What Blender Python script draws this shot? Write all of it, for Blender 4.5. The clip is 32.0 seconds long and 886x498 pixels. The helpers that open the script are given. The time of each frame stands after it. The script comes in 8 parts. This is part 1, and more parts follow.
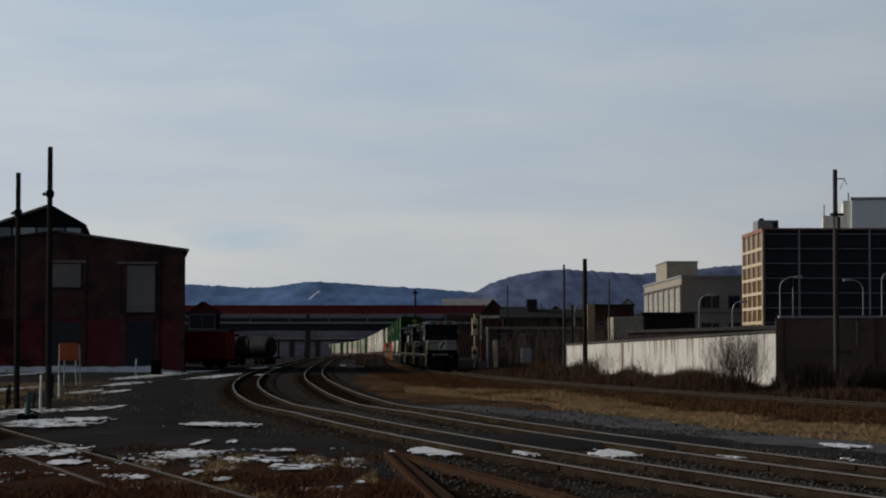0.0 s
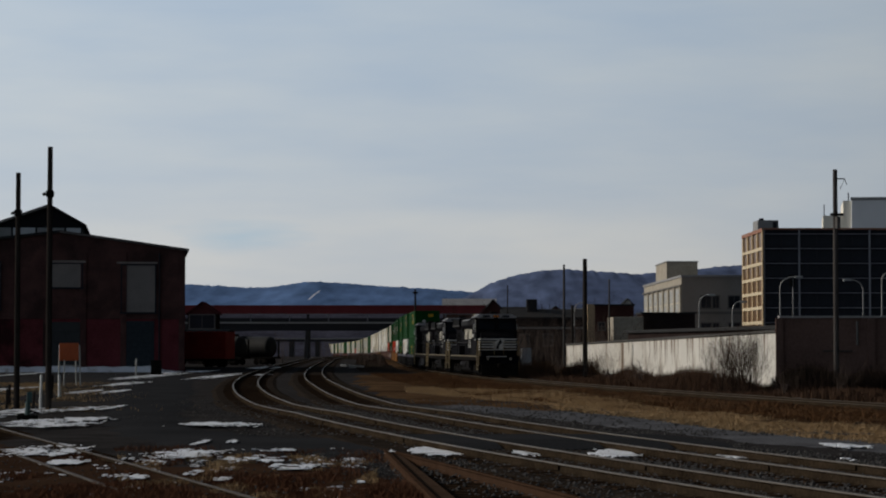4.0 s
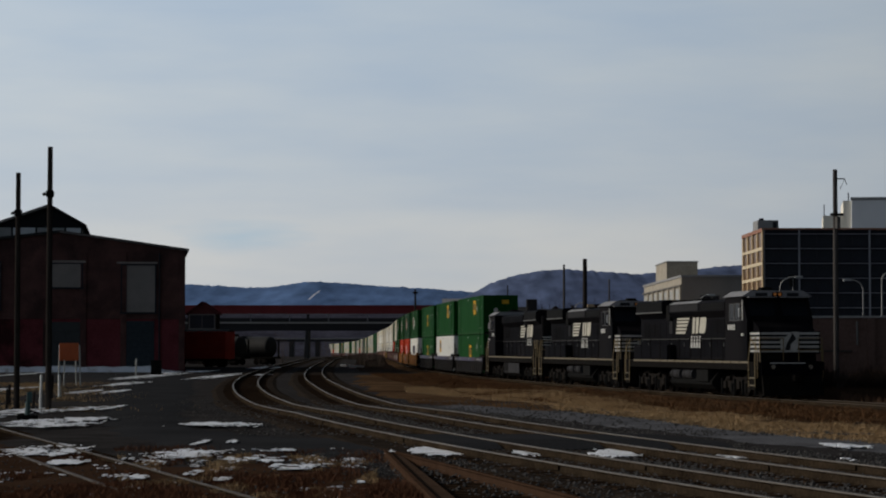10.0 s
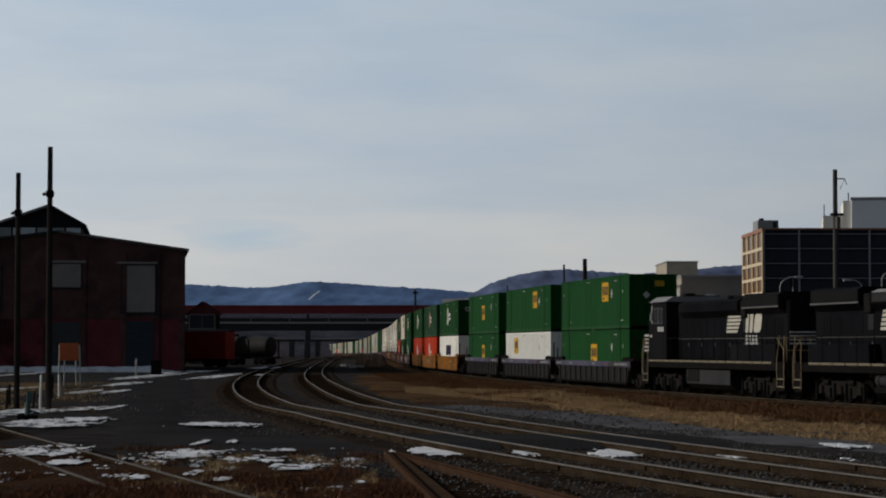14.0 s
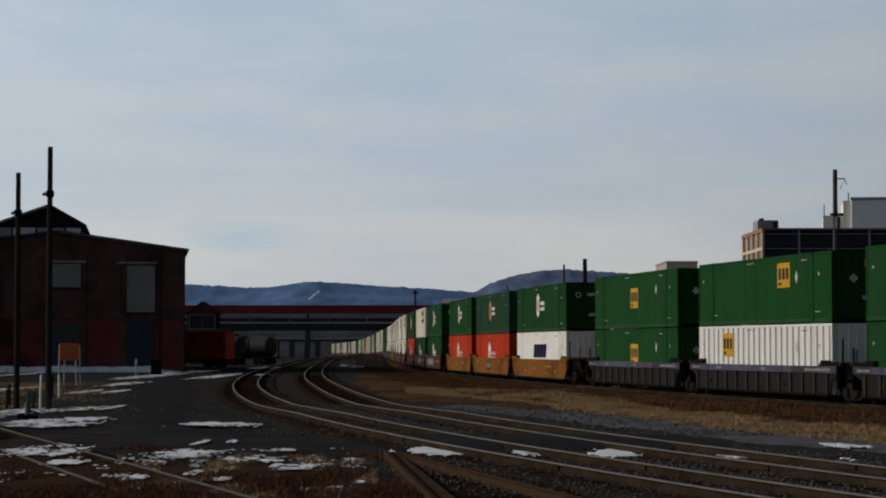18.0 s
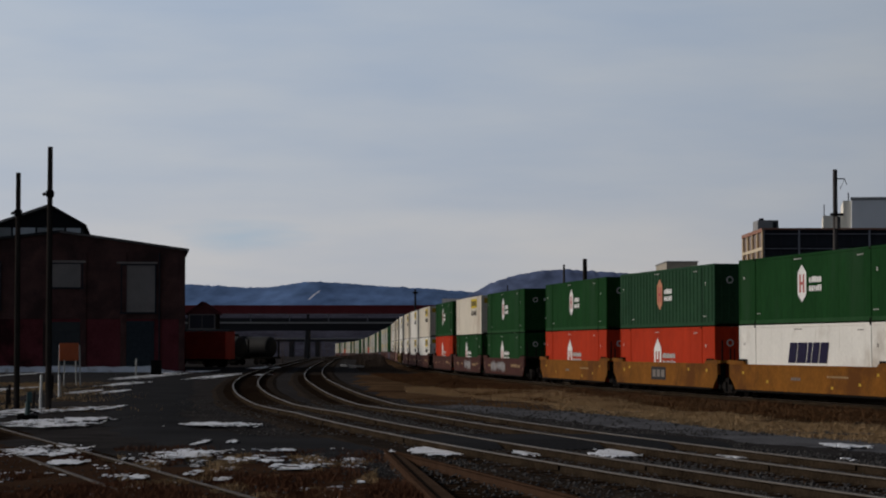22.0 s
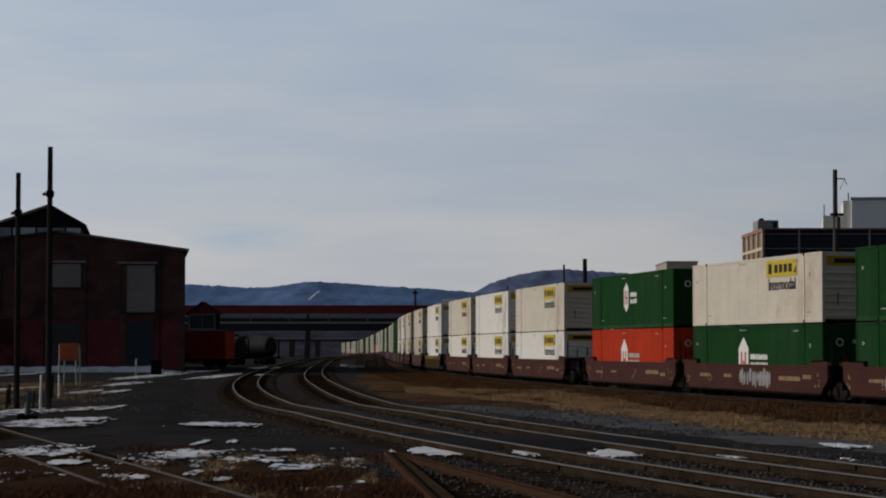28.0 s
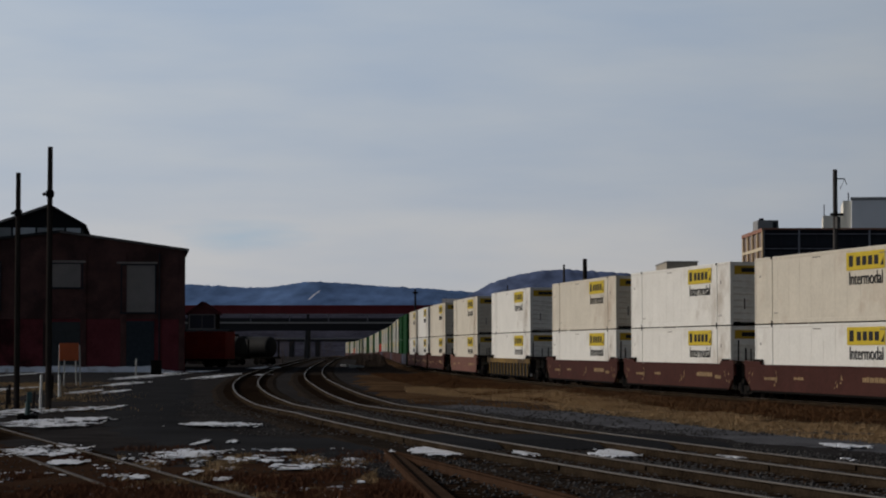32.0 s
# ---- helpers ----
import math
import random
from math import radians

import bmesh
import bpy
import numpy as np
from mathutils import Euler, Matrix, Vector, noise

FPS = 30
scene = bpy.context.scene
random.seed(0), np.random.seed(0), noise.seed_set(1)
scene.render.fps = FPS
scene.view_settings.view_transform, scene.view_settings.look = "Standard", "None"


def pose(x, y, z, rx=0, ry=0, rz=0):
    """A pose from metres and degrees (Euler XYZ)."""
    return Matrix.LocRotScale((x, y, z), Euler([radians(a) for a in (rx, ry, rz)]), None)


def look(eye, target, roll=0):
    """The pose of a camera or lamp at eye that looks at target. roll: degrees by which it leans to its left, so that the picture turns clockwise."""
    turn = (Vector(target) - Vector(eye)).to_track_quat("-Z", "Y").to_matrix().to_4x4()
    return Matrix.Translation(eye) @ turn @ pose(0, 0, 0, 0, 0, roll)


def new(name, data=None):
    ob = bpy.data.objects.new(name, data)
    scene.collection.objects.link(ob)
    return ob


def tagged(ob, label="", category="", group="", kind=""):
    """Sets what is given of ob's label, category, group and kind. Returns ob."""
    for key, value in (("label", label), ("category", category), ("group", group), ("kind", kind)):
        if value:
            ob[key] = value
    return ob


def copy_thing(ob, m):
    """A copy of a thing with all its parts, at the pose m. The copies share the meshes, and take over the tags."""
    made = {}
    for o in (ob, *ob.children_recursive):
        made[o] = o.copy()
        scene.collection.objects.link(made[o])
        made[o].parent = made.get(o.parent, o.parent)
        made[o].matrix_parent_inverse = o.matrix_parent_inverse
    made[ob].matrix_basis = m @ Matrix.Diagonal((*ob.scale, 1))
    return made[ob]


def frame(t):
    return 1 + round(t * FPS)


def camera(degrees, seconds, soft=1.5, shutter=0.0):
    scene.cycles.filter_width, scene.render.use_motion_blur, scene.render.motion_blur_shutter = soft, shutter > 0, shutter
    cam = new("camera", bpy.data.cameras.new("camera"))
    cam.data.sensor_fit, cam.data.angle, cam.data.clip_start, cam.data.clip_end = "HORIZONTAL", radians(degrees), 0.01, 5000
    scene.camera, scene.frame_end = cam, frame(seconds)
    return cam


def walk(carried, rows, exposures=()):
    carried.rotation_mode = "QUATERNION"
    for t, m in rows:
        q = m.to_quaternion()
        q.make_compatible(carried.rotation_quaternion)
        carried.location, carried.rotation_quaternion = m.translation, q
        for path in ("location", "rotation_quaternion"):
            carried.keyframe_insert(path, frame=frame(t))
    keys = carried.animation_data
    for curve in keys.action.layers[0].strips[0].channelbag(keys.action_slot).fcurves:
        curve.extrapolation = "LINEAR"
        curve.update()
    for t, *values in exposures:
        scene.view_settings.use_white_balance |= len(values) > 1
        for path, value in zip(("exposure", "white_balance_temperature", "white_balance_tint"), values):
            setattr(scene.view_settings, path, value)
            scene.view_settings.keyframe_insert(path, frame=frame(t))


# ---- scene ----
# camera: a phone on a tripod, zoomed in, beside the yard tracks
EYE = Vector((0.0, 0.0, 2.4))
TILT = 2.497
cam = camera(23.13, 32.0, soft=2.0)
walk(cam, [(0.0, pose(*EYE, 90 + TILT, 0, 0)), (32.0, pose(*EYE, 90 + TILT, 0, 0))], exposures=[(0.0, 0.0, 6500, 10), (21.0, 0.0, 6500, 10), (22.0, -0.17, 6450, 14), (32.0, -0.17, 6450, 13)])

# light: thin overcast, low sun from beyond the brick works
SUN_FROM = Vector((-0.90, 0.22, 0.40)).normalized()
sun = new("sun", bpy.data.lights.new("sun", "SUN"))
sun.data.energy = 2.0
sun.data.angle = radians(8)
sun.data.color = (1.0, 0.90, 0.76)
sun.matrix_world = look(SUN_FROM * 300, (0, 0, 0))

world = bpy.data.worlds.new("sky")
scene.world = world
world.use_nodes = True


def build_sky():
    nt = world.node_tree
    nt.nodes.clear()
    N, L = nt.nodes.new, nt.links.new
    sky = N("ShaderNodeTexSky")
    sky.sky_type = "NISHITA"
    sky.sun_disc = False
    sky.sun_elevation = math.asin(SUN_FROM.z)
    sky.sun_rotation = math.atan2(SUN_FROM.x, SUN_FROM.y)
    sky.dust_density = 2.0
    bg_blue = N("ShaderNodeBackground")
    bg_blue.inputs["Strength"].default_value = 0.06
    L(sky.outputs["Color"], bg_blue.inputs["Color"])
    co = N("ShaderNodeTexCoord")
    sep = N("ShaderNodeSeparateXYZ")
    L(co.outputs["Generated"], sep.inputs[0])
    # overcast sheet: pale near the horizon, grey blue higher up
    ramp = N("ShaderNodeValToRGB")
    cr = ramp.color_ramp
    cr.elements[0].position, cr.elements[0].color = 0.0, (0.50, 0.51, 0.51, 1)
    cr.elements[1].position, cr.elements[1].color = 1.0, (0.09, 0.105, 0.125, 1)
    for p, c in ((0.035, (0.53, 0.54, 0.54, 1)), (0.075, (0.45, 0.50, 0.55, 1)), (0.17, (0.44, 0.51, 0.58, 1)), (0.3, (0.28, 0.33, 0.39, 1)), (0.55, (0.13, 0.155, 0.185, 1))):
        e = cr.elements.new(p)
        e.color = c
    L(sep.outputs["Z"], ramp.inputs["Fac"])
    # soft streaks of cloud
    mp = N("ShaderNodeMapping")
    mp.inputs["Scale"].default_value = (5.0, 5.0, 26.0)
    mp.inputs["Rotation"].default_value = (0.12, 0.18, 0.0)
    L(co.outputs["Generated"], mp.inputs["Vector"])
    nz = N("ShaderNodeTexNoise")
    nz.inputs["Scale"].default_value = 1.3
    nz.inputs["Detail"].default_value = 5
    nz.inputs["Roughness"].default_value = 0.5
    L(mp.outputs[0], nz.inputs["Vector"])
    cl = N("ShaderNodeValToRGB")
    cl.color_ramp.elements[0].position, cl.color_ramp.elements[0].color = 0.3, (0.86, 0.92, 1.0, 1)
    cl.color_ramp.elements[1].position, cl.color_ramp.elements[1].color = 0.7, (1.09, 1.065, 1.03, 1)
    L(nz.outputs["Fac"], cl.inputs["Fac"])
    mul = N("ShaderNodeMix")
    mul.data_type, mul.blend_type = "RGBA", "MULTIPLY"
    mul.inputs[0].default_value = 1.0
    L(ramp.outputs["Color"], mul.inputs[6])
    L(cl.outputs["Color"], mul.inputs[7])
    # brighter towards the veiled sun; dimmed behind the camera to darken faces turned there
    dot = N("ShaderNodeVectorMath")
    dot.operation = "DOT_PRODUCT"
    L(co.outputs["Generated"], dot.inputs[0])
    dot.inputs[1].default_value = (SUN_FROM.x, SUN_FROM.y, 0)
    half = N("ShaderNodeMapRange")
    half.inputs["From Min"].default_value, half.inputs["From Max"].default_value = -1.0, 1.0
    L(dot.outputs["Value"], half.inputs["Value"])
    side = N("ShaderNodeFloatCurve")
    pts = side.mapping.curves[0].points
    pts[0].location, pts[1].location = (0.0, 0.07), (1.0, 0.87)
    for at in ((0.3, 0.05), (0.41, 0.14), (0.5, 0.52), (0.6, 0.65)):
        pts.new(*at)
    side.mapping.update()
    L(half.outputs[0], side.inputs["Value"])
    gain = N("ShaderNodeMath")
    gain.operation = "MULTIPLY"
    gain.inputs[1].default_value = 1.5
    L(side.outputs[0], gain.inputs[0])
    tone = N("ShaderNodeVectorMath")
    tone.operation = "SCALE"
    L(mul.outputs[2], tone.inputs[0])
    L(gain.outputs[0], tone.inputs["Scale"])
    # a thin break in the cloud, low over the ridge
    off = N("ShaderNodeVectorMath")
    off.operation = "SUBTRACT"
    L(co.outputs["Generated"], off.inputs[0])
    off.inputs[1].default_value = (-0.092, 0.0, 0.0495)
    fit = N("ShaderNodeVectorMath")
    fit.operation = "MULTIPLY"
    L(off.outputs[0], fit.inputs[0])
    fit.inputs[1].default_value = (1 / 0.034, 0.0, 1 / 0.0085)
    far = N("ShaderNodeVectorMath")
    far.operation = "LENGTH"
    L(fit.outputs[0], far.inputs[0])
    ns = N("ShaderNodeTexNoise")
    ns.inputs["Scale"].default_value, ns.inputs["Detail"].default_value = 3.0, 5
    mp2 = N("ShaderNodeMapping")
    mp2.inputs["Scale"].default_value = (12.0, 12.0, 70.0)
    L(co.outputs["Generated"], mp2.inputs["Vector"])
    L(mp2.outputs[0], ns.inputs["Vector"])
    add = N("ShaderNodeMath")
    add.operation = "ADD"
    L(far.outputs["Value"], add.inputs[0])
    L(ns.outputs["Fac"], add.inputs[1])
    gap = N("ShaderNodeMapRange")
    gap.inputs["From Min"].default_value, gap.inputs["From Max"].default_value = 1.5, 0.5
    gap.inputs["To Min"].default_value, gap.inputs["To Max"].default_value = 0.0, 0.6
    L(add.outputs[0], gap.inputs["Value"])
    blue = N("ShaderNodeMix")
    blue.data_type = "RGBA"
    L(gap.outputs[0], blue.inputs[0])
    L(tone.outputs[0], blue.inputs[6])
    blue.inputs[7].default_value = (0.32, 0.46, 0.58, 1)
    bg_cloud = N("ShaderNodeBackground")
    bg_cloud.inputs["Strength"].default_value = 1.06
    L(blue.outputs[2], bg_cloud.inputs["Color"])
    mix = N("ShaderNodeMixShader")
    mix.inputs[0].default_value = 0.9
    L(bg_blue.outputs[0], mix.inputs[1])
    L(bg_cloud.outputs[0], mix.inputs[2])
    out = N("ShaderNodeOutputWorld")
    L(mix.outputs[0], out.inputs["Surface"])


build_sky()


# ---- plan of the rails ----
def train_heading(u):
    # compass of the through track, u metres along it, away from the camera
    def poly(v):
        return 1.823 - 2.004e-3 * v + 5.872e-6 * v * v - 5.28e-9 * v ** 3
    if u < -40:
        return poly(-40) - max(u + 40, -120) * 0.0018
    if u > 420:
        return min(poly(420) + max(u - 640, 0) * 1.0e-4, 1.66)
    return poly(u)


U0, U1 = -330, 1400
_us = np.arange(U0, U1 + 1.0)
_th = np.array([train_heading(v) for v in _us])
_cx = np.concatenate([[0], np.cumsum((np.cos(_th[1:]) + np.cos(_th[:-1])) / 2)])
_cy = np.concatenate([[0], np.cumsum((np.sin(_th[1:]) + np.sin(_th[:-1])) / 2)])
_cx += 18.559 - _cx[-U0] + 1.3 * np.sin(_th)
_cy += 73.29 - _cy[-U0] - 1.3 * np.cos(_th)
_drop = np.where(_us > 400, 1.0 - np.exp(-(np.maximum(_us, 400) - 400) / 150.0), 0.0)
_cz = 0.045 - 0.0017 * np.maximum(_us, -60) - 1.15e-6 * _us ** 2 * (_us > 0) - _drop


def through_track(u):
    """Middle of the through track at rail height, u metres along it."""
    return Vector((np.interp(u, _us, _cx), np.interp(u, _us, _cy), np.interp(u, _us, _cz)))


def ground_z(y):
    return float(np.interp(y, _GY, _GZ))


_far = _cy > 75
_GY = np.concatenate([[-3000, 0, 40, 70], _cy[_far][10::20], [1500, 4900]])
_GZ = np.concatenate([[0.06, 0.06, 0.05, 0.0], _cz[_far][10::20] - 0.21, [-4.2, -4.5]])


def yard_x(y, side):
    """x of the yard's main tracks (their right-hand rail plus side)."""
    slope = -0.04 - 0.45 * math.exp(-y / 60)
    if side < -2.7:
        side += 0.55 * math.exp(-max(y, 0) / 80) - 0.08
    else:
        k = min(max((y - 62) / 75, 0.0), 1.0)
        side += 0.95 * k * k * (3 - 2 * k)
    return -5.07 - 0.04 * y + 27 * math.exp(-y / 60) + side * math.sqrt(1 + slope * slope)


# how the train runs: u of the rear end of the first stack, seconds t
def train_u(t):
    return 21.94 - 11.983 * (t - 17) - 0.0325 * (t - 17) ** 2
# ---- materials ----
def mat(name, rgb, rough=0.7, metal=0.0, var=0.25, scale=3.0, fine=40.0, bump=0.15, dirt=None, dirt_amount=0.3, stretch=(1, 1, 1), per_object=0.0, spec=0.5):
    """Colour that varies at two scales, grime of another colour in patches, and fine relief."""
    m = bpy.data.materials.new(name)
    m.use_nodes = True
    nt = m.node_tree
    N, L = nt.nodes.new, nt.links.new
    b = nt.nodes["Principled BSDF"]
    b.inputs["Roughness"].default_value = rough
    b.inputs["Metallic"].default_value = metal
    b.inputs["Specular IOR Level"].default_value = spec
    co = N("ShaderNodeTexCoord")
    mp = N("ShaderNodeMapping")
    mp.inputs["Scale"].default_value = stretch
    L(co.outputs["Object"], mp.inputs["Vector"])
    n1, n2 = N("ShaderNodeTexNoise"), N("ShaderNodeTexNoise")
    n1.inputs["Scale"].default_value, n1.inputs["Detail"].default_value = scale, 5
    n2.inputs["Scale"].default_value, n2.inputs["Detail"].default_value = fine, 4
    L(mp.outputs[0], n1.inputs["Vector"])
    L(mp.outputs[0], n2.inputs["Vector"])
    add = N("ShaderNodeMath")
    add.operation = "ADD"
    L(n1.outputs["Fac"], add.inputs[0])
    L(n2.outputs["Fac"], add.inputs[1])
    r = N("ShaderNodeMapRange")
    r.inputs["From Min"].default_value, r.inputs["From Max"].default_value = 0.65, 1.35
    r.inputs["To Min"].default_value, r.inputs["To Max"].default_value = 1 - var, 1 + var
    L(add.outputs[0], r.inputs["Value"])
    val = r.outputs[0]
    if per_object:
        oi = N("ShaderNodeObjectInfo")
        r2 = N("ShaderNodeMapRange")
        r2.inputs["To Min"].default_value, r2.inputs["To Max"].default_value = 1 - per_object, 1 + per_object
        L(oi.outputs["Random"], r2.inputs["Value"])
        mm = N("ShaderNodeMath")
        mm.operation = "MULTIPLY"
        L(val, mm.inputs[0])
        L(r2.outputs[0], mm.inputs[1])
        val = mm.outputs[0]
    mul = N("ShaderNodeVectorMath")
    mul.operation = "SCALE"
    mul.inputs[0].default_value = rgb
    L(val, mul.inputs["Scale"])
    col = mul.outputs[0]
    if dirt:
        n3 = N("ShaderNodeTexNoise")
        n3.inputs["Scale"].default_value, n3.inputs["Detail"].default_value, n3.inputs["Roughness"].default_value = scale * 0.37, 8, 0.65
        L(mp.outputs[0], n3.inputs["Vector"])
        r3 = N("ShaderNodeMapRange")
        r3.inputs["From Min"].default_value, r3.inputs["From Max"].default_value = 0.62 - dirt_amount * 0.5, 0.78 - dirt_amount * 0.5
        L(n3.outputs["Fac"], r3.inputs["Value"])
        mx = N("ShaderNodeMix")
        mx.data_type = "RGBA"
        L(r3.outputs[0], mx.inputs[0])
        L(col, mx.inputs[6])
        mx.inputs[7].default_value = (*dirt, 1)
        col = mx.outputs[2]
    L(col, b.inputs["Base Color"])
    if bump:
        bp = N("ShaderNodeBump")
        bp.inputs["Strength"].default_value = bump
        bp.inputs["Distance"].default_value = 0.02
        L(n2.outputs["Fac"], bp.inputs["Height"])
        L(bp.outputs[0], b.inputs["Normal"])
    return m


M = dict(
    asphalt=mat("asphalt", (0.032, 0.033, 0.036), 0.9, spec=0.0, var=0.3, scale=0.25, fine=14, bump=0.3),
    gravel=mat("gravel", (0.037, 0.035, 0.0355), 0.95, spec=0.0, var=0.5, scale=0.6, fine=18, bump=0.9),
    dirt=mat("dirt", (0.050, 0.029, 0.019), 0.95, spec=0.0, var=0.4, scale=0.3, fine=9, bump=0.6),
    snow=mat("snow", (0.84, 0.87, 0.93), 0.6, var=0.14, scale=2.5, fine=20, bump=0.4, dirt=(0.35, 0.33, 0.31), dirt_amount=0.15),
    rail=mat("rusty_rail", (0.034, 0.025, 0.017), 0.75, spec=0.0, var=0.6, scale=0.9, fine=14),
    rail_head=mat("worn_rail_head", (0.122, 0.106, 0.090), 0.6, metal=0.1, var=0.45, scale=0.6),
    tie=mat("creosoted_timber", (0.036, 0.023, 0.015), 0.9, spec=0.0, var=0.35, scale=6, fine=40, stretch=(1, 0.2, 1), per_object=0.3),
    brick=mat("dark_brick", (0.100, 0.052, 0.048), 0.85, spec=0.0, var=0.3, scale=0.5, fine=9, dirt=(0.05, 0.03, 0.029), dirt_amount=0.35),
    brick_brown=mat("brown_brick", (0.090, 0.054, 0.044), 0.85, spec=0.0, var=0.25, scale=0.5, fine=9),
    roof=mat("roofing_felt", (0.03, 0.03, 0.031), 0.85, scale=0.5, spec=0.1),
    pale_metal=mat("grey_painted_sheet", (0.42, 0.42, 0.42), 0.5, var=0.15, scale=0.8),
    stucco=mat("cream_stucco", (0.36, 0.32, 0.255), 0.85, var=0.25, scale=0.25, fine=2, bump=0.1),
    white_wall=mat("whitewashed_block", (0.62, 0.60, 0.555), 0.8, var=0.12, scale=0.4, fine=5, dirt=(0.34, 0.30, 0.25), dirt_amount=0.3),
    glass_dark=mat("dark_window", (0.022, 0.025, 0.033), 0.25, spec=0.2, var=0.4, scale=0.3, bump=0),
    dark_frame=mat("dark_anodised_frame", (0.03, 0.031, 0.038), 0.6, spec=0.02, var=0.2),
    timber=mat("weathered_pole", (0.036, 0.031, 0.028), 0.9, spec=0.0, var=0.35, scale=3, fine=25, stretch=(1, 1, 0.1)),
    steel_grey=mat("galvanised_steel", (0.38, 0.39, 0.40), 0.45, metal=0.6, var=0.15),
    black=mat("black_loco_paint", (0.0046, 0.0048, 0.0066), 0.7, spec=0.02, var=0.35, scale=0.6, fine=5, dirt=(0.0105, 0.0098, 0.0112), dirt_amount=0.35, stretch=(1, 1, 0.35), per_object=0.2),
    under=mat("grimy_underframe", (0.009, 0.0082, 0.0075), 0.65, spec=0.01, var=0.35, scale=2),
    white=mat("white_paint", (0.78, 0.78, 0.76), 0.5, var=0.08, scale=2),
    yellow=mat("yellow_paint", (0.52, 0.29, 0.015), 0.6, spec=0.08, var=0.15, scale=2),
    sill=mat("dusty_sill_stripe", (0.15, 0.122, 0.075), 0.6, var=0.3, scale=2),
    green=mat("green_container_paint", (0.0075, 0.055, 0.012), 0.7, spec=0.04, var=0.24, scale=0.9, fine=8, stretch=(1, 1, 0.22), bump=0.05, dirt=(0.014, 0.050, 0.019), dirt_amount=0.15),
    orange=mat("orange_container_paint", (0.40, 0.036, 0.011), 0.7, spec=0.04, var=0.2, scale=0.9, fine=8, stretch=(1, 1, 0.22), bump=0.05),
    cwhite=mat("white_container_paint", (0.76, 0.75, 0.70), 0.65, spec=0.1, var=0.08, scale=0.7, fine=6, bump=0.05, dirt=(0.5, 0.46, 0.4), dirt_amount=0.18),
    cream=mat("yellowed_container_paint", (0.63, 0.585, 0.49), 0.65, spec=0.1, var=0.1, scale=0.7, fine=6, bump=0.05, dirt=(0.5, 0.42, 0.33), dirt_amount=0.2),
    well_orange=mat("weathered_orange_well", (0.20, 0.080, 0.012), 0.7, spec=0.04, var=0.3, scale=0.9, fine=8, dirt=(0.11, 0.042, 0.010), dirt_amount=0.3),
    well_brown=mat("red_brown_well", (0.055, 0.019, 0.0145), 0.7, spec=0.08, var=0.28, scale=0.9, fine=8, dirt=(0.06, 0.022, 0.017), dirt_amount=0.25),
    well_grey=mat("grey_well", (0.070, 0.070, 0.115), 0.65, spec=0.1, var=0.3, scale=0.9, fine=8, dirt=(0.03, 0.027, 0.025), dirt_amount=0.3),
    red_girder=mat("red_girder_paint", (0.17, 0.030, 0.034), 0.65, spec=0.1, var=0.2, scale=0.2),
    # the haze of distance is put into both hill colours as blue
    hill=mat("haze_blue_far_hill", (0.125, 0.21, 0.40), 1.0, var=0.45, stretch=(1, 0.2, 1), scale=0.006, fine=0.04, bump=0, spec=0.0),
    hill_near=mat("haze_blue_near_hill", (0.105, 0.138, 0.240), 1.0, var=0.55, stretch=(1, 0.2, 1), scale=0.008, fine=0.06, bump=0, spec=0.0),
    brush=mat("brown_brush", (0.076, 0.046, 0.031), 0.9, spec=0.0, var=0.35, scale=0.7, bump=0),
    twig=mat("grey_twigs", (0.032, 0.022, 0.017), 0.95, spec=0.0, var=0.3, scale=1, bump=0),
    orange_board=mat("orange_sign_board", (0.42, 0.075, 0.008), 0.6, var=0.15),
    red_car=mat("faded_red_wagon", (0.42, 0.040, 0.030), 0.65, spec=0.1, var=0.25, scale=0.6),
)


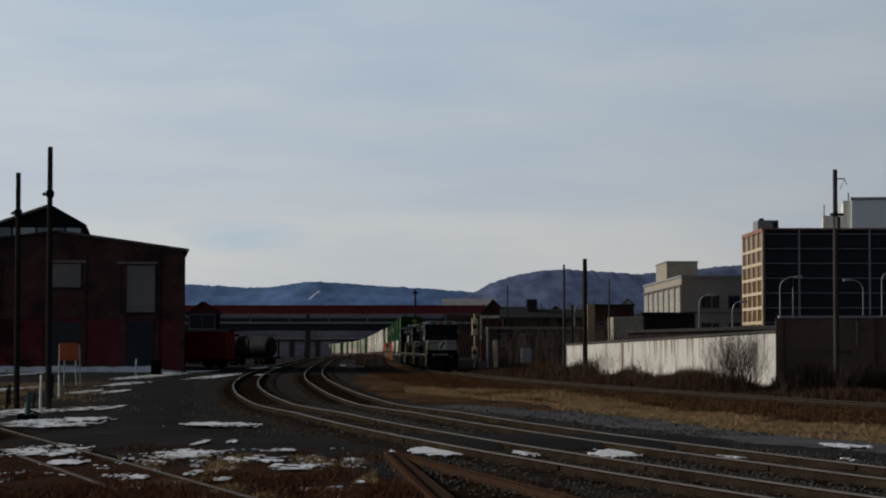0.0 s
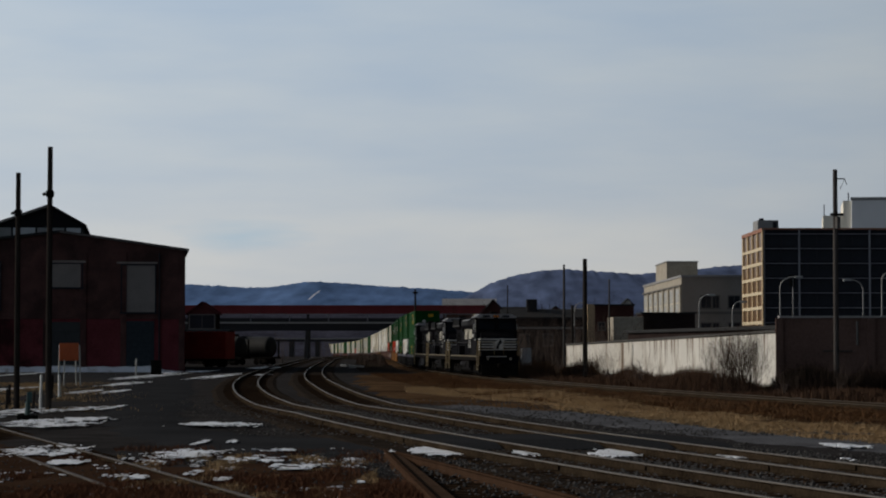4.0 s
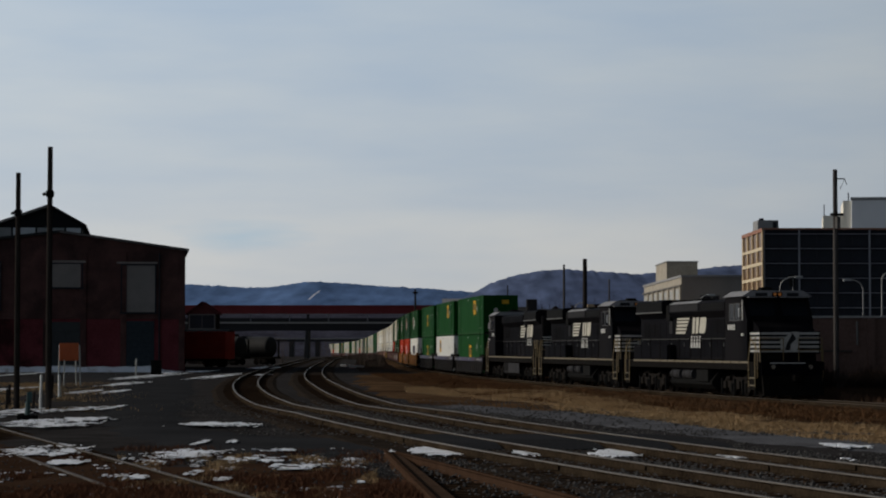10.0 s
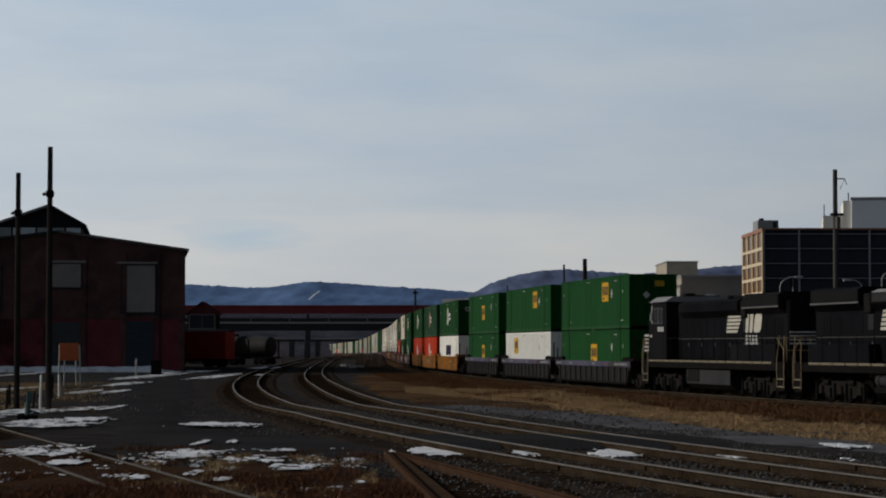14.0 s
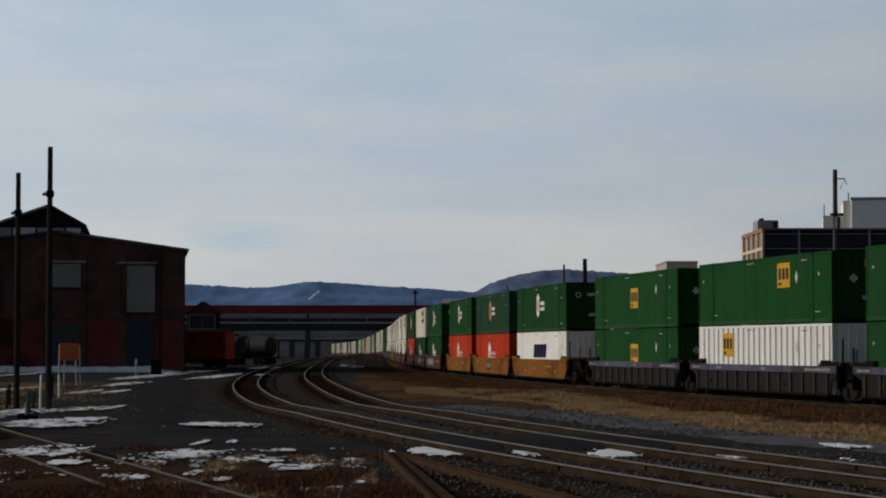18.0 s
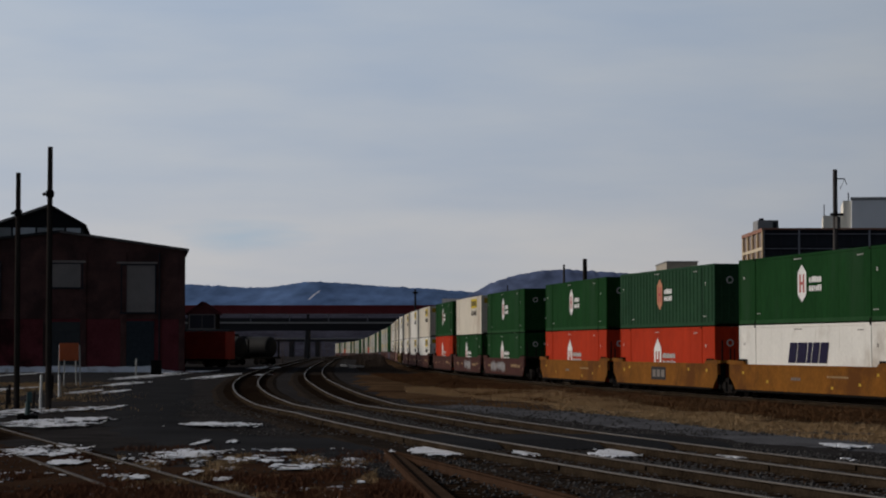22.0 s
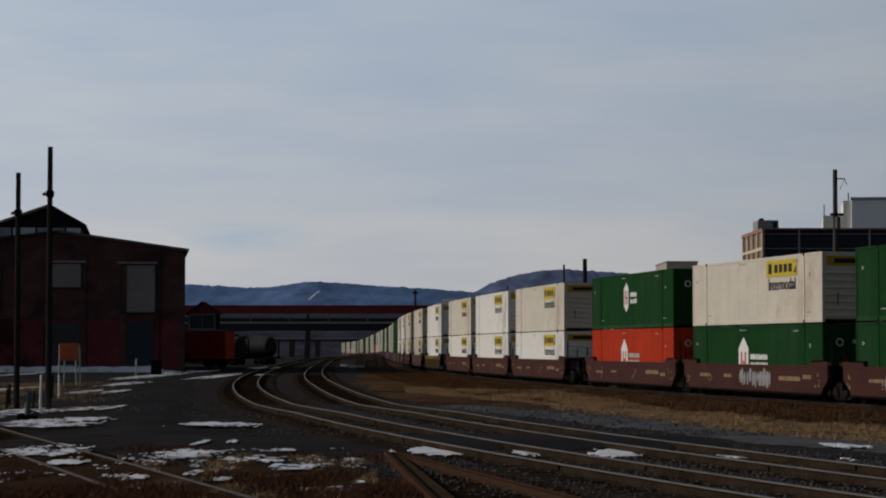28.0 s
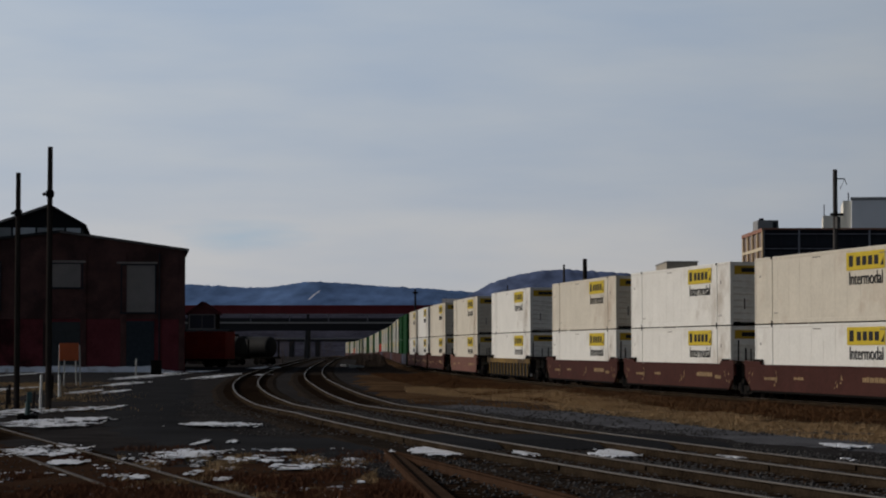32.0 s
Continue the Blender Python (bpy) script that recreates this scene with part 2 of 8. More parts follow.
M.update(
    ink=mat("black_lettering", (0.03, 0.03, 0.032), 0.6, var=0.1, bump=0, spec=0.05),
    navy=mat("navy_lettering", (0.022, 0.020, 0.048), 0.7, spec=0.03, var=0.15, bump=0),
    white_dull=mat("dusty_white_marking", (0.46, 0.46, 0.44), 0.6, spec=0.2, var=0.2, scale=3, bump=0),
    yellow_dull=mat("dirty_yellow_panel", (0.46, 0.29, 0.03), 0.6, spec=0.08, var=0.2, bump=0),
    brick_red=mat("red_emblem_paint", (0.40, 0.05, 0.04), 0.6, var=0.1, bump=0),
    grime=mat("road_grime", (0.16, 0.14, 0.125), 0.8, var=0.4, scale=2, bump=0),
    green_grey=mat("faded_green_paint", (0.020, 0.060, 0.030), 0.7, spec=0.04, var=0.2, scale=0.7, fine=6, bump=0.05),
    rib_white=mat("white_ribbed_paint", (0.70, 0.70, 0.67), 0.65, spec=0.1, var=0.1, scale=0.7, fine=6, bump=0.05),
    well_panel=mat("near_black_well_panel", (0.007, 0.0063, 0.0063), 0.65, spec=0.1, var=0.3),
    well_rib=mat("grimy_dark_rib", (0.027, 0.0245, 0.023), 0.65, spec=0.1, var=0.35, scale=1.2),
    well_yellow=mat("dull_yellow_well", (0.20, 0.125, 0.035), 0.65, spec=0.1, var=0.35, scale=0.9, dirt=(0.06, 0.04, 0.02), dirt_amount=0.35),
    well_red=mat("faded_red_well", (0.16, 0.075, 0.058), 0.65, spec=0.1, var=0.25, scale=0.9),
    chord_mark=mat("worn_white_stencil", (0.24, 0.24, 0.25), 0.7, spec=0.1, var=0.3, bump=0),
    well_letter=mat("faded_stencil", (0.27, 0.175, 0.075), 0.7, var=0.3, bump=0),
    graffiti=mat("grey_spray_paint", (0.26, 0.26, 0.265), 0.6, var=0.35, scale=2.5, bump=0),
    deck=mat("rusty_end_deck", (0.028, 0.02, 0.016), 0.65, spec=0.01, var=0.3),
    # wheel and bogie colours are lowered for the shade under the wagons
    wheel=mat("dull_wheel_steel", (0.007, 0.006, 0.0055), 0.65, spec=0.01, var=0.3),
    bogie=mat("dusty_shaded_bogie", (0.017, 0.015, 0.0135), 0.65, spec=0.01, var=0.4, scale=2),
    steel_dull=mat("dull_grey_fittings", (0.014, 0.014, 0.014), 0.65, spec=0.01, var=0.3, scale=1.5),
    grille=mat("black_grille", (0.01, 0.01, 0.01), 0.6, var=0.2, spec=0.02),
    pale_grille=mat("pale_grille", (0.03, 0.03, 0.032), 0.6, var=0.2, spec=0.02),
    roof_grey=mat("grey_trim_and_lit_edge", (0.10, 0.10, 0.10), 0.65, spec=0.1, var=0.2, scale=1.0),
    cab_glass=mat("cab_glass", (0.010, 0.012, 0.016), 0.15, spec=0.10, var=0.1, bump=0),
    tank=mat("fuel_tank_paint", (0.010, 0.010, 0.010), 0.65, spec=0.01, var=0.35, scale=1.0),
    handrail=mat("dull_yellow_handrail", (0.17, 0.12, 0.046), 0.6, var=0.2),
)


M.update(
    ballast=mat("dirty_ballast", (0.030, 0.024, 0.020), 0.95, spec=0.0, var=0.5, scale=0.8, fine=16, bump=0.8),
    stone=mat("grey_stone", (0.078, 0.075, 0.074), 0.9, spec=0.0, var=0.5, scale=7, fine=30, bump=0.2),
    plank=mat("worn_brown_timber", (0.064, 0.042, 0.030), 0.9, spec=0.0, var=0.3, scale=2, fine=30),
    rail_brown=mat("brown_rust", (0.056, 0.033, 0.022), 0.75, spec=0.0, var=0.3, scale=2),
    brick_red_wall=mat("red_painted_brick", (0.145, 0.036, 0.043), 0.8, spec=0.0, var=0.3, scale=0.4, fine=8, dirt=(0.04, 0.014, 0.016), dirt_amount=0.25),
    roof_pale=mat("pale_old_roofing", (0.2, 0.19, 0.18), 0.8, var=0.25, scale=0.5),
    roof_snow=mat("frosted_roof", (0.27, 0.27, 0.28), 0.8, var=0.25, scale=0.4),
    dark_sheet=mat("dark_sheeting", (0.014, 0.0145, 0.017), 0.7, var=0.2, scale=0.6, spec=0.03),
    # pale pane: the sky's reflection is put into its base colour
    pane_pale=mat("painted_sky_pane", (0.50, 0.54, 0.58), 0.25, var=0.15, bump=0),
    pane_mid=mat("mid_grey_pane", (0.24, 0.26, 0.27), 0.3, var=0.25, scale=0.6, bump=0),
    pane_grey=mat("grey_sheeted_pane", (0.23, 0.21, 0.20), 0.65, spec=0.1, var=0.2, scale=0.5),
    frame_grey=mat("grey_frame_paint", (0.11, 0.10, 0.096), 0.6, var=0.2),
    stone_lintel=mat("stone_lintel", (0.22, 0.19, 0.175), 0.8, var=0.2),
    door_dark=mat("dark_door", (0.022, 0.026, 0.030), 0.6, var=0.25),
    door_blue=mat("grey_blue_door", (0.036, 0.046, 0.056), 0.7, spec=0.05, var=0.2),
    bronze=mat("bronze_glazing", (0.15, 0.085, 0.042), 0.3, var=0.25, scale=0.3, bump=0),
    tan=mat("tan_concrete", (0.45, 0.325, 0.19), 0.8, var=0.15, scale=0.3),
    tan_pale=mat("pale_tan_band", (0.62, 0.52, 0.36), 0.8, var=0.12, scale=0.3),
    tan_red=mat("red_brown_cornice", (0.30, 0.14, 0.09), 0.8, var=0.15),
    tower_band=mat("dark_spandrel", (0.014, 0.015, 0.020), 0.6, spec=0.0, var=0.2),
    tower_column=mat("grey_mullion", (0.27, 0.275, 0.30), 0.7, spec=0.05, var=0.2),
    roof_block=mat("grey_plant_room", (0.27, 0.27, 0.27), 0.8, var=0.15, scale=0.3),
    pale_grey_wall=mat("pale_grey_panels", (0.78, 0.79, 0.81), 0.7, var=0.08, scale=0.1),
    cream_wall=mat("cream_panels", (0.80, 0.76, 0.66), 0.7, var=0.08, scale=0.1),
    concrete_dark=mat("stained_concrete", (0.14, 0.13, 0.12), 0.85, var=0.2, scale=0.3),
    coping_dark=mat("dark_coping", (0.045, 0.041, 0.037), 0.8, var=0.2),
    coping_pale=mat("pale_coping", (0.30, 0.29, 0.28), 0.7, var=0.2),
    wall_stain=mat("rust_streak", (0.17, 0.12, 0.085), 0.85, var=0.4, scale=1.5),
    girder_dark=mat("sooty_girder", (0.028, 0.028, 0.032), 0.65, spec=0.1, var=0.25),
    abutment=mat("sooty_stone", (0.03, 0.029, 0.031), 0.9, var=0.3, scale=0.3),
    lamp_steel=mat("lamp_post_steel", (0.30, 0.30, 0.30), 0.5, metal=0.2, var=0.15),
    concrete_grey=mat("shaded_grey_concrete", (0.25, 0.225, 0.205), 0.85, var=0.18, scale=0.15, fine=3),
    far_trees=mat("far_bare_woods", (0.052, 0.053, 0.074), 1.0, var=0.6, scale=0.05, fine=0.4, bump=0, spec=0.0),
    rail_dull=mat("dull_rail_head", (0.078, 0.062, 0.048), 0.6, metal=0.2, var=0.3, scale=2, spec=0.2),
    band_line=mat("grey_floor_line", (0.20, 0.205, 0.23), 0.6, spec=0.05, var=0.2),
    gravel_grey=mat("grey_crushed_stone", (0.100, 0.102, 0.112), 0.95, spec=0.0, var=0.45, scale=0.5, fine=14, bump=0.8),
    teal=mat("dark_teal_paint", (0.02, 0.065, 0.065), 0.5, var=0.2),
    wagon_dark=mat("dark_wagon_paint", (0.035, 0.033, 0.033), 0.65, spec=0.1, var=0.3),
    wagon_grey=mat("grimy_grey_wagon", (0.035, 0.035, 0.035), 0.65, spec=0.1, var=0.3, scale=0.8),
    straw=mat("straw_grass", (0.34, 0.235, 0.13), 0.9, spec=0.0, var=0.35, scale=0.5, bump=0),
    rust_grass=mat("rust_brown_grass", (0.105, 0.054, 0.027), 0.9, spec=0.0, var=0.4, scale=0.5, bump=0),
    weed=mat("dead_weed", (0.105, 0.050, 0.030), 0.9, spec=0.0, var=0.35, scale=0.8, bump=0),
    twig_brown=mat("brown_twigs", (0.050, 0.032, 0.024), 0.9, var=0.3, bump=0),
)

def glow(name, rgb, strength):
    m = mat(name, rgb, 0.2, bump=0)
    b = m.node_tree.nodes["Principled BSDF"]
    b.inputs["Emission Color"].default_value = (*rgb, 1)
    b.inputs["Emission Strength"].default_value = strength
    return m


M["green_deep"] = mat("deep_green_paint", (0.011, 0.050, 0.0145), 0.75, spec=0.02, var=0.24, scale=0.9, fine=8, stretch=(1, 1, 0.22), bump=0.05, dirt=(0.02, 0.055, 0.024), dirt_amount=0.2)
M["green_dust"] = mat("dusty_green_rail", (0.020, 0.066, 0.024), 0.75, spec=0.04, var=0.3, scale=0.8, fine=8, bump=0.05)
M["tank_grey"] = mat("dusty_grey_tank", (0.034, 0.034, 0.037), 0.65, spec=0.03, var=0.3, scale=1.0)
M["far_brush"] = mat("dark_scrub", (0.030, 0.022, 0.018), 0.95, spec=0.0, var=0.4, scale=0.4, bump=0)
# copies of the container whites, darkened for the shade up the line
M["far_shaded_white"] = mat("far_shaded_white_paint", (0.50, 0.50, 0.46), 0.7, spec=0.05, var=0.2, scale=0.7, fine=6, bump=0.05, dirt=(0.25, 0.23, 0.2), dirt_amount=0.25)
M["far_shaded_cream"] = mat("far_shaded_cream_paint", (0.44, 0.41, 0.34), 0.7, spec=0.05, var=0.2, scale=0.7, fine=6, bump=0.05, dirt=(0.25, 0.2, 0.16), dirt_amount=0.25)
# pale grey of cab roofs and visors, also of the painted edge reflection
M["cab_roof"] = mat("pale_roof_and_sheen", (0.24, 0.24, 0.25), 0.65, spec=0.1, var=0.25, scale=1.0)
M["scrub"] = mat("grey_brown_scrub", (0.060, 0.047, 0.039), 0.95, spec=0.0, var=0.4, scale=0.4, bump=0)
M["cabin_roof"] = mat("dull_red_roofing", (0.085, 0.026, 0.028), 0.9, spec=0.0, var=0.35, scale=0.4)
M["rail_steel"] = mat("weathered_rail_steel", (0.16, 0.16, 0.18), 0.7, spec=0.05, var=0.25)
M["lemon"] = mat("lemon_yellow_panel", (0.56, 0.42, 0.035), 0.6, spec=0.1, var=0.12, scale=2, bump=0)
M["orange_dull"] = mat("faded_orange_emblem", (0.50, 0.23, 0.13), 0.6, spec=0.1, var=0.2, scale=2, bump=0)
M["wall_brown"] = mat("brown_brick_wall", (0.150, 0.095, 0.080), 0.85, spec=0.0, var=0.25, scale=0.5, fine=9)
M["soot_brick"] = mat("sooty_red_brick", (0.060, 0.026, 0.023), 0.9, spec=0.0, var=0.3, scale=0.4, fine=6)
M["soot_sheet"] = mat("sooty_boards", (0.030, 0.022, 0.021), 0.9, spec=0.0, var=0.4, scale=0.3, fine=5)
M["trim_cream"] = mat("cream_trim", (0.58, 0.50, 0.36), 0.7, var=0.15, scale=0.6)
M["signal_cream"] = mat("cream_signal_case", (0.80, 0.66, 0.38), 0.6, var=0.12)
M["straw_mat"] = mat("flattened_straw", (0.25, 0.165, 0.090), 0.95, spec=0.0, var=0.45, scale=0.6, fine=7, bump=0.5, dirt=(0.085, 0.048, 0.025), dirt_amount=0.22)
M["straw_soil"] = mat("soil_with_dead_grass", (0.095, 0.058, 0.032), 0.95, spec=0.0, var=0.5, scale=0.35, fine=7, bump=0.6, dirt=(0.05, 0.029, 0.018), dirt_amount=0.35)
M["logo"] = mat("weathered_cream_marking", (0.50, 0.48, 0.41), 0.6, spec=0.1, var=0.2, scale=3, bump=0)
M["timber_pale"] = mat("silvered_pole", (0.085, 0.078, 0.075), 0.9, spec=0.0, var=0.3, scale=3, fine=25, stretch=(1, 1, 0.1))
M["lamp_glass"] = glow("dim_headlight_lens", (0.6, 0.22, 0.06), 0.07)
M["lens_dim"] = glow("unlit_lens", (0.35, 0.33, 0.28), 0.02)

# ---- mesh helpers ----
def part(name, bm, material, parent=None, label="", at=None):
    """Links a bmesh as one mesh object, under a thing or a part."""
    me = bpy.data.meshes.new(name)
    bm.to_mesh(me)
    bm.free()
    me.materials.append(material)
    ob = new(name, me)
    if parent is not None:
        ob.parent = parent
    if at is not None:
        ob.matrix_basis = at
    if label:
        ob["label"] = label
    return ob


def put(name, me, parent, at=None):
    ob = new(name, me)
    ob.parent = parent
    if at is not None:
        ob.matrix_basis = at
    return ob


def empty(name, label, category, group="", kind="", at=None):
    e = new(name)
    e.empty_display_size = 0.3
    if at is not None:
        e.matrix_basis = at
    return tagged(e, label, category, group, kind)


def box(bm, x0, x1, y0, y1, z0, z1, bevel=0.0):
    r = bmesh.ops.create_cube(bm, size=1, matrix=Matrix.Translation(((x0 + x1) / 2, (y0 + y1) / 2, (z0 + z1) / 2)) @ Matrix.Diagonal((x1 - x0, y1 - y0, z1 - z0, 1)))
    if bevel:
        es = list({e for v in r["verts"] for e in v.link_edges})
        bmesh.ops.bevel(bm, geom=es, offset=bevel, segments=1, affect="EDGES")
    return bm


def boxm(x0, x1, y0, y1, z0, z1, bevel=0.0):
    return box(bmesh.new(), x0, x1, y0, y1, z0, z1, bevel)


def tube(bm, a, b, r, r2=None, n=8):
    a, b = Vector(a), Vector(b)
    d = b - a
    q = d.to_track_quat("Z", "Y").to_matrix().to_4x4()
    bmesh.ops.create_cone(bm, cap_ends=True, segments=n, radius1=r, radius2=r if r2 is None else r2, depth=d.length, matrix=Matrix.Translation((a + b) / 2) @ q)
    return bm


def prism(bm, pts, axis, a, b):
    """A polygon in two axes pushed along the third, from a to b."""
    def at(p, c):
        return {"x": (c, p[0], p[1]), "y": (p[0], c, p[1]), "z": (p[0], p[1], c)}[axis]
    lo = [bm.verts.new(at(p, a)) for p in pts]
    hi = [bm.verts.new(at(p, b)) for p in pts]
    n = len(pts)
    bm.faces.new(lo)
    bm.faces.new(hi)
    for i in range(n):
        bm.faces.new((lo[i], lo[(i + 1) % n], hi[(i + 1) % n], hi[i]))
    bmesh.ops.recalc_face_normals(bm, faces=bm.faces)
    return bm


def sheet_mesh(name, xs, ys, zf):
    """A grid of quads over xs, ys."""
    vs = [(x, y, zf(x, y)) for y in ys for x in xs]
    n = len(xs)
    fs = [(j * n + i, j * n + i + 1, (j + 1) * n + i + 1, (j + 1) * n + i) for j in range(len(ys) - 1) for i in range(n - 1)]
    me = bpy.data.meshes.new(name)
    me.from_pydata(vs, [], fs)
    me.polygons.foreach_set("use_smooth", [True] * len(fs))
    return me


def mesh_of(bm, material, name="piece"):
    me = bpy.data.meshes.new(name)
    bm.to_mesh(me)
    bm.free()
    me.materials.append(material)
    return me
# ---- bogies shared by all wagons ----
WHEELS = {}


def bogie(t, x, axles, r):
    key = (axles, r)
    if key not in WHEELS:
        bm = bmesh.new()
        for sy in (-1, 1):
            bmesh.ops.create_cone(bm, cap_ends=True, segments=20, radius1=r, radius2=r, depth=0.13, matrix=pose(0, sy * 0.75, r, 90, 0, 0))
            bmesh.ops.create_cone(bm, cap_ends=True, segments=20, radius1=r + 0.03, radius2=r + 0.03, depth=0.03, matrix=pose(0, sy * 0.69, r + 0.001, 90, 0, 0))
            bmesh.ops.create_cone(bm, cap_ends=True, segments=10, radius1=0.11, radius2=0.11, depth=0.2, matrix=pose(0, sy * 0.9, r, 90, 0, 0))
        tube(bm, (0, -0.8, r), (0, 0.8, r), 0.08)
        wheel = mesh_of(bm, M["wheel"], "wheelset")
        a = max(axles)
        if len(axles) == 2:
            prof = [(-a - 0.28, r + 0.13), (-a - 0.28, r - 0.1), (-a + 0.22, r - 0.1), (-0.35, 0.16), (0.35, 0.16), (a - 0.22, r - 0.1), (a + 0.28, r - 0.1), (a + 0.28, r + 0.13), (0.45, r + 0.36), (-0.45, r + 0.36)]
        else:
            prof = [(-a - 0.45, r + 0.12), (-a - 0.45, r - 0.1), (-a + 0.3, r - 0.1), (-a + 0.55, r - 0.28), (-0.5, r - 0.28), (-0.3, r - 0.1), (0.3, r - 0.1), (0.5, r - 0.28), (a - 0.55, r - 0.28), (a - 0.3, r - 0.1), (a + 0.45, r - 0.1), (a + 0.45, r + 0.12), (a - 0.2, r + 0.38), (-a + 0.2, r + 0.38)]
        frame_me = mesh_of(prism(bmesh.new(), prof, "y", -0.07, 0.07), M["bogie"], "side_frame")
        arm = mesh_of(boxm(-0.05, 0.05, -0.05, 0.05, 0.12, r + 0.3, 0.012), M["steel_dull"], "brake_hanger")
        cyl = mesh_of(tube(bmesh.new(), (-0.22, 0, r + 0.26), (0.22, 0, r + 0.26), 0.1, n=10), M["bogie"], "brake_cylinder")
        cap = mesh_of(boxm(-0.17, 0.17, -0.08, 0.08, -0.16, 0.2, 0.03), M["bogie"], "axle_box")
        spring = mesh_of(tube(bmesh.new(), (0, 0, 0.22), (0, 0, 0.62), 0.09), M["steel_dull"], "spring")
        WHEELS[key] = (wheel, frame_me, cap, spring, arm, cyl)
    wheel, frame_me, cap, spring, arm, cyl = WHEELS[key]
    for a in axles:
        put("wheelset", wheel, t, pose(x + a, 0, 0))
    for sy in (-1, 1):
        f = put("side_frame", frame_me, t, pose(x, sy * 1.06, 0))
        for a in axles:
            put("axle_box", cap, f, pose(a, sy * 0.08, r))
        for a in ((0.0,) if len(axles) == 2 else (-0.95, 0.95)):
            put("spring", spring, f, pose(a, sy * 0.08, 0))
        if len(axles) == 3:
            for a in (-2.25, -0.55, 0.55, 2.25):
                put("brake_hanger", arm, f, pose(a, sy * 0.11, 0))
            for a in (-1.2, 1.2):
                put("brake_cylinder", cyl, f, pose(a, sy * 0.12, 0.06))


# ---- ground, rails, snow ----
def ground():
    xs = np.concatenate([np.linspace(-4500, -150, 14), np.linspace(-130, 130, 105), np.linspace(150, 4500, 14)])
    ys = np.concatenate([[-600, -200, -60, -20], np.arange(0, 130, 1.5), np.arange(130, 300, 5), np.arange(300, 1000, 25), [1100, 1300, 1600, 2000, 2600, 3400, 4600]])

    def z(x, y):
        h = ground_z(y)
        if 10 < y < 200 and abs(x) < 60:
            h += 0.05 * noise.noise((x * 0.35, y * 0.12, 0)) + 0.03 * noise.noise((x * 1.3, y * 0.5, 3))
        return h - 0.05
    me = sheet_mesh("ground", xs, ys, z)
    me.materials.append(M["gravel"])
    tagged(new("ground", me), "dark cinder and gravel yard ground", "ground", kind="structure")


def region(name, label, outline, material, lift, cell=1.5, rough=0.7, category="ground"):
    """A ragged sheet laid on the ground inside an outline of corners; its rim sinks into the ground."""
    pts = [Vector((a, b)) for a, b in outline]
    n = len(pts)

    def depth(x, y):
        c, best = False, 1e9
        for i in range(n):
            p, q = pts[i], pts[(i + 1) % n]
            if (p.y > y) != (q.y > y) and x < (q.x - p.x) * (y - p.y) / (q.y - p.y) + p.x:
                c = not c
            dx, dy = q.x - p.x, q.y - p.y
            k = min(1.0, max(0.0, ((x - p.x) * dx + (y - p.y) * dy) / (dx * dx + dy * dy)))
            best = min(best, math.hypot(x - p.x - k * dx, y - p.y - k * dy))
        return best if c else -best
    x0, x1 = min(p.x for p in pts) - 2, max(p.x for p in pts) + 2
    y0, y1 = min(p.y for p in pts) - 2, max(p.y for p in pts) + 2
    nx, ny = int((x1 - x0) / cell) + 1, int((y1 - y0) / (cell * 2)) + 1
    ins, at, vs, fs = {}, {}, [], []
    for j in range(ny + 1):
        for i in range(nx + 1):
            x, y = x0 + i * cell, y0 + j * cell * 2
            jx = rough * noise.noise((x * 0.5, y * 0.2, 7.0)) + 0.5 * rough * noise.noise((x * 1.9, y * 0.8, 4.0))
            jy = rough * 2.5 * noise.noise((x * 0.5, y * 0.2, 17.0)) + rough * noise.noise((x * 1.9, y * 0.8, 14.0))
            ins[i, j] = depth(x + jx, y + jy)

    def vert(i, j):
        if (i, j) not in at:
            x, y, d = x0 + i * cell, y0 + j * cell * 2, ins[i, j]
            k = min(1.0, max(0.0, (0.4 - d) / 1.0))
            at[i, j] = len(vs)
            vs.append((x, y, ground_z(y) + lift - 0.17 * k * k * (3 - 2 * k) + 0.015 * noise.noise((x * 0.5, y * 0.3, 1))))
        return at[i, j]
    for j in range(ny):
        for i in range(nx):
            if max(ins[i, j], ins[i + 1, j], ins[i + 1, j + 1], ins[i, j + 1]) > -0.6:
                fs.append((vert(i, j), vert(i + 1, j), vert(i + 1, j + 1), vert(i, j + 1)))
    me = bpy.data.meshes.new(name)
    me.from_pydata(vs, [], fs)
    me.materials.append(material)
    me.polygons.foreach_set("use_smooth", [True] * len(fs))
    return tagged(new(name, me), label, category, kind="structure")


def rail_mesh(pts, name, mats):
    prof = [(-0.075, 0), (0.075, 0), (0.075, 0.015), (0.012, 0.04), (0.012, 0.13), (0.038, 0.16), (0.038, 0.18), (-0.038, 0.18), (-0.038, 0.16), (-0.012, 0.13), (-0.012, 0.04), (-0.075, 0.015)]
    vs, fs, mi = [], [], []
    n = len(prof)
    for i, p in enumerate(pts):
        d = (pts[min(i + 1, len(pts) - 1)] - pts[max(i - 1, 0)])
        nrm = Vector((d.y, -d.x, 0)).normalized()
        for a, z in prof:
            vs.append(p + nrm * a + Vector((0, 0, z - 0.18)))
    for i in range(len(pts) - 1):
        for j in range(n):
            k = (j + 1) % n
            fs.append((i * n + j, i * n + k, (i + 1) * n + k, (i + 1) * n + j))
            mi.append(1 if j in (5, 6, 7) else 0)
    me = bpy.data.meshes.new(name)
    me.from_pydata([tuple(v) for v in vs], [], fs)
    for m in mats:
        me.materials.append(m)
    me.polygons.foreach_set("material_index", mi)
    me.update()
    return me


